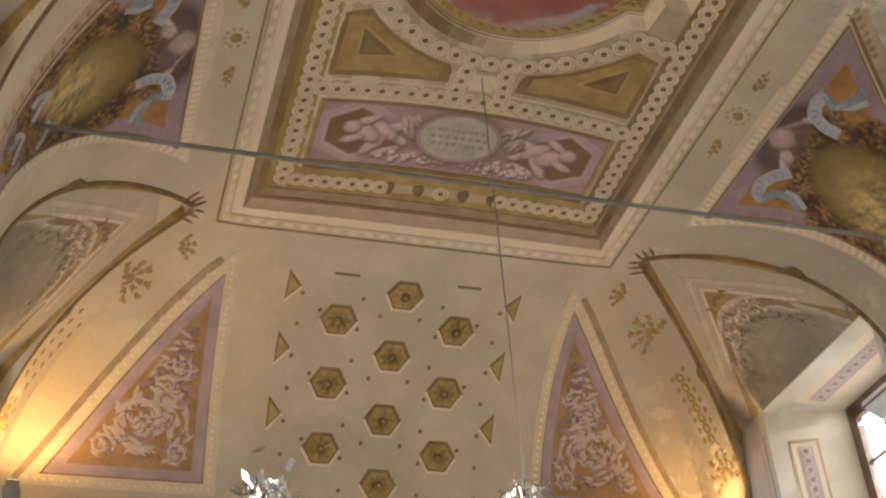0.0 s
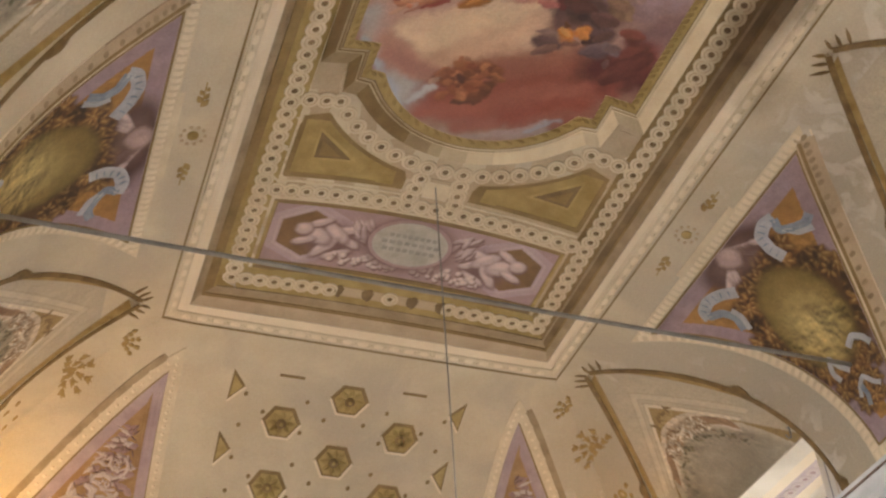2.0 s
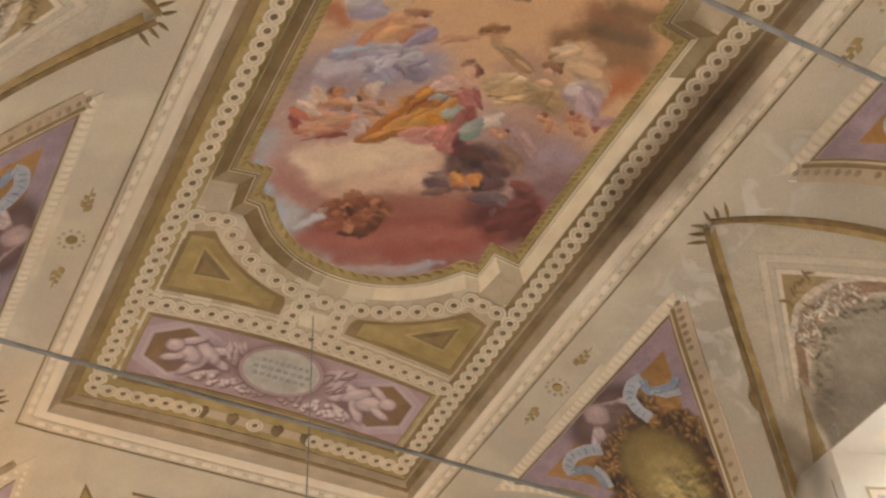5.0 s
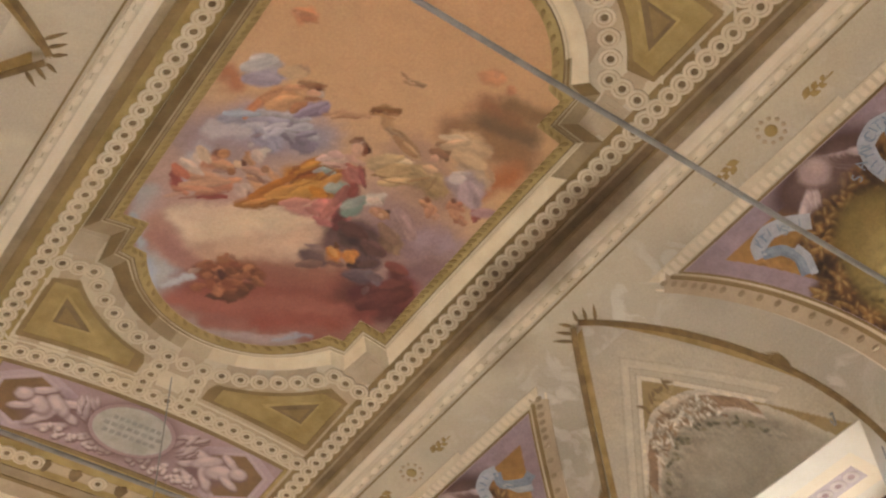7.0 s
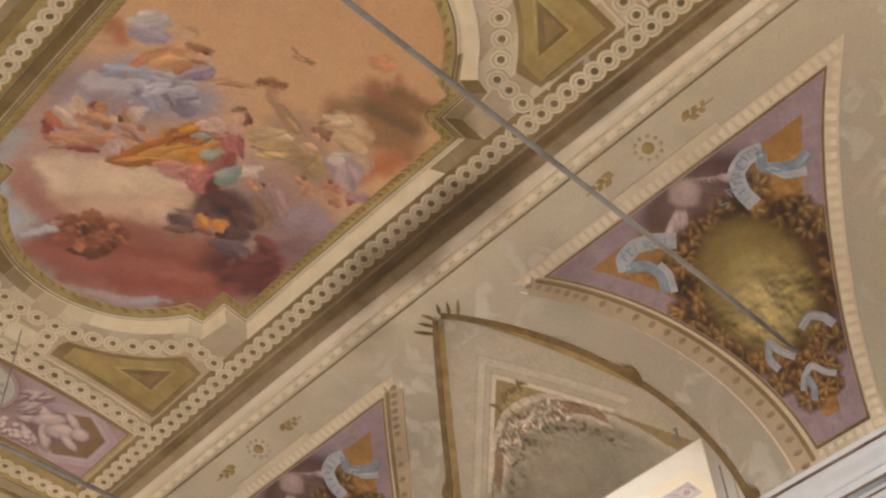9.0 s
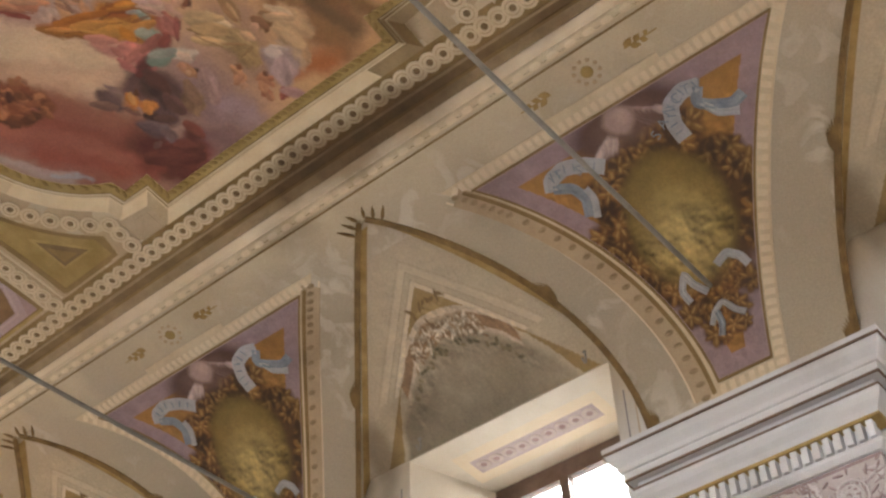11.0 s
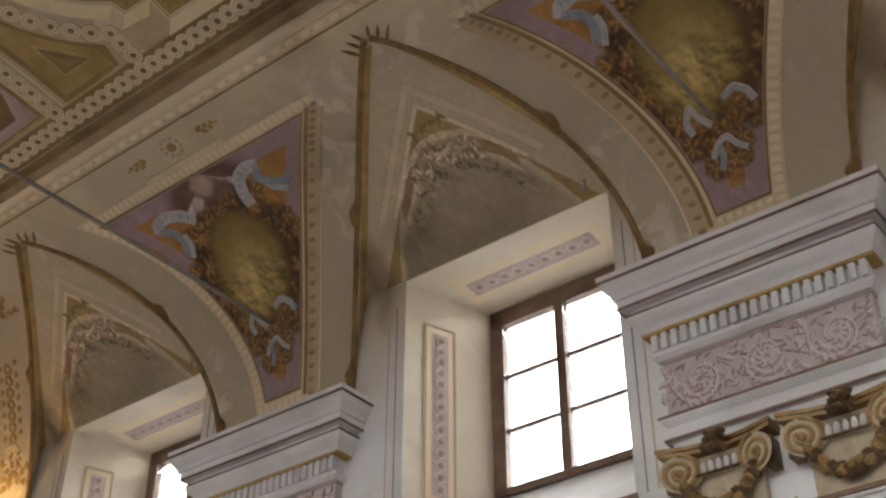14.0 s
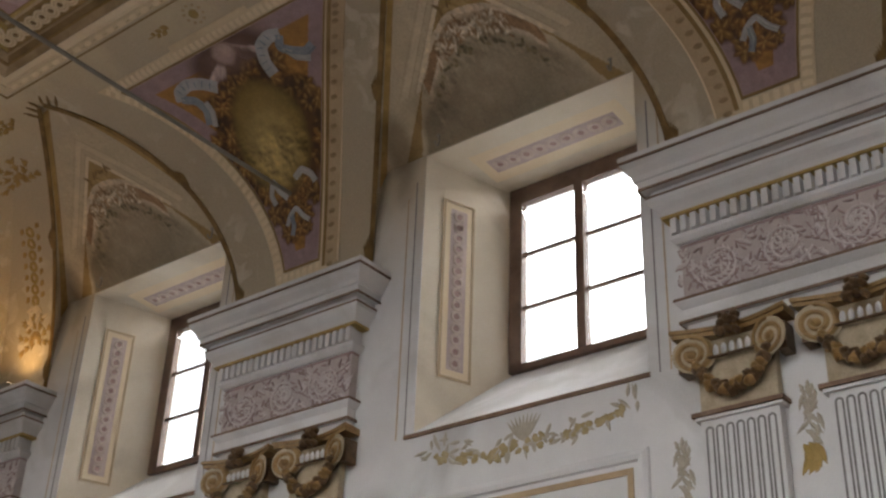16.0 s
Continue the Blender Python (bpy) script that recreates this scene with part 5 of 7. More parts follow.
def heaven_colours(x, y):
    """Orange sky, warm clouds and the groups of robed shapes, laid on stroke by stroke."""
    wx = x + 0.22 * (fbm(x, y, 2.4, 4, 1) - 0.5) + 0.08 * (fbm(x, y, 11, 3, 2) - 0.5)
    wy = y + 0.22 * (fbm(x, y, 2.4, 4, 3) - 0.5) + 0.08 * (fbm(x, y, 11, 3, 4) - 0.5)
    fx = x + 0.07 * (fbm(x, y, 7, 2, 5) - 0.5) + 0.040 * (fbm(x, y, 20, 3, 7) - 0.5)
    fy = y + 0.07 * (fbm(x, y, 7, 2, 6) - 0.5) + 0.040 * (fbm(x, y, 20, 3, 8) - 0.5)
    t = (wy + 2.4) / 4.8
    xs = [b[0] for b in SKY_BANDS]
    col = np.stack([np.interp(t, xs, [b[1][c] for b in SKY_BANDS]) for c in range(3)], 1)
    count = [0]
    def lay(px, py, soft, folds):
        def daub(rgb, a0, b0, a1, b1, w):
            count[0] += 1
            own = np.array([((v / 255 + 0.055) / 1.055) ** 2.4 for v in rgb])[None, :]
            da, db = a1 - a0, b1 - b0
            n = math.hypot(da, db) + 1e-6
            k = np.clip(((px - a0) * da + (py - b0) * db) / (n * n), 0, 1)
            ox, oy = px - a0 - k * da, py - b0 - k * db
            taper = 0.75 + 0.6 * np.sin(math.pi * k) if folds and n > w else 1.0
            d = np.hypot(ox, oy) / (w * taper)
            m = np.clip((1 + soft - d) / (2 * soft), 0, 1)
            m = m * m * (3 - 2 * m) * (0.62 if w < 0.028 else 1.0)
            near = m > 0
            if not near.any():
                return
            nx, ny = px[near], py[near]
            if folds:
                # pleats run along the stroke; its upper side is paler
                along, across = (nx * da + ny * db) / n, (ny * da - nx * db) / n
                f = np.clip((fbm(along * 4 + count[0], across * 13, 1.3, 3, 10 + count[0] % 40) - 0.5) * 1.7 + 0.5, 0, 1)
                own = own * (0.72 + 0.54 * f)[:, None] * (1 - 0.16 * np.clip((0.5 * ox[near] + oy[near]) / w, -1, 1))[:, None]
            else:
                own = own * (0.84 + 0.32 * fbm(nx, ny, 4.0, 4, 30 + count[0]))[:, None]
            col[near] = col[near] * (1 - m[near][:, None]) + own * m[near][:, None]
        return daub
    paint_clouds(lay(wx, wy, 0.75, False))
    paint_cloud_rims(lay(wx, wy, 0.8, False))
    for group in (paint_far_cherubs, paint_blue_drapery, paint_crown_and_dove, paint_left_cherubs, paint_pale_angel, paint_dark_shapes, paint_brown_cluster, paint_cluster_leaves, paint_gold_robe):
        group(lay(fx, fy, 0.45, True))
    gx, gy = x + 0.030 * (fbm(x, y, 8, 3, 5) - 0.5), y + 0.030 * (fbm(x, y, 8, 3, 6) - 0.5)
    for group in (paint_low_group, paint_upper_group, paint_left_group, paint_pale_robe, paint_middle_robe):
        group(lay(gx, gy, 0.30, True))
    col *= (0.87 + 0.12 * fbm(x, y, 7, 5, 60))[:, None]
    busy = np.clip((y + 0.9) / 0.5, 0.0, 1) * np.clip((1.35 - y) / 0.5, 0.35, 1)
    col *= np.clip(1 + 0.7 * busy * emboss(x, y, 6, 61), 0.7, 1.3)[:, None]
    return np.clip(col, 0.01, 0.9)
def picture_field():
    """A fine sheet inside the notched contour, in which the fresco is painted."""
    contour = dense(c_in, 0.016)
    n, rings = len(contour), 190
    vs = [F(0, 0, 0.008)]
    ab = [(0.0, 0.0)]
    for r in range(1, rings + 1):
        k = r / rings
        for a, b in contour:
            ab.append((a * k, b * k))
    pts = np.array(ab)
    zz = Z_TOP + 0.45 * (1 - (pts[:, 0] / 2.3) ** 2) * (1 - (pts[:, 1] / 5.4) ** 2) - 0.008
    verts = np.column_stack([pts, zz])
    fs = [(0, 1 + i, 1 + (i + 1) % n) for i in range(n)]
    for r in range(rings - 1):
        o = 1 + r * n
        fs += [(o + i, o + n + i, o + n + (i + 1) % n, o + (i + 1) % n) for i in range(n)]
    ob = mesh("fresco_field", verts.tolist(), fs, HEAVEN, picture)
    cols = np.ones((len(pts), 4), dtype=np.float32)
    cols[:, :3] = heaven_colours(pts[:, 0], pts[:, 1])
    at = ob.data.color_attributes.new("paint", "FLOAT_COLOR", "POINT")
    at.data.foreach_set("color", cols.ravel())
    return ob
picture_field()

# ---------------------------------------------------------------- pendentives between the lunettes
def pend_half(p, margin):
    t = max(0.0, min(1.0, (off_of(p)[0] - APEX) / (HALF_W - APEX)))
    return max(0.02, PITCH / 2 - LUN_W * t ** 0.85 - margin)
def pend_loop(p0, p1, margin, n=16):
    right = [(p0 + (p1 - p0) * i / n, pend_half(p0 + (p1 - p0) * i / n, margin)) for i in range(n + 1)]
    return right + [(p, -b) for p, b in right[::-1]]
def pend_field(name, p0, p1, margin, lift, mat, parent):
    return Soup().grid(lambda u, v: F(p0 + (p1 - p0) * u, (2 * v - 1) * pend_half(p0 + (p1 - p0) * u, margin), lift), 26, 10).make(name, mat, parent)
def ribbon(soup, path, w, lift=0.02):
    """A waving scroll of cloth."""
    pts = []
    n = 22
    for i in range(n + 1):
        u = i / n * (len(path) - 1)
        k = min(int(u), len(path) - 2)
        a, b = Vector(path[k]), Vector(path[k + 1])
        pts.append(tuple(a.lerp(b, u - k)))
    for _ in range(2):
        pts = [pts[0]] + [((pts[i - 1][0] + pts[i][0] * 2 + pts[i + 1][0]) / 4, (pts[i - 1][1] + pts[i][1] * 2 + pts[i + 1][1]) / 4) for i in range(1, n)] + [pts[-1]]
    prof = [(-w / 2, lift * 0.5), (-w * 0.25, lift), (0, lift * 0.7), (w * 0.25, lift * 1.1), (w / 2, lift * 0.5)]
    sweep(soup, F, pts, prof)
    return pts

def pendentive_colours(p, y):
    r = random.Random(19)
    n = len(p)
    half = np.array([pend_half(q, 0.965) for q in p])
    col = np.tile(np.array((0.40, 0.285, 0.30)), (n, 1)) * (0.85 + 0.3 * fbm(p, y, 3, 4, 3))[:, None]
    inner = (p > 3.17) & (p < 5.40) & (np.abs(y) < half)
    col[inner] = np.array((0.42, 0.215, 0.06)) * (0.8 + 0.4 * fbm(p, y, 4, 4, 4))[inner][:, None]
    px, py = p + 0.05 * (fbm(p, y, 7, 3, 5) - 0.5), y + 0.05 * (fbm(p, y, 7, 3, 6) - 0.5)
    brush(col, px, py, (0.10, 0.05, 0.04), 0.30, 3.17, -0.02, 0.24, 0.56)
    brush(col, px, py, (0.11, 0.055, 0.022), 0.16, 4.12, 0.0, 0.80, 0.70)
    brown = ((0.075, 0.035, 0.016), (0.25, 0.135, 0.042), (0.18, 0.09, 0.028), (0.40, 0.245, 0.09))
    rust = ((0.10, 0.045, 0.02), (0.33, 0.165, 0.05), (0.22, 0.11, 0.035), (0.47, 0.28, 0.10))
    for k in range(64):
        g, row = r.uniform(0, 6.283), r.uniform(0.92, 1.30)
        leaf_cluster(col, px, py, r, 4.12 + 0.66 * row * math.cos(g), 0.57 * row * math.sin(g), r.uniform(0.085, 0.16), rust if r.random() < 0.4 else brown)
    for k in range(26):
        a = r.uniform(4.70, 5.25)
        leaf_cluster(col, px, py, r, a, r.uniform(-1, 1) * (0.50 - 0.62 * (a - 4.65)), r.uniform(0.06, 0.12), rust if k % 2 else brown)
    for k in range(46):
        g, row = r.uniform(0, 6.283), r.uniform(0.9, 1.25)
        brush(col, px, py, (0.07, 0.035, 0.016), 0.6, 4.12 + 0.66 * row * math.cos(g), 0.57 * row * math.sin(g), r.uniform(0.03, 0.08), r.uniform(0.02, 0.04), r.uniform(0, 3))
    brush(col, px, py, (0.10, 0.065, 0.022), 0.12, 4.11, 0.0, 0.615, 0.485)
    brush(col, px, py, (0.24, 0.160, 0.046), 0.16, 4.10, 0.0, 0.585, 0.455)
    brush(col, px, py, (0.385, 0.275, 0.090), 0.55, 4.18, 0.02, 0.44, 0.35)
    brush(col, px, py, (0.52, 0.395, 0.155), 0.8, 4.30, 0.06, 0.30, 0.25)
    rr = np.hypot((p - 4.10) / 0.60, y / 0.47)
    amount = np.where(rr < 0.97, np.clip(2.2 * (p - 3.85), 0.1, 1.0) * 5.0, 2.6) * ((rr < 0.97) | (np.abs(y) < half) & (p > 3.4))
    col *= np.clip(1 + amount * emboss(p, y, 4, 41), 0.4, 1.6)[:, None]
    # plain rounded shape with two wings
    brush(col, px, py, (0.20, 0.12, 0.095), 0.6, 3.18, 0.02, 0.17, 0.33)
    for k in range(6):
        lump(col, px, py, ((0.55, 0.41, 0.38), (0.66, 0.52, 0.48))[k % 2], 3.25 + 0.014 * k, 0.15 + 0.042 * k, 0.13 - 0.010 * k, 0.036, 0.45 + 0.10 * k)
        lump(col, px, py, ((0.46, 0.32, 0.30), (0.55, 0.41, 0.38))[k % 2], 3.17 + 0.012 * k, -0.13 - 0.042 * k, 0.13 - 0.010 * k, 0.036, -0.45 - 0.10 * k)
    lump(col, px, py, (0.50, 0.355, 0.315), 3.12, 0.03, 0.135, 0.13)
    return col * (0.72 + 0.3 * fbm(p, y, 14, 4, 9))[:, None]
def pendentive(shaded):
    th = empty("pendentive_painting", "triangular vault painting, gold medallion in a leaf wreath, blue ribbons", "vault painting", "paintings between the lunettes")
    # bead border
    loop = pend_loop(2.90, 5.66, 0.68)
    s = sweep(Soup(), F, dense(loop, 0.12), flat_band(0.13, 0.010), True)
    border = s.make("bead_border", BEIGE, th)
    edge = [(p, shaded * pend_half(p, 0.60)) for p in (2.95 + 2.72 * i / 20 for i in range(21))]
    sweep(s := Soup(), F, edge, flat_band(0.20, 0.013))
    shade_band = s.make("shaded_border", SAND, th)
    s = Soup()
    for a, b in dense(edge, 0.085, False):
        fill(s, F, oval(a, b, 0.026, 0.045, 0, 8), (a, b), 0.014, 1, 0.012, False)
    tagged(s.make("bead_shadow", SAND_D, shade_band), kind="stuff")
    sweep(s := Soup(), F, [(p, shaded * (abs(b) - 0.085)) for p, b in edge], flat_band(0.04, 0.016))
    s.make("dark_line", OCHRE_D, th)
    sweep(s := Soup(), F, [(p, shaded * (abs(b) + 0.11)) for p, b in edge], flat_band(0.018, 0.012))
    s.make("pale_line", LIGHT, th)
    marks = Soup()
    pts = dense(loop, 0.085)
    for i, (a, b) in enumerate(pts):
        if b * shaded > 0.25 and a > 2.97:
            continue
        m = pin(F, a, b, 0.013)
        g = math.atan2(pts[(i + 1) % len(pts)][1] - b, pts[(i + 1) % len(pts)][0] - a)
        m2 = m @ Matrix.Rotation(g if m.to_3x3().col[0].dot((F(a + 0.01, b) - F(a, b)).normalized()) > 0.9 else math.pi / 2 - g, 4, "Z")
        marks.add([m2 @ Vector(v) for v in ((-0.024, -0.045, 0), (0.024, -0.045, 0), (0.028, 0, 0.01), (0.024, 0.045, 0), (-0.024, 0.045, 0), (-0.028, 0, 0.01))], [(0, 1, 2, 5), (5, 2, 3, 4)])
    tagged(marks.make("bead_edging", LIGHT, border), kind="stuff")
    sweep(s := Soup(), F, dense(pend_loop(2.98, 5.575, 0.755), 0.12), flat_band(0.022, 0.012), True)
    s.make("umber_line", OCHRE_D, th)
    pend_field("lilac_border", 2.985, 5.57, 0.76, 0.006, LILAC, th)
    nu, nv = 260, 230
    def spot(u, w):
        p = 3.0 + 2.56 * u
        return p, (2 * w - 1) * pend_half(p, 0.775)
    pts = np.array([spot(a / nu, b / nv) for a in range(nu + 1) for b in range(nv + 1)])
    painted_sheet("painted_field", pts, pendentive_colours(pts[:, 0], pts[:, 1]), lambda u, w: F(*spot(u, w), 0.012), nu, nv, th, HEAVEN, "lilac, orange and brown fresco with a gold medallion")
    # stepped block over the border
    s = Soup()
    sweep(s, F, dense([(2.83, -0.58), (2.83, 0.58)], 0.1, False), flat_band(0.10, 0.014))
    s.make("border_step", BEIGE, th)
    # ribbons
    for nm, path, w in (("ribbon", ((3.56, -0.38), (3.40, -0.36), (3.24, -0.42), (3.18, -0.58), (3.22, -0.72)), 0.15), ("ribbon", ((3.42, 0.36), (3.30, 0.52), (3.24, 0.70), (3.28, 0.86), (3.38, 0.90)), 0.15)):
        s = Soup()
        ribbon(s, path, w, 0.022)
        rb = s.make(nm, BANNER, th, "pale blue lettered ribbon")
        t = Soup()
        for k in range(6):
            u = 0.12 + 0.12 * k
            i = min(int(u * (len(path) - 1)), len(path) - 2)
            a, b = Vector(path[i]).lerp(Vector(path[i + 1]), u * (len(path) - 1) - i)
            d = Vector(path[i + 1]) - Vector(path[i])
            g = math.atan2(d.y, d.x)
            sweep(t, F, [(a - 0.04 * math.sin(g), b + 0.04 * math.cos(g)), (a + 0.04 * math.sin(g), b - 0.04 * math.cos(g))], flat_band(0.012, 0.026))
        tagged(t.make("lettering_bar", BANNER_D, rb), kind="stuff")
    for path, w, mt in ((((3.22, -0.70), (3.34, -0.62), (3.42, -0.72), (3.50, -0.88), (3.46, -1.0)), 0.10, BANNER_D), (((3.36, -0.66), (3.50, -0.74), (3.58, -0.90)), 0.08, BANNER), (((3.36, 0.88), (3.44, 0.72), (3.58, 0.66), (3.74, 0.72)), 0.10, BANNER_D), (((3.50, 0.62), (3.62, 0.60), (3.78, 0.66)), 0.07, BANNER),
                       (((4.82, 0.06), (4.70, 0.16), (4.58, 0.20), (4.72, 0.28), (4.84, 0.24)), 0.065, BANNER), (((4.64, -0.10), (4.58, -0.22), (4.66, -0.32), (4.76, -0.36)), 0.075, BANNER), (((5.10, 0.14), (5.00, 0.08), (4.94, -0.02), (5.06, -0.10), (5.12, -0.18)), 0.055, BANNER), (((5.0, 0.06), (5.12, 0.05), (5.22, 0.09)), 0.06, BANNER_D)):
        s = Soup()
        ribbon(s, path, w, 0.024)
        s.make("ribbon_end", mt, th)
    # rosette and sprigs over the panel
    s = Soup()
    fill(s, F, oval(2.60, 0, 0.055, 0.055, 0, 16), (2.60, 0), 0.012, 2, 0.012)
    s.make("rosette_eye", OCHRE, th)
    s = Soup()
    for k in range(10):
        g = k * math.pi / 5
        fill(s, F, oval(2.60 + 0.115 * math.cos(g), 0.115 * math.sin(g), 0.02, 0.02, 0, 8), (2.60 + 0.115 * math.cos(g), 0.115 * math.sin(g)), 0.008, 1, 0.006)
    tagged(s.make("rosette_beading", SAND, th), kind="stuff")
    for sg in (1, -1):
        s = Soup()
        for k in range(5):
            leaf(s, F, 2.60 + 0.022 * (k % 2 * 2 - 1), sg * (0.42 + 0.045 * k), sg * math.pi / 2 - sg * (k % 2 * 2 - 1) * 0.5, 0.11 - 0.014 * k, 0.065 - 0.006 * k, 0.006, 0.004)
        sweep(s, F, [(2.60, sg * 0.38), (2.60, sg * 0.70)], flat_band(0.012, 0.006))
        tagged(s.make("leaf_sprig", LEAFY_L, th), kind="stuff")
    return th

for sg in (1, -1):
    # the shaded border lies towards the middle window
    first = pendentive(sg)
    copy_thing(first, pose(0, sg * 0.5 * PITCH, 0, 0, 0, 180))
    first.matrix_basis = pose(0, -sg * 0.5 * PITCH, 0)

# the words that can be read on the ribbons beside the middle window
lettered = [o for o in bpy.data.objects if o.name.startswith("pendentive_painting") and (o.matrix_basis @ Vector((1, 0, 0))).x > 0 and o.matrix_basis.translation.y < 0][0]
def word(text, path, size, parent):
    pts = [Vector(p) for p in path]
    for i, ch in enumerate(text):
        u = i / max(1, len(text) - 1) * (len(pts) - 1)
        k = min(int(u), len(pts) - 2)
        a, d = pts[k].lerp(pts[k + 1], u - k), pts[k + 1] - pts[k]
        o, q = F(a.x, a.y, 0.034), F(a.x + d.x * 0.1, a.y + d.y * 0.1, 0.034)
        zz = (F(a.x, a.y, 0.10) - o).normalized()
        xx = (q - o).normalized()
        yy = zz.cross(xx).normalized()
        cu = bpy.data.curves.new("letter", "FONT")
        cu.body, cu.size, cu.align_x, cu.align_y = ch, size, "CENTER", "CENTER"
        cu.materials.append(BANNER_D)
        m = Matrix((yy.cross(zz), yy, zz)).transposed().to_4x4()
        m.translation = o
        ob = new("letter", cu)
        ob.parent = parent
        ob.matrix_local = parent.matrix_basis.inverted() @ m
word("SANCTV", [(3.407, -2.821), (3.345, -2.924), (3.278, -3.031), (3.22, -3.136), (3.193, -3.246), (3.208, -3.345)], 0.13, lettered)
word("IT S", [(3.253, -1.813), (3.273, -1.909), (3.328, -2.058)], 0.13, lettered)

# ---------------------------------------------------------------- lunettes over the windows
def in_lun(off, dy, lift=0.0):
    w = max(1e-4, lun_half(off))
    s = max(-1.0, min(1.0, dy / w))
    return Vector((off - lift * 0.35, dy, z_lun(off, s) - lift * 0.9))
def lunette_colours(o, y):
    r = random.Random(23)
    wo, wy = o + 0.06 * (fbm(o, y, 5, 4, 1) - 0.5), y + 0.06 * (fbm(o, y, 5, 4, 2) - 0.5)
    so, sy = o + 0.30 * (fbm(o, y, 2.2, 4, 8) - 0.5), y + 0.30 * (fbm(o, y, 2.2, 4, 9) - 0.5)
    col = np.tile(np.array((0.53, 0.445, 0.31)), (len(o), 1)) * (0.88 + 0.24 * fbm(o, y, 2.5, 5, 3))[:, None]
    vee = 1.16 * (o - 3.39)
    bow = 3.66 + 0.40 * (y / 0.75) ** 2
    side = np.abs(y) - vee
    def paint(m, c, k=1.0):
        col[m] = col[m] * (1 - k) + np.array(c) * k
    # painted mouldings that follow the vee
    for lo, hi, c, k in ((0.27, 0.29, (0.46, 0.37, 0.25), 0.6), (0.16, 0.25, (0.68, 0.58, 0.42), 0.6), (0.145, 0.16, (0.44, 0.35, 0.24), 0.7), (0.0, 0.06, (0.72, 0.62, 0.46), 0.9), (0.06, 0.08, (0.45, 0.36, 0.25), 0.7)):
        paint((side > lo) & (side < hi) & (o < 4.06), c, k)
    # smoke-brown field under the bow
    t = np.clip((so - bow - 0.06) / 0.10, 0, 1) * np.clip((0.93 + 0.55 * (so - 4.0) - np.abs(sy)) / 0.16, 0, 1)
    smoke = np.array((0.26, 0.215, 0.145)) + np.array((0.17, 0.14, 0.105)) * np.clip(2.2 * (fbm(so, sy * 0.7, 2.4, 5, 6) - 0.42), 0, 1)[:, None]
    col[:] = col * (1 - t[:, None]) + smoke * t[:, None]
    inside = side < 0
    gold = inside & (wo < bow)
    col[gold] = np.array((0.33, 0.225, 0.09)) * (0.75 + 0.5 * fbm(o, y, 9, 4, 4))[gold][:, None]
    for k in range(16):
        b = r.uniform(-0.22, 0.22)
        brush(col, wo, wy, ((0.19, 0.12, 0.045), (0.42, 0.30, 0.13))[k % 2], 0.4, 3.60 + r.uniform(-0.08, 0.03), b, 0.05, 0.016, r.uniform(0, 3.1))
    inside &= (np.abs(y) < 0.70)
    belt = inside & (wo > bow - 0.05) & (wo < bow + 0.0)
    paint(belt, (0.64, 0.53, 0.39), 0.9)
    belt = inside & (wo > bow) & (wo < bow + 0.10)
    tone_b = np.clip((np.abs(y) - 0.18) / 0.22, 0, 1)[belt][:, None]
    col[belt] = (0.75 + 0.5 * fbm(o, y, 7, 4, 12))[belt][:, None] * (np.array((0.46, 0.36, 0.245)) * (1 - tone_b) + np.array((0.30, 0.185, 0.10)) * tone_b)
    paint(inside & (wo > bow + 0.10) & (wo < bow + 0.14), (0.56, 0.45, 0.33), 0.9)
    pale = ((0.22, 0.15, 0.085), (0.50, 0.41, 0.29), (0.38, 0.29, 0.19), (0.66, 0.57, 0.43))
    for k in range(17):
        b = -0.36 + 0.72 * k / 16
        leaf_cluster(col, wo, wy, r, 3.74 + 0.40 * (b / 0.75) ** 2 + r.uniform(-0.03, 0.05), b, r.uniform(0.05, 0.085), pale)
    for k in range(40):
        b = r.uniform(-0.62, 0.62)
        brush(col, wo, wy, ((0.13, 0.11, 0.06), (0.22, 0.18, 0.10))[k % 2], 0.4, 3.88 + 0.42 * (b / 0.75) ** 2 + r.uniform(-0.03, 0.05), b, r.uniform(0.015, 0.035), 0.015, r.uniform(0, 3))
    for k in range(60):
        b = r.uniform(-0.45, 0.45)
        brush(col, wo, wy, ((0.30, 0.19, 0.10), (0.74, 0.65, 0.50), (0.24, 0.15, 0.08))[k % 3], 0.4, 3.74 + 0.40 * (b / 0.75) ** 2 + r.uniform(-0.07, 0.10), b, r.uniform(0.02, 0.05), 0.012, r.uniform(0, 3.1))
    lit = np.where((o > bow - 0.05) & (o < bow + 0.35) & (np.abs(y) < 0.75), 1.0, 0.25)
    return col * np.clip(1 + 2.6 * lit * emboss(o, y, 7, 14), 0.45, 1.5)[:, None] * (0.88 + 0.24 * fbm(o, y, 9, 4, 5))[:, None]
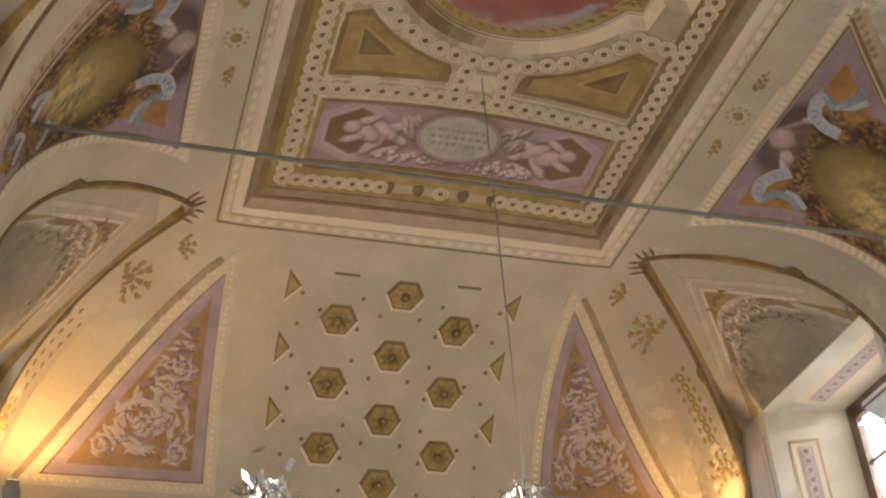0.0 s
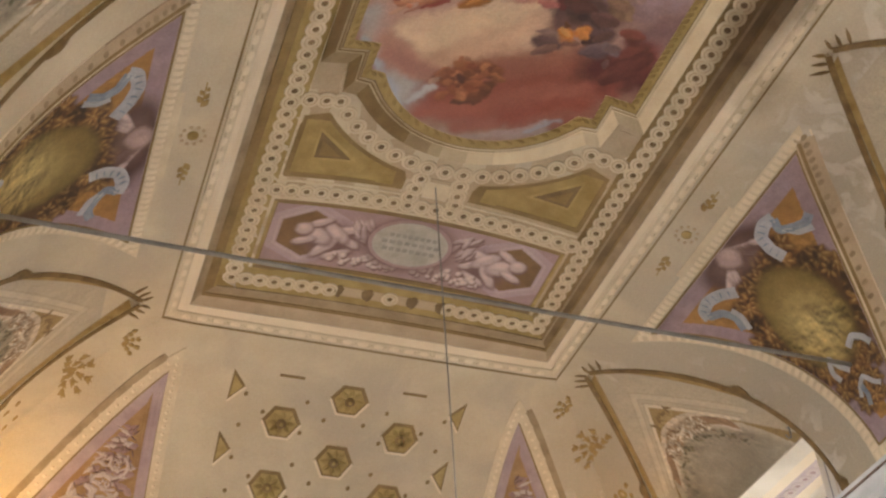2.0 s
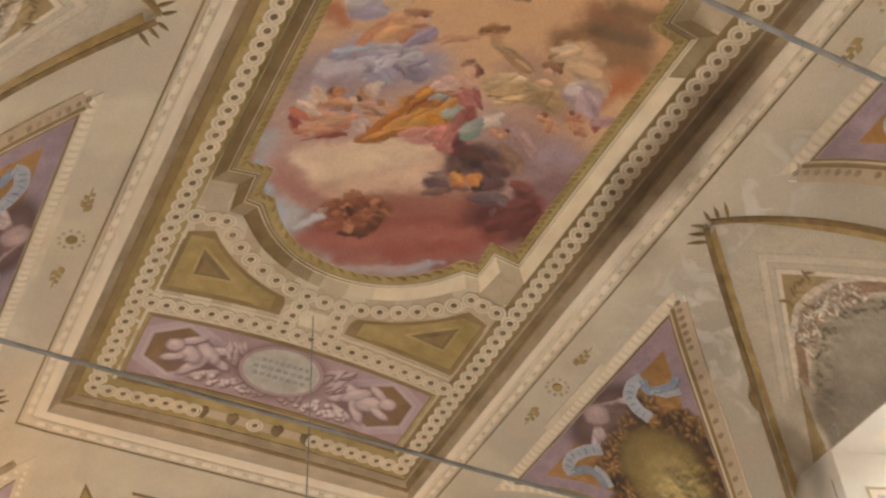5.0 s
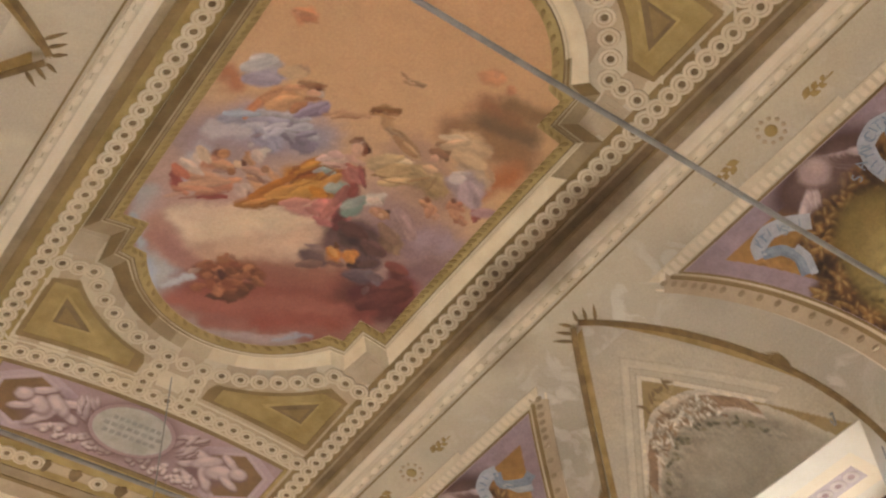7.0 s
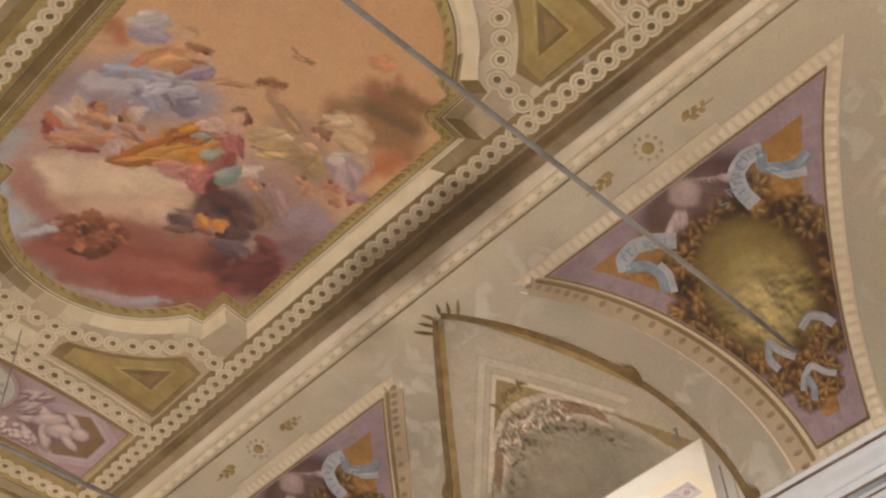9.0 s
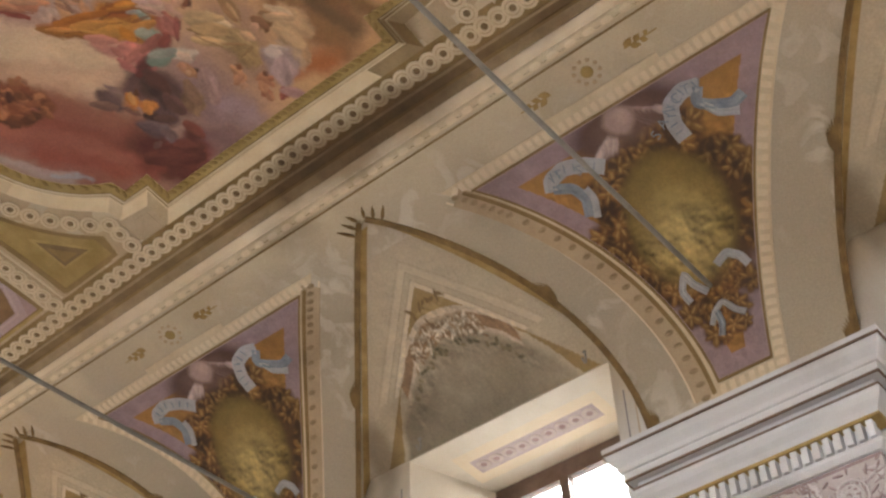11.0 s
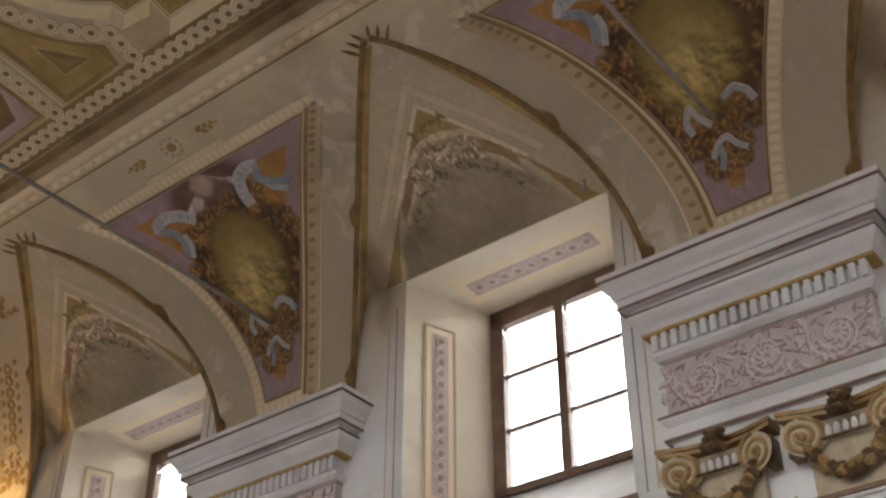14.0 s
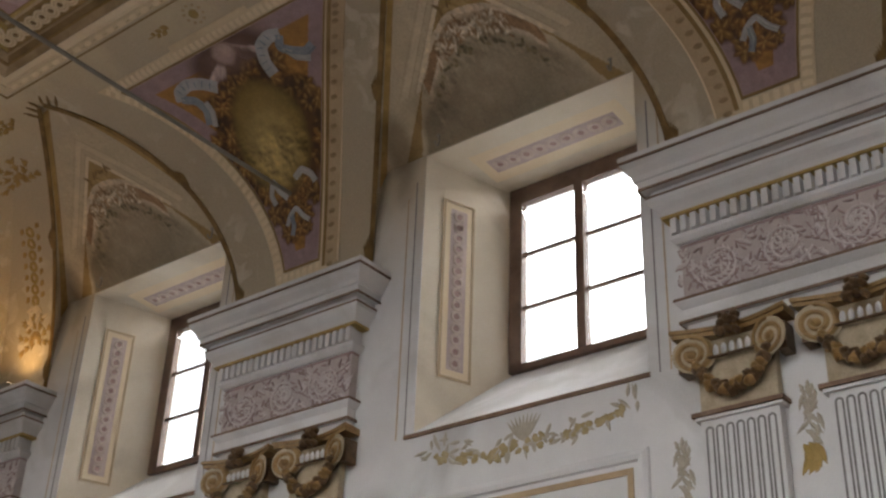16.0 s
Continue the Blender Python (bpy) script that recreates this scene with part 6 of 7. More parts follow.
def lunette():
    th = empty("lunette_painting", "groined lunette edged with painted brown leaves, golden triangle inside", "lunette", "lunettes over the windows")
    r = random.Random(11)
    for sg in (1, -1):
        # leaf band on the cove side and inner gold edge
        outer = [(P_APEX + 0.0 + (P_MAX - 0.03 - P_APEX) * i / 26) for i in range(27)]
        band = [(p, sg * (lun_half(off_of(p)[0]) + 0.035)) for p in outer]
        sweep(s := Soup(), F, band, flat_band(0.06, 0.012))
        s.make("leaf_band", LEAFY, th)
        s = Soup()
        for i in range(1, 27):
            a, b = band[i]
            pa, pb = band[i - 1]
            g = math.atan2(b - pb, a - pa)
            for j in range(3):
                leaf(s, F, a - (a - pa) * j / 3, b - (b - pb) * j / 3 + sg * r.uniform(-0.012, 0.012), g + math.pi + sg * r.uniform(-0.16, 0.05), r.uniform(0.10, 0.16), 0.026, 0.010, 0.006)
        for i in (12, 24):
            a, b = band[i]
            pa, pb = band[i - 1]
            g = math.atan2(b - pb, a - pa)
            for j in range(6):
                leaf(s, F, a, b + sg * 0.012 * j, g + math.pi - sg * (0.06 + 0.07 * j), 0.36 - 0.035 * j, 0.036, 0.010, 0.004)
        for j in range(3):
            leaf(s, F, P_APEX - 0.05 + 0.055 * j, sg * (0.06 + 0.075 * j), math.pi - sg * (0.50 + 0.12 * j), 0.13 + 0.03 * j, 0.035, 0.010, 0.004)
        tagged(s.make("leaf_fringe", LEAFY, th), kind="stuff")
        s = Soup()
        path = [(off, sg * lun_half(off) * 0.985 - sg * 0.04) for off in (APEX + 0.1 + (HALF_W - APEX - 0.12) * i / 26 for i in range(27))]
        sweep(s, in_lun, path, flat_band(0.06, 0.008))
        s.make("gold_edge", LEAFY_L, th)
    nu, nv = 190, 200
    def spot(u, w):
        o = 3.02 + 1.475 * u
        return o, (2 * w - 1) * (lun_half(o) - 0.10)
    pts = np.array([spot(a / nu, b / nv) for a in range(nu + 1) for b in range(nv + 1)])
    # the painting thins out into the bare cream plaster along its sides
    u, w = np.repeat(np.arange(nu + 1) / nu, nv + 1), np.tile(np.arange(nv + 1) / nv, nu + 1)
    thin = (np.clip(np.minimum(w, 1 - w) / 0.08, 0, 1) * np.clip(u / 0.10, 0, 1))[:, None]
    faded = lunette_colours(pts[:, 0], pts[:, 1]) * thin + np.array((0.51, 0.43, 0.305)) * (1 - thin)
    painted_sheet("painted_field", pts, faded, lambda u, w: in_lun(*spot(u, w), 0.007), nu, nv, th, HEAVEN, "faded brown fresco of scrolls and clouds")
    return th
lun0 = lunette()
for sx, k in ((1, -1), (1, 1), (-1, 0), (-1, 1), (-1, -1)):
    copy_thing(lun0, pose(0, k * PITCH, 0, 0, 0, 0 if sx > 0 else 180))

# ---------------------------------------------------------------- sprays beside the end panels
def corner_spray():
    th = empty("corner_spray", "painted ochre leaf and ring ornament on cream vault corner", "vault ornament", "sprays in the corners")
    def mid(p):
        d = p - 2.73
        return 5.93 + 0.86 * d - 0.14 * d * d
    r = random.Random(5)
    for p0, stems, sz in ((2.75, 4, 0.16), (3.35, 6, 0.27), (5.25, 7, 0.27)):
        s = Soup()
        for k in range(stems):
            g = math.pi + (k - (stems - 1) / 2) * 0.62
            for j in range(3):
                reach = sz * (0.25 + 0.42 * j)
                a, b = p0 + reach * math.cos(g), mid(p0) + reach * math.sin(g)
                for turn in (-0.7, 0.0, 0.7):
                    leaf(s, F, a, b, g + turn + r.uniform(-0.2, 0.2), sz * r.uniform(0.34, 0.5), 0.055, 0.006 + 0.002 * j, 0.008, True)
        tagged(s.make("leaf_spray", LEAFY_L, th), kind="stuff")
    for k in range(7):
        p = 3.95 + 0.135 * k
        place("painted_ring", SMALL_RING_O, th, pin(F, p, mid(p), 0.004))
    s = Soup()
    for k in range(14):
        p = 3.90 + 0.135 * (k // 2)
        b = mid(p) + (0.15 if k % 2 else -0.15)
        leaf(s, F, p, b, 0.9 + r.uniform(-0.2, 0.2), 0.10, 0.06, 0.006, 0.006)
    s.make("ring_leaves", LEAFY_L, th)
    s = Soup()
    for k in range(16):
        p = 4.95 + r.uniform(-0.12, 0.12)
        leaf(s, F, p, mid(p) + r.uniform(-0.16, 0.16), r.uniform(0, 6.28), 0.15, 0.06, 0.008, 0.012, True)
    tagged(s.make("pale_leaf_tuft", BEIGE, th), kind="stuff")
    return th
SMALL_RING_O = ring_mesh("painted_ring", 0.072, 0.056, 0.030, 0.010, (OCHRE, SAND))
spray = corner_spray()
copy_thing(spray, pose(0, 0, 0, 0, 0, 180))
# the mirrored pair
def mirrored(ob):
    th = empty("corner_spray", ob["label"], ob["category"], ob["group"])
    for c in ob.children:
        me = c.data.copy()
        me.transform(c.matrix_local)
        me.transform(Matrix.Diagonal((-1, 1, 1, 1)))
        me.flip_normals()
        o = new(c.name.split(".")[0], me)
        o.parent = th
    return th
spray_m = mirrored(spray)
copy_thing(spray_m, pose(0, 0, 0, 0, 0, 180))

# ---------------------------------------------------------------- end coves: coffers and scroll panels
def E1(x, q, lift=0.0):
    return on_end(x, q, lift, 1)
def hex_coffer(th, x, q):
    def hx(r):
        return dense([(x + r * math.cos(k * math.pi / 3 + 0.0), q + r * 0.97 * math.sin(k * math.pi / 3)) for k in range(6)], 0.1)
    cof = fill(Soup(), E1, hx(0.243), (x, q), 0.006, 3, 0, True).make("hexagonal_coffer", OCHRE_D, th)
    fill(Soup(), E1, hx(0.190), (x, q), 0.010, 3).make("coffer_floor", GOLDEN, cof)
    s = Soup()
    sweep(s, E1, [(x + 0.236 * math.cos(g), q + 0.229 * math.sin(g)) for g in (0, math.pi / 3, 2 * math.pi / 3, math.pi)], flat_band(0.030, 0.008))
    s.make("lit_edge", LIGHT, cof)
    s = Soup()
    for k in range(8):
        g = k * math.pi / 4
        leaf(s, E1, x + 0.09 * math.cos(g), q + 0.09 * math.sin(g), g, 0.12, 0.06, 0.014, 0.014)
    s.make("rosette", OCHRE, cof)
    fill(Soup(), E1, oval(x, q + 0.01, 0.06, 0.06, 0, 16), (x, q), 0.030, 3, 0.03).make("boss", OCHRE_D, cof)
    fill(Soup(), E1, oval(x, q, 0.022, 0.022, 0, 10), (x, q), 0.06, 2, 0.012).make("boss_eye", GOLDEN, cof)
def coffers():
    th = empty("coffered_field", "cream cove painted with rows of golden hexagonal coffers", "coffered vault", "coffered end coves")
    for i in range(4):
        hex_coffer(th, 0.0, 6.30 + 0.818 * i)
    for i in range(3):
        for sx in (1, -1):
            hex_coffer(th, sx * 0.735, 6.71 + 0.818 * i)
            x, q = sx * 1.345, 6.31 + 0.818 * i
            t1 = [(x + sx * 0.11, q - 0.20), (x + sx * 0.11, q + 0.20), (x - sx * 0.085, q)]
            t1 = [(x - sx * 0.02 + sx * 0.10, q - 0.215), (x + sx * 0.08, q + 0.215), (x - sx * 0.10, q)]
            tri = fill(Soup(), E1, dense(t1, 0.1), (x + sx * 0.02, q), 0.007, 3).make("half_coffer", OCHRE_D, th)
            t2 = [(x + sx * 0.02 + (a - x - sx * 0.02) * 0.66, q + (b - q) * 0.66) for a, b in t1]
            fill(Soup(), E1, dense(t2, 0.1), (x + sx * 0.02, q), 0.011, 3).make("coffer_floor", GOLDEN, tri)
            sweep(s := Soup(), E1, dense([t1[2], t1[1]], 0.1, False), flat_band(0.028, 0.009))
            s.make("lit_edge", LIGHT, tri)
    for sx in (1, -1):
        sweep(s := Soup(), E1, [(sx * 0.60, 6.085), (sx * 0.90, 6.085)], flat_band(0.035, 0.006))
        s.make("shaded_bar", OCHRE_D, th)
        for k in range(17):
            for xx in (0.245, 0.49, 0.98, 1.225):
                q = 6.30 + 0.409 * (k // 2)
                ok = (k % 2 == 0) and q < 9.0
                if not ok:
                    continue
                qq = q + (0.205 if xx in (0.245, 0.98) else 0.0) * (1 if (k // 2) % 2 == 0 else -1) + 0.10
                fill(s := Soup(), E1, oval(sx * xx, qq, 0.025, 0.03, 0.4, 10), (sx * xx, qq), 0.006, 1, 0.004)
                s.make("painted_dot", OCHRE_D, th)
    return th
cof0 = coffers()
copy_thing(cof0, pose(0, 0, 0, 0, 0, 180))

def scroll_panel(sx):
    th = empty("scroll_panel", "triangular lilac panel with pale acanthus scrolls on orange", "painted panel", "scroll panels of the end coves")
    def diag_x(q):
        g = max(0.0, (q - Y0) / ARC_E)
        return X0 + AX * math.sin(min(g, math.pi / 2))
    def tri(k):
        x_in = 2.03 + k
        q_bot = 8.95 - k
        pts = [(x_in, q_bot)]
        q_top = 6.05 + 2.3 * k
        n = 14
        for i in range(n + 1):
            q = q_top + (q_bot - q_top) * i / n
            u = i / n
            # outer edge runs beside the corner of the coves
            e = 2.08 + 2.0 * ((q - 6.05) / 2.9) ** 0.93 if q > 6.05 else 2.08
            pts.append((max(x_in + 0.02, e - 1.25 * k), q))
        return [(sx * a, b) for a, b in pts]
    c = (sx * 2.55, 8.15)
    border = sweep(Soup(), E1, dense(tri(0.0), 0.12), flat_band(0.14, 0.012), True).make("bead_border", BEIGE, th)
    marks = Soup()
    pts = dense(tri(0.0), 0.09)
    for i, (a, b) in enumerate(pts):
        fill(marks, E1, oval(a, b, 0.028, 0.028, 0, 8), (a, b), 0.012, 1, 0.012, False)
    tagged(marks.make("bead_edging", LIGHT, border), kind="stuff")
    outer = [(sx * (abs(a) + 0.125), b) for a, b in tri(0.0)[1:]]
    sweep(s := Soup(), E1, outer, flat_band(0.085, 0.012))
    s.make("shaded_border", SAND_D, th)
    sweep(s := Soup(), E1, dense(tri(0.075), 0.12), flat_band(0.03, 0.010), True)
    s.make("umber_line", OCHRE_D, th)
    fill(s := Soup(), E1, dense(tri(0.085), 0.1), c, 0.006, 8, 0, False)
    s.make("lilac_border", LILAC, th)
    fill(s := Soup(), E1, dense(tri(0.215), 0.1), c, 0.010, 8, 0, False)
    s.make("orange_field", RUSSET, th)
    s = Soup()
    acanthus(s, E1, sx * 2.86, 8.15, 0.36, 1.2, -sx, 0.014, 1.2)
    acanthus(s, E1, sx * 2.50, 7.48, 0.17, 2.5, sx, 0.014, 1.3)
    acanthus(s, E1, sx * 3.30, 8.48, 0.15, 0.5, sx, 0.014, 1.3)
    acanthus(s, E1, sx * 2.46, 8.52, 0.14, 2.0, sx, 0.014, 1.3)
    acanthus(s, E1, sx * 2.62, 7.72, 0.20, 0.4, -sx, 0.014, 1.2)
    r = random.Random(21)
    under, deep = Soup(), Soup()
    def inside():
        q = 6.95 + 1.68 * r.random() ** 0.75
        edge = 2.08 + 2.0 * ((q - 6.05) / 2.9) ** 0.93 - 0.36
        return 2.33 + (edge - 2.33) * r.random(), q
    # leaves turn round the great scroll
    for k in range(120):
        a, b = inside()
        g = math.atan2(b - 8.1, a - 2.8) + 1.9 + r.gauss(0, 0.35)
        if sx < 0:
            g = math.pi - g
        L = r.uniform(0.12, 0.22)
        if k % 3:
            leaf(s, E1, sx * a, b, g, L, 0.062, 0.016, 0.008, True)
        else:
            leaf(under, E1, sx * a, b, g, L * 1.15, 0.10, 0.0125, 0.008, True)
    for k in range(90):
        a, b = inside()
        leaf(deep, E1, sx * a, b, r.uniform(0, 6.28), r.uniform(0.06, 0.12), 0.018, 0.034, 0.002)
    tagged(deep.make("scroll_linework", PLUM_LINE, th), kind="stuff")
    tagged(under.make("scroll_shading", MAUVE, th), kind="stuff")
    tagged(s.make("acanthus_scrollwork", PALE_STONE, th, "pale rose-grey acanthus scrolls"), kind="stuff")
    return th
for sx in (1, -1):
    copy_thing(scroll_panel(sx), pose(0, 0, 0, 0, 0, 180))

# ---------------------------------------------------------------- windows and their splayed reveals
def frustum(soup, pts, z0, z1):
    n = len(pts)
    soup.add([(x, y, z0) for x, y in pts] + [(x, y, z1) for x, y in pts], [tuple(range(n))[::-1], tuple(range(n, 2 * n))] + [(i, (i + 1) % n, n + (i + 1) % n, n + i) for i in range(n)])
    return soup
XI = HALF_W + DEPTH
def window_reveal():
    th = tagged(new("window_reveal"), "cream splayed window reveal with painted ring panels", "window reveal", "window reveals")
    c = WIN_OFF
    for sg in (1, -1):
        frustum(Soup(), [(HALF_W + 0.002, c + sg * (REVEAL_W + 0.001)), (XI + 0.1, c + sg * (REVEAL_W + 0.001)), (XI + 0.1, c + sg * INNER_W), (XI, c + sg * INNER_W)], SILL - 0.01, REVEAL_TOP + 0.01).make("jamb", JAMB, th)
    for nm, z0, z1 in (("soffit", REVEAL_TOP, INNER_TOP), ("sloping_sill", SILL, INNER_SILL)):
        a, b = c - REVEAL_W, c + REVEAL_W
        s = Soup()
        s.add([(HALF_W + 0.003, a, z0), (HALF_W + 0.003, b, z0), (XI, b, z1), (XI, a, z1), (XI + 0.1, a, z1), (XI + 0.1, b, z1), (XI + 0.1, a, z0), (XI + 0.1, b, z0)],
              [(0, 1, 2, 3), (3, 2, 5, 4), (4, 5, 7, 6), (6, 7, 1, 0), (0, 3, 4, 6), (1, 7, 5, 2)])
        s.make(nm, JAMB if nm == "soffit" else WHITE, th)
    for sg in (1, -1):
        def jam(u, z, lift=0.0):
            return Vector((HALF_W + u - lift * 0.35, c + sg * (REVEAL_W - (REVEAL_W - INNER_W) * u - lift), z))
        Soup().grid(lambda u, v: jam(0.20 + 0.36 * u, 6.33 + 1.95 * v, 0.004), 2, 4).make("painted_border", LIGHT, th)
        sweep(s := Soup(), jam, dense([(0.22, 6.35), (0.54, 6.35), (0.54, 8.26), (0.22, 8.26)], 0.5), flat_band(0.025, 0.008), True)
        s.make("ochre_line", SAND, th)
        panel = Soup().grid(lambda u, v: jam(0.29 + 0.18 * u, 6.43 + 1.75 * v, 0.007), 2, 4).make("lilac_strip", PINK, th)
        for k in range(14):
            place("painted_ring", WALL_RING, panel, pin(jam, 0.38, 6.505 + 0.123 * k, 0.008))
    def sof(u, y, lift=0.0):
        return Vector((HALF_W + u, c + y, REVEAL_TOP - (REVEAL_TOP - INNER_TOP) * u - lift))
    Soup().grid(lambda u, v: sof(0.24 + 0.50 * u, -0.86 + 1.72 * v, 0.004), 2, 4).make("painted_border", LIGHT, th)
    panel = Soup().grid(lambda u, v: sof(0.38 + 0.22 * u, -0.74 + 1.48 * v, 0.007), 2, 4).make("lilac_strip", PINK, th)
    for k in range(9):
        place("painted_ring", WALL_RING_L, panel, pin(sof, 0.49, -0.64 + 0.16 * k, 0.008))
    return th
JAMB = plaster("jamb_plaster", (0.72, 0.64, 0.51), (0.82, 0.74, 0.61), stain=(0.61, 0.54, 0.43))
PINK = plaster("faded_pink_paint", (0.49, 0.385, 0.37), (0.60, 0.49, 0.46), scale=5)
WALL_RING = ring_mesh("painted_ring", 0.066, 0.052, 0.030, 0.008, (PALE_STONE, MAUVE))
WALL_RING_L = ring_mesh("painted_ring", 0.078, 0.058, 0.032, 0.008, (PALE_STONE, MAUVE))

def window():
    th = tagged(new("window_1"), "brown wooden church window, six panes in two sashes", "window", "clerestory windows", "structure")
    c, x = WIN_OFF, XI - 0.02
    z0, z1, w = INNER_SILL, INNER_TOP, INNER_W
    s = Soup()
    for y0, y1, a, b in ((-w, w, z1 - 0.19, z1), (-w, w, z0, z0 + 0.07), (-w, -w + 0.15, z0, z1), (w - 0.15, w, z0, z1)):
        s.box(x - 0.04, x + 0.06, c + y0, c + y1, a, b)
    s.make("window_frame", WINDOW_PAINT, th)
    Soup().box(x - 0.055, x + 0.05, c - 0.05, c + 0.05, z0 + 0.07, z1 - 0.19).make("mullion", WINDOW_PAINT, th)
    for sg in (1, -1):
        for k in (1, 2):
            z = z0 + 0.07 + (z1 - z0 - 0.26) * k / 3
            Soup().box(x - 0.02, x + 0.02, min(c + sg * 0.05, c + sg * (w - 0.15)), max(c + sg * 0.05, c + sg * (w - 0.15)), z - 0.017, z + 0.017).make("glazing_bar", WINDOW_PAINT, th)
        for k in range(3):
            za, zb = (z0 + 0.07 + (z1 - z0 - 0.26) * (k + e) / 3 for e in (0, 1))
            p = Soup().box(x - 0.003, x + 0.003, min(c + sg * 0.05, c + sg * (w - 0.15)), max(c + sg * 0.05, c + sg * (w - 0.15)), za, zb).make("pane", GLASS, th)
            p.visible_shadow = False
    return th
rev, win = window_reveal(), window()
for sx, k in ((1, -1), (1, 1), (-1, 0), (-1, 1), (-1, -1)):
    m = pose(0, k * PITCH, 0, 0, 0, 0 if sx > 0 else 180)
    copy_thing(rev, m)
    copy_thing(win, m)
for sx in (1, -1):
    tagged(Soup().box(sx * 14 - 0.05, sx * 14 + 0.05, -30, 30, -0.3, 24).make("backdrop", HAZE), "white overcast sky outside the windows", "sky", kind="structure")

# ---------------------------------------------------------------- entablature blocks over the paired pilasters
BASE_HALF = 0.77
def u_profile(soup, prof, closed=False):
    """A moulding that runs round three sides of a pier; prof: (projection, height)."""
    vs = []
    for d, z in prof:
        h = BASE_HALF + d
        vs += [(HALF_W + 0.05, -h, z), (HALF_W - d, -h, z), (HALF_W - d, h, z), (HALF_W + 0.05, h, z)]
    fs = []
    for i in range(len(prof) - 1):
        for j in range(3):
            fs.append((4 * i + j, 4 * i + j + 1, 4 * i + 5 + j, 4 * i + 4 + j))
    return soup.add(vs, fs)
def W(depth):
    return lambda a, b, lift=0.0: Vector((HALF_W - depth - lift, a, b))
DENTIL = Soup().box(-0.075, 0.0, -0.026, 0.026, -0.07, 0.07).make("dentil", WHITE).data
bpy.data.objects.remove(bpy.data.objects["dentil"])
def entablature():
    th = empty("entablature", "white plaster entablature block with dentils and mauve scroll frieze", "entablature", "entablature blocks")
    Z = Z_SPRING
    u_profile(Soup(), [(0.0, Z), (0.45, Z), (0.45, Z - 0.055), (0.435, Z - 0.07), (0.42, Z - 0.12), (0.375, Z - 0.18), (0.36, Z - 0.22), (0.34, Z - 0.225), (0.335, Z - 0.29), (0.26, Z - 0.30), (0.26, Z - 0.36), (0.29, Z - 0.37), (0.29, Z - 0.41), (0.265, Z - 0.45), (0.225, Z - 0.49), (0.20, Z - 0.53), (0.12, Z - 0.535)]).make("cornice", WHITE, th)
    u_profile(Soup(), [(0.12, Z - 0.53), (0.12, Z - 0.70)]).make("dentil_band", WHITE, th)
    u_profile(Soup(), [(0.205, Z - 0.528), (0.212, Z - 0.535), (0.205, Z - 0.555), (0.12, Z - 0.558)]).make("gold_strip", GOLDEN, th)
    for z, d in ((Z - 0.062, 0.453), (Z - 0.296, 0.338), (Z - 0.366, 0.292)):
        u_profile(Soup(), [(d - 0.01, z + 0.009), (d + 0.004, z + 0.009), (d + 0.004, z - 0.009), (d - 0.01, z - 0.009)]).make("brown_edge", BROWN_EDGE, th)
    for k in range(21):
        place("dentil", DENTIL, th, pose(HALF_W - 0.118, -0.88 + 0.088 * k, Z - 0.63))
    u_profile(Soup(), [(0.12, Z - 0.70), (0.165, Z - 0.705), (0.165, Z - 0.735), (0.13, Z - 0.775), (0.10, Z - 0.78)]).make("lower_moulding", WHITE, th)
    u_profile(Soup(), [(0.10, Z - 0.775), (0.10, Z - 1.28)]).make("frieze", FRIEZE, th)
    f = W(0.10)
    zc = Z - 1.03
    r = random.Random(31)
    # dark copies set lower paint a shadow under each scroll and leaf
    pale, dark = Soup(), Soup()
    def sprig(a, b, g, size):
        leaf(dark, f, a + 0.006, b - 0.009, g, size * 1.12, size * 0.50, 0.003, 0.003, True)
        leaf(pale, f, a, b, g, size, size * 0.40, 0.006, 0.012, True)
    for i, yy in enumerate((-0.56, 0.0, 0.56)):
        spin, start = (1 if i % 2 else -1), math.pi * (i % 2) + 0.4
        for rad, w in ((0.225, 0.022), (0.150, 0.018)):
            pts = coil(yy, zc, rad, start, 1.15, spin, 44, 0.30)
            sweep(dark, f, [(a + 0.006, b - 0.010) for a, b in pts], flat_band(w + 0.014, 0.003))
            sweep(pale, f, pts, round_band(w, 0.020))
            for k in range(2, 40, 2):
                a, b = pts[k]
                sprig(a, b, math.atan2(b - zc, a - yy) + spin * r.uniform(0.5, 1.6), r.uniform(0.06, 0.11) * (1 - k / 90))
        for k in range(9):
            g = k * 0.7
            sprig(yy + 0.045 * math.cos(g), zc + 0.045 * math.sin(g), g + 0.5, 0.085)
    for yy in (-0.83, -0.28, 0.28, 0.83):
        for k in range(12):
            sprig(yy + r.uniform(-0.07, 0.07), zc + r.uniform(-0.21, 0.21), r.uniform(0, 6.28), r.uniform(0.06, 0.12))
    for k in range(110):
        leaf(dark, f, r.uniform(-0.85, 0.85), zc + r.uniform(-0.22, 0.22), r.uniform(0, 6.28), r.uniform(0.04, 0.09), 0.016, 0.016, 0.003)
    tagged(pale.make("scroll_relief", FRIEZE_L, th, "pale acanthus scrolls in low relief"), kind="stuff")
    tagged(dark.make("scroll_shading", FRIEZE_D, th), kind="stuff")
    for z in (Z - 0.795, Z - 1.262):
        u_profile(Soup(), [(0.098, z + 0.012), (0.106, z + 0.012), (0.106, z - 0.012), (0.098, z - 0.012)]).make("rose_line", FRIEZE_D, th)
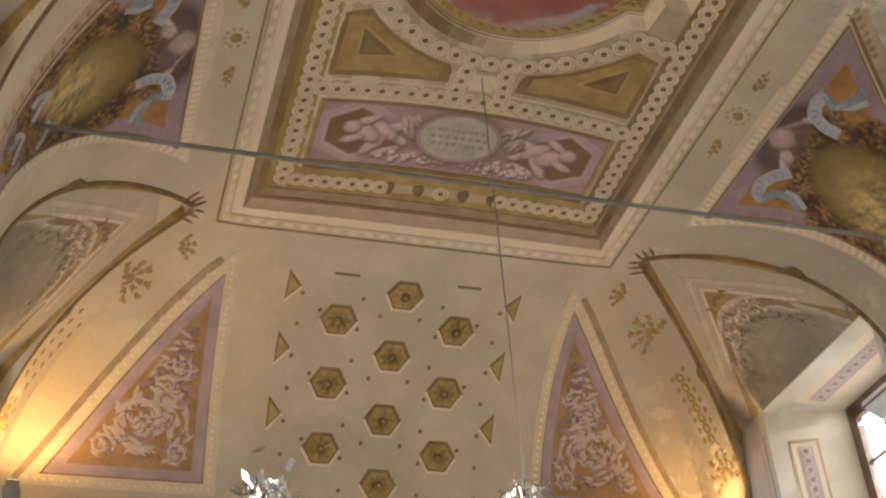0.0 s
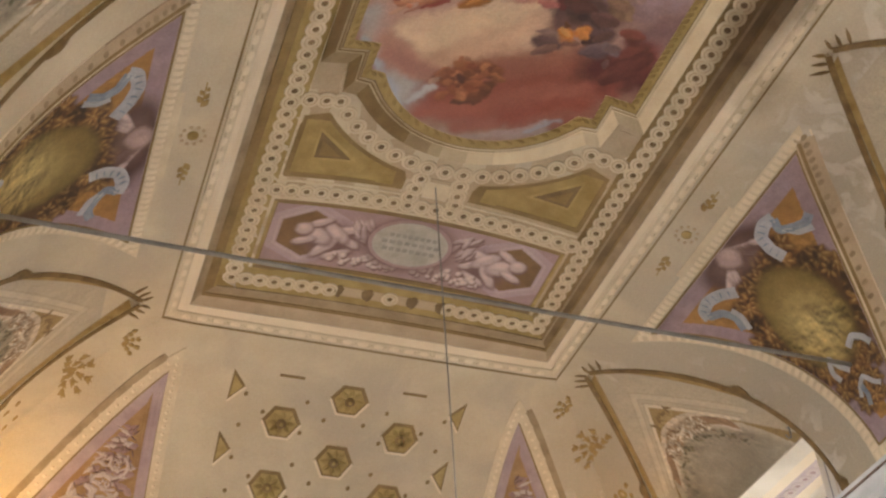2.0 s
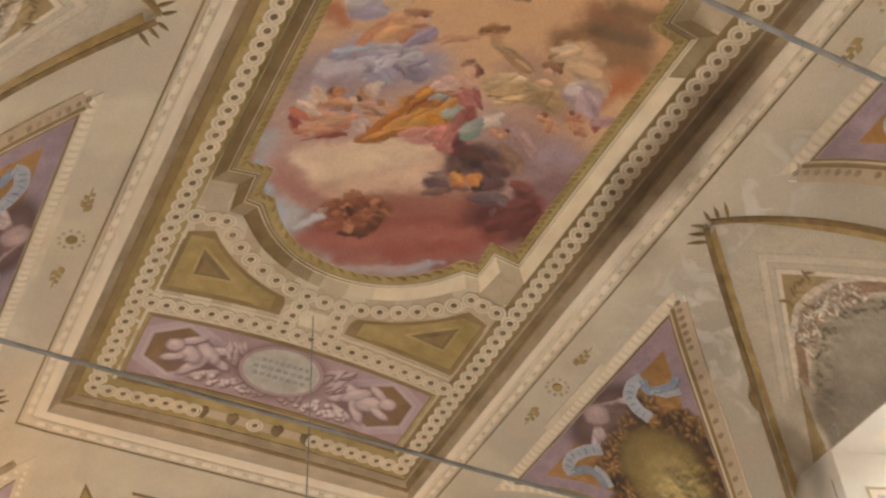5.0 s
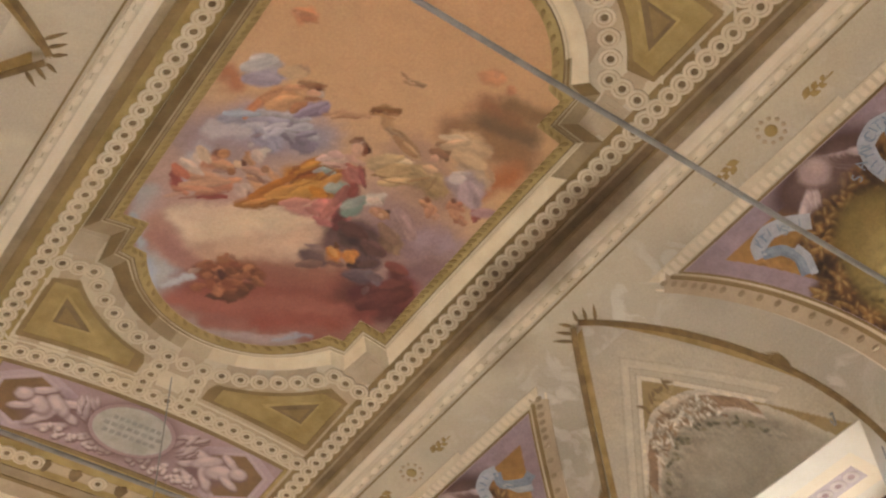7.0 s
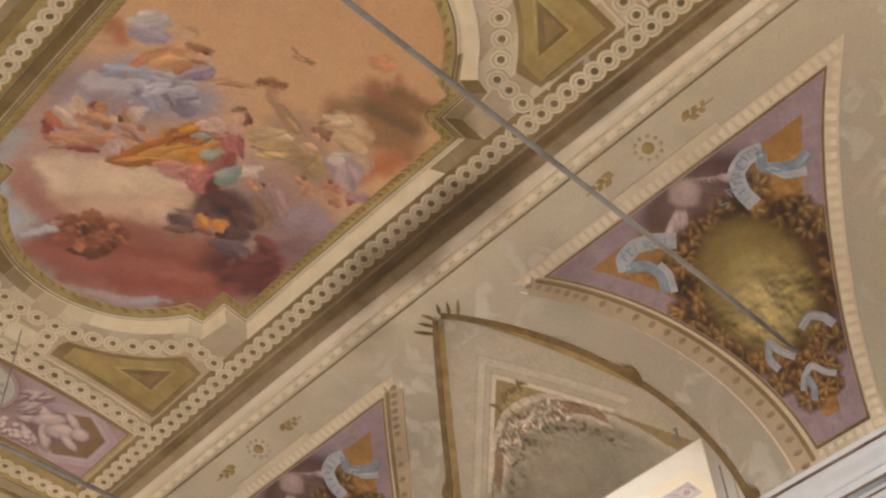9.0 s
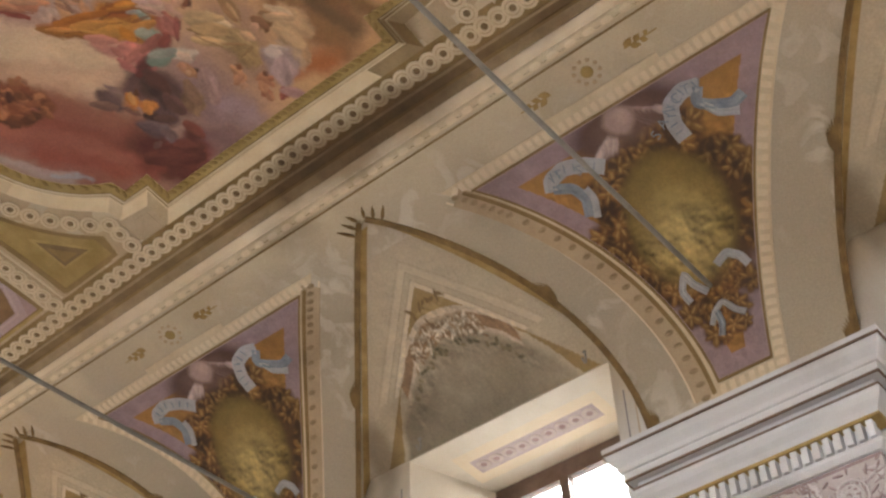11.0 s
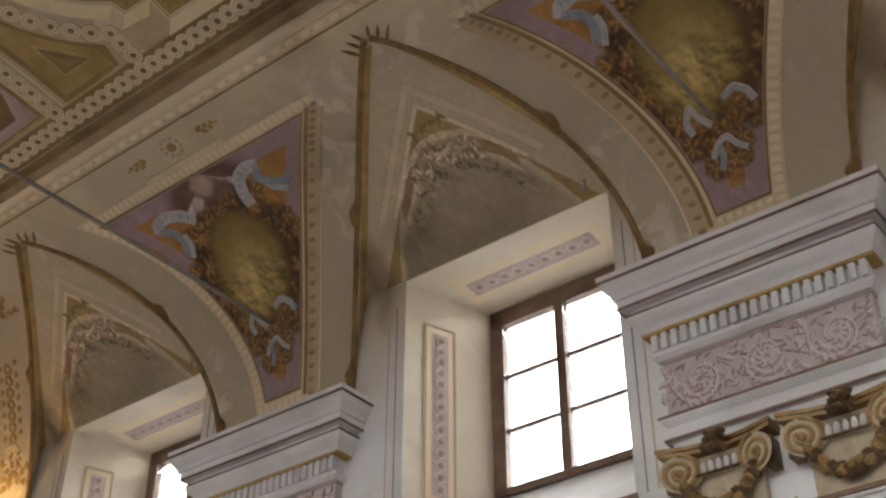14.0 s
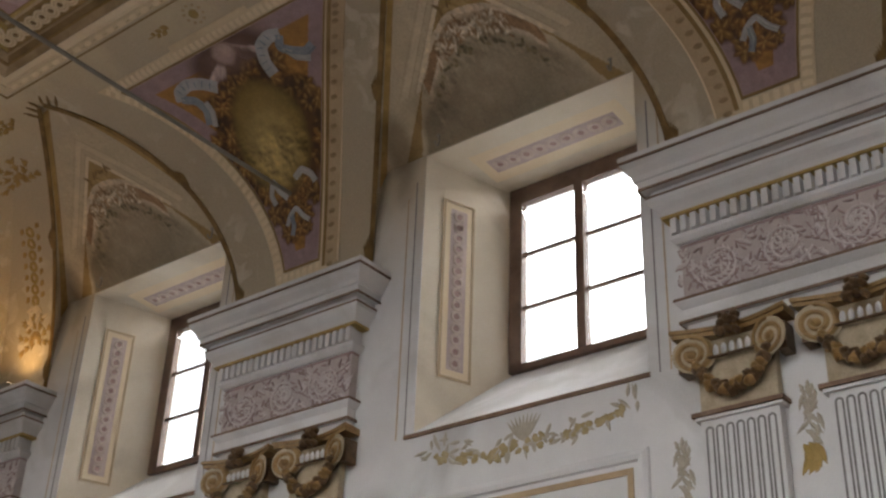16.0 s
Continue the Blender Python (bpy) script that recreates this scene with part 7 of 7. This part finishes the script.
    u_profile(Soup(), [(0.10, Z - 1.275), (0.16, Z - 1.28), (0.16, Z - 1.31), (0.13, Z - 1.345), (0.11, Z - 1.36), (0.11, Z - 1.46), (0.135, Z - 1.465), (0.135, Z - 1.485), (0.09, Z - 1.49), (0.09, Z - 1.55), (-0.05, Z - 1.552)]).make("architrave", WHITE, th)
    for z, d in ((Z - 1.288, 0.162), (Z - 1.475, 0.137)):
        u_profile(Soup(), [(d - 0.01, z + 0.011), (d + 0.004, z + 0.011), (d + 0.004, z - 0.011), (d - 0.01, z - 0.011)]).make("brown_edge", BROWN_EDGE, th)
    return th

def pilaster():
    th = empty("pilaster", "white fluted pilaster with gilded volute capital and garland", "pilaster", "paired pilasters")
    hw, d = 0.31, 0.09
    f = W(d)
    Soup().box(HALF_W - d, HALF_W + 0.02, -hw, hw, 1.3, 5.17).make("shaft", WHITE, th)
    for k in range(7):
        a = -0.246 + 0.082 * k
        path = [(a - 0.026, 1.45)] + [(a - 0.026 * math.cos(g), 5.085 + 0.026 * math.sin(g)) for g in (math.pi * i / 6 for i in range(7))] + [(a + 0.026, 1.45)]
        sweep(s := Soup(), f, path, flat_band(0.015, 0.004))
        s.make("flute", GREY_LINE, th)
    s = Soup()
    s.box(HALF_W - d - 0.05, HALF_W + 0.02, -hw - 0.055, hw + 0.055, 5.19, 5.225)
    s.make("necking", BROWN_EDGE, th)
    Soup().box(HALF_W - d - 0.03, HALF_W + 0.02, -hw - 0.035, hw + 0.035, 5.165, 5.19).make("astragal", WHITE, th)
    s = Soup().box(HALF_W - d + 0.01, HALF_W + 0.02, -hw, hw, 5.225, 5.80)
    cap = s.make("capital", VOLUTE, th, "worn gilded volute capital")
    # abacus with hollow front
    s = Soup()
    n = 12
    front = [(-0.46 + 0.92 * i / n, 0.20 - 0.11 * math.cos(math.pi * (i / n - 0.5))) for i in range(n + 1)]
    for z0, z1, g in ((5.835, 5.868, 0.0), (5.868, 5.90, 0.022)):
        vs = [(HALF_W - dd - g, a * (1 + g), z) for z in (z0, z1) for a, dd in front] + [(HALF_W + 0.01, a, z) for z in (z0, z1) for a, dd in front]
        m = n + 1
        fs = []
        for i in range(n):
            fs += [(i, i + 1, m + i + 1, m + i), (i, 2 * m + i, 2 * m + i + 1, i + 1), (m + i, m + i + 1, 3 * m + i + 1, 3 * m + i)]
        fs += [(0, m, 3 * m, 2 * m), (n, 2 * m + n, 3 * m + n, m + n)]
        s.add(vs, fs)
    s.make("abacus", GILT, cap)
    for sg in (1, -1):
        def vf(a, b, lift=0.0):
            # the volutes turn outwards a little
            return Vector((HALF_W - d - 0.055 - lift * 0.9 - sg * (a - sg * 0.30) * 0.28, a + sg * lift * 0.3, b))
        fill(s := Soup(), vf, oval(sg * 0.30, 5.68, 0.155, 0.15, 0, 24), (sg * 0.30, 5.68), 0.02, 3, 0.01)
        vol = s.make("volute", VOLUTE, cap, "cream and gilt spiral volute")
        s = Soup()
        sweep(s, vf, coil(sg * 0.30, 5.68, 0.150, math.pi / 2, 1.9, sg, 40, 0.2), round_band(0.042, 0.055))
        s.make("volute_scroll", GILT, vol)
        fill(s := Soup(), vf, oval(sg * 0.30, 5.68, 0.035, 0.035, 0, 14), (sg * 0.30, 5.68), 0.04, 3, 0.035)
        s.make("volute_eye", GILT, vol)
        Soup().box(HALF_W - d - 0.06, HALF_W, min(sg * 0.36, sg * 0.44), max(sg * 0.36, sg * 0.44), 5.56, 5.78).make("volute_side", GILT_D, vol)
    r = random.Random(41)
    f2 = W(d + 0.04)
    for k in range(5):
        a = -0.13 + 0.065 * k
        fill(s := Soup(), f2, oval(a, 5.69, 0.024, 0.05, 0, 12), (a, 5.69), 0.0, 3, 0.03)
        s.make("egg", WHITE, cap)
    sweep(s := Soup(), f2, [(-0.2, 5.635), (0.2, 5.635)], round_band(0.022, 0.03))
    s.make("astragal_bead", GILT_D, cap)
    s = Soup()
    for k in range(16):
        a, b = r.uniform(-0.085, 0.085), 5.76 + r.uniform(0, 0.17)
        fill(s, W(d + 0.10), oval(a, b, 0.034, 0.03, r.uniform(0, 3), 10, 0.15, k, 5), (a, b), r.uniform(0, 0.04), 3, 0.04)
    s.make("flower_tuft", GILT_D, cap)
    s1, s2 = Soup(), Soup()
    for k in range(58):
        u = r.random()
        a = -0.30 + 0.60 * u
        b = 5.60 - 0.245 * (1 - (2 * u - 1) ** 2) ** 0.8 + r.uniform(-0.035, 0.035)
        fill(s1 if k % 3 else s2, W(d + 0.05), oval(a, b, 0.038, 0.034, r.uniform(0, 3), 10, 0.2, k, 5), (a, b), r.uniform(0.0, 0.05), 3, 0.045)
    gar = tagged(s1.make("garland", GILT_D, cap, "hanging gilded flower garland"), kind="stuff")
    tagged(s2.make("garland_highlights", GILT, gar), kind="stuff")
    Soup().box(HALF_W - d - 0.05, HALF_W + 0.02, -hw - 0.05, hw + 0.05, 1.05, 1.3).make("base", WHITE, th)
    Soup().box(HALF_W - d - 0.08, HALF_W + 0.02, -hw - 0.08, hw + 0.08, 0.0, 1.05).make("pedestal", WHITE, th)
    return th
ent, pil = entablature(), pilaster()
for sx in (1, -1):
    for k in (-1.5, -0.5, 0.5, 1.5):
        rot = 0 if sx > 0 else 180
        if not (k == -0.5):
            copy_thing(ent, pose(0 if sx > 0 else -0.40, k * PITCH, 0, 0, 0, rot))
        for e in (-0.495, 0.495):
            if abs(k * PITCH + e) < HALF_L - 0.3 and not (sx > 0 and k == -0.5 and e < 0):
                copy_thing(pil, pose(0, k * PITCH + e, 0, 0, 0, rot))
ent.matrix_basis = pose(0, -0.5 * PITCH, 0)
pil.matrix_basis = pose(0, -0.5 * PITCH - 0.495, 0)

# ---------------------------------------------------------------- painted ornaments of the side walls
def bay_panel():
    th = empty("wall_panel", "painted wall panel under a window with golden flower swag", "wall panel", "panels under the windows")
    f, c = W(0.0), WIN_OFF
    sweep(s := Soup(), f, [(c - 1.22, SILL - 0.03), (c + 1.30, SILL - 0.03)], flat_band(0.035, 0.02))
    s.make("sill_line", BROWN_EDGE, th)
    for w, z1, mt in ((1.30, 8.66, GREY_LINE), (1.40, 8.50, SAND)):
        for sg in (1, -1):
            sweep(s := Soup(), f, [(c + sg * w, SILL - 0.03), (c + sg * w, z1 - 0.35 if sg < 0 else z1 - 0.25)], flat_band(0.012, 0.004))
            s.make("upright_line", mt, th)
    sweep(s := Soup(), f, dense([(c - 1.12, 2.2), (c - 1.12, 5.06), (c + 1.12, 5.06), (c + 1.12, 2.2)], 0.4), [(-0.05, 0), (-0.04, 0.025), (0.0, 0.035), (0.04, 0.02), (0.05, 0)], True)
    s.make("panel_moulding", WHITE, th)
    sweep(s := Soup(), f, dense([(c - 1.00, 2.3), (c - 1.00, 4.94), (c + 1.00, 4.94), (c + 1.00, 2.3)], 0.4), flat_band(0.05, 0.014), True)
    s.make("gold_border", SAND, th)
    r = random.Random(51)
    gold, pale = Soup(), Soup()
    for k in range(60):
        u = r.uniform(-1, 1)
        a = c + 0.95 * u
        b = 5.30 + 0.16 * u * u + r.uniform(-0.04, 0.05) + (0.06 if abs(u) < 0.25 else 0)
        fill(gold, f, oval(a, b, r.uniform(0.02, 0.045), r.uniform(0.02, 0.04), r.uniform(0, 3), 10, 0.25, k, 5), (a, b), 0.005, 2, 0.008)
    for k in range(60):
        u = r.uniform(-1, 1)
        a = c + 1.12 * u
        b = 5.36 + 0.20 * u * u + r.uniform(-0.09, 0.12)
        leaf(pale, f, a, b, r.uniform(0, 6.28), r.uniform(0.09, 0.16), 0.035, 0.004, 0.008)
    for k in range(9):
        leaf(pale, f, c + 0.02 * (k - 4), 5.48, math.pi / 2 + 0.16 * (k - 4) * -1, 0.24, 0.03, 0.006, 0.008)
    tagged(gold.make("golden_swag", SWAG_GOLD, th), kind="stuff")
    tagged(pale.make("pale_tendril", SWAG_PALE, th), kind="stuff")
    return th
SWAG_GOLD = plaster("swag_gold_paint", (0.36, 0.28, 0.13), (0.50, 0.41, 0.24), scale=9)
SWAG_PALE = plaster("pale_tendril_paint", (0.42, 0.38, 0.30), (0.56, 0.52, 0.44), scale=7)
def leaf_drop():
    th = empty("leaf_drop", "small painted pendant of pale and golden leaves", "wall ornament", "leaf pendants on the side walls")
    f = W(0.0)
    r = random.Random(61)
    s = Soup()
    for k in range(26):
        b = 5.30 - 0.42 * k / 26
        leaf(s, f, r.uniform(-0.07, 0.07), b, -math.pi / 2 + r.uniform(-0.9, 0.9), 0.13, 0.04, 0.006, 0.012, True)
    tagged(s.make("pale_leaf_tuft", SWAG_PALE, th), kind="stuff")
    s = Soup()
    for k in range(9):
        leaf(s, f, 0.05 * math.sin(k * 2.0), 4.83 - 0.012 * k, -math.pi / 2 + 0.35 * (k - 4) / 2, 0.18, 0.06, 0.008, 0.014)
    s.make("golden_tip", GOLDEN, th)
    return th
bay, drop = bay_panel(), leaf_drop()
for sx, k in ((1, -1), (1, 1), (-1, 0), (-1, 1), (-1, -1)):
    copy_thing(bay, pose(0, k * PITCH, 0, 0, 0, 0 if sx > 0 else 180))
spots = [(sx, k * PITCH + e) for sx in (1, -1) for k in (-0.5, 0.5) for e in (-1.02, 0.0, 1.02)]
for sx, yy in spots[1:]:
    copy_thing(drop, pose(0, yy, 0 if abs(abs(yy) - 2.635) < 0.1 else -0.22, 0, 0, 0 if sx > 0 else 180))
drop.matrix_basis = pose(0, spots[0][1], -0.22)

# ---------------------------------------------------------------- tie rods, wire, chandelier, lamps
def tube(soup, pts, r, n=8):
    vs = []
    for i, p in enumerate(pts):
        p = Vector(p)
        d = (Vector(pts[min(i + 1, len(pts) - 1)]) - Vector(pts[max(i - 1, 0)])).normalized()
        u = d.orthogonal().normalized()
        v = d.cross(u)
        rr = r[i] if isinstance(r, (list, tuple)) else r
        vs += [p + rr * (u * math.cos(2 * math.pi * k / n) + v * math.sin(2 * math.pi * k / n)) for k in range(n)]
    fs = [(i * n + k, i * n + (k + 1) % n, (i + 1) * n + (k + 1) % n, (i + 1) * n + k) for i in range(len(pts) - 1) for k in range(n)]
    fs += [tuple(range(n))[::-1], tuple(range((len(pts) - 1) * n, len(pts) * n))]
    return soup.add(vs, fs)
for yy in (2.655, -2.61):
    rod = tagged(tube(Soup(), [(-4.30 + 8.6 * i / 20, yy, 8.68 - 0.012 * math.sin(math.pi * i / 20)) for i in range(21)], 0.022, 10).make("tie_rod", IRON), "grey painted iron tie rod across the vault", "tie rod", "tie rods")
def lathe(soup, x, y, rows, n=14):
    vs = [(x + r * math.cos(2 * math.pi * k / n), y + r * math.sin(2 * math.pi * k / n), z) for r, z in rows for k in range(n)]
    fs = [(i * n + k, i * n + (k + 1) % n, (i + 1) * n + (k + 1) % n, (i + 1) * n + k) for i in range(len(rows) - 1) for k in range(n)]
    return soup.add(vs, fs)
def silver_bouquet(parent, x, y, z, seed, spread):
    """Curled metal leaves and drops round a stem."""
    r = random.Random(seed)
    for k in range(7):
        g = 2 * math.pi * k / 7 + 0.3
        s = Soup()
        pts = [(x + math.cos(g) * spread * u, y + math.sin(g) * spread * u, z - 0.30 + 0.34 * math.sin(u * 2.6)) for u in (i / 8 for i in range(9))]
        tube(s, pts, [0.012 - 0.0008 * i for i in range(9)], 6)
        for j in range(5):
            p = Vector(pts[3 + j])
            q = Vector((r.uniform(-1, 1), r.uniform(-1, 1), r.uniform(-0.3, 1))).normalized()
            o = q.orthogonal().normalized()
            L = r.uniform(0.05, 0.10)
            s.add([p, p + q * L * 0.5 + o * L * 0.3, p + q * L, p + q * L * 0.5 - o * L * 0.3], [(0, 1, 2, 3)])
        s.make("curled_arm", SILVER, parent)
    s = Soup()
    for k in range(60):
        p = Vector((x, y, z - 0.05)) + Vector((r.gauss(0, 0.06), r.gauss(0, 0.06), r.gauss(0, 0.07)))
        q = Vector((r.uniform(-1, 1), r.uniform(-1, 1), r.uniform(-0.5, 1))).normalized()
        o = q.orthogonal().normalized()
        L = r.uniform(0.05, 0.10)
        s.add([p, p + q * L * 0.5 + o * L * 0.35, p + q * L, p + q * L * 0.5 - o * L * 0.35], [(0, 1, 2, 3)])
    tagged(s.make("leaf_tuft", SILVER, parent), kind="stuff")
CH = (-0.03, 3.06)
chand = empty("chandelier", "silver leaf chandelier hanging on a long thin wire", "chandelier")
tube(Soup(), [(CH[0], CH[1], 10.42), (CH[0], CH[1], 5.80)], 0.006, 6).make("hanging_wire", IRON, chand)
lathe(Soup(), *CH, [(0.0, 5.84), (0.03, 5.80), (0.02, 5.6), (0.05, 5.5), (0.09, 5.35), (0.04, 5.2), (0.03, 4.9), (0.14, 4.75), (0.18, 4.6), (0.06, 4.45), (0.0, 4.4)]).make("stem", SILVER, chand)
silver_bouquet(chand, CH[0], CH[1], 5.82, 71, 0.26)
CD = (-2.77, -0.82)
cand = empty("processional_stand", "tall silver processional stand topped by metal leaves", "processional stand")
lathe(Soup(), *CD, [(0.0, 0.0), (0.28, 0.0), (0.28, 0.05), (0.12, 0.14), (0.05, 0.3), (0.03, 0.5), (0.026, 2.0), (0.022, 3.6), (0.05, 3.72), (0.02, 3.80), (0.0, 3.86)]).make("pole", SILVER, cand)
silver_bouquet(cand, CD[0], CD[1], 3.89, 72, 0.13)

def floodlight():
    th = empty("cornice_floodlight", "small dark floodlight with warm lamp on the cornice", "floodlight", "cornice floodlights")
    Soup().box(4.09, 4.27, 7.17, 7.43, Z_SPRING, Z_SPRING + 0.03).make("foot", IRON, th)
    s = Soup()
    s.box(4.11, 4.25, 7.20, 7.40, Z_SPRING + 0.03, Z_SPRING + 0.12)
    s.make("housing", IRON, th)
    Soup().box(4.12, 4.24, 7.21, 7.39, Z_SPRING + 0.121, Z_SPRING + 0.126).make("lamp_glass", BULB, th)
    return th
fl = floodlight()
copy_thing(fl, pose(0, 0, 0, 0, 0, 180))
for sy in (1, -1):
    copy_thing(fl, pose(-8.36, 0, 0) if sy > 0 else pose(8.36, 0, 0, 0, 0, 180))

def wall_hook():
    th = empty("iron_hook", "small dark iron hook in the plaster by a window", "hook", "hooks by the windows")
    Soup().box(-0.02, 0.02, -0.02, 0.02, -0.008, 0.008).make("plate", IRON, th)
    tube(Soup(), [(0, 0, 0), (0, 0, -0.07), (-0.005, 0, -0.12), (-0.03, 0, -0.14), (-0.055, 0, -0.125), (-0.06, 0, -0.10)], 0.010, 6).make("shank", IRON, th)
    return th
hook = wall_hook()
for k in (0, 1):
    for off, dy in ((4.40, 0.80), (4.38, -1.20)):
        p = in_lun(off, dy)
        m = pose(p.x, p.y + k * PITCH, p.z)
        if k == 0 and dy > 0:
            hook.matrix_basis = m
        else:
            copy_thing(hook, m)
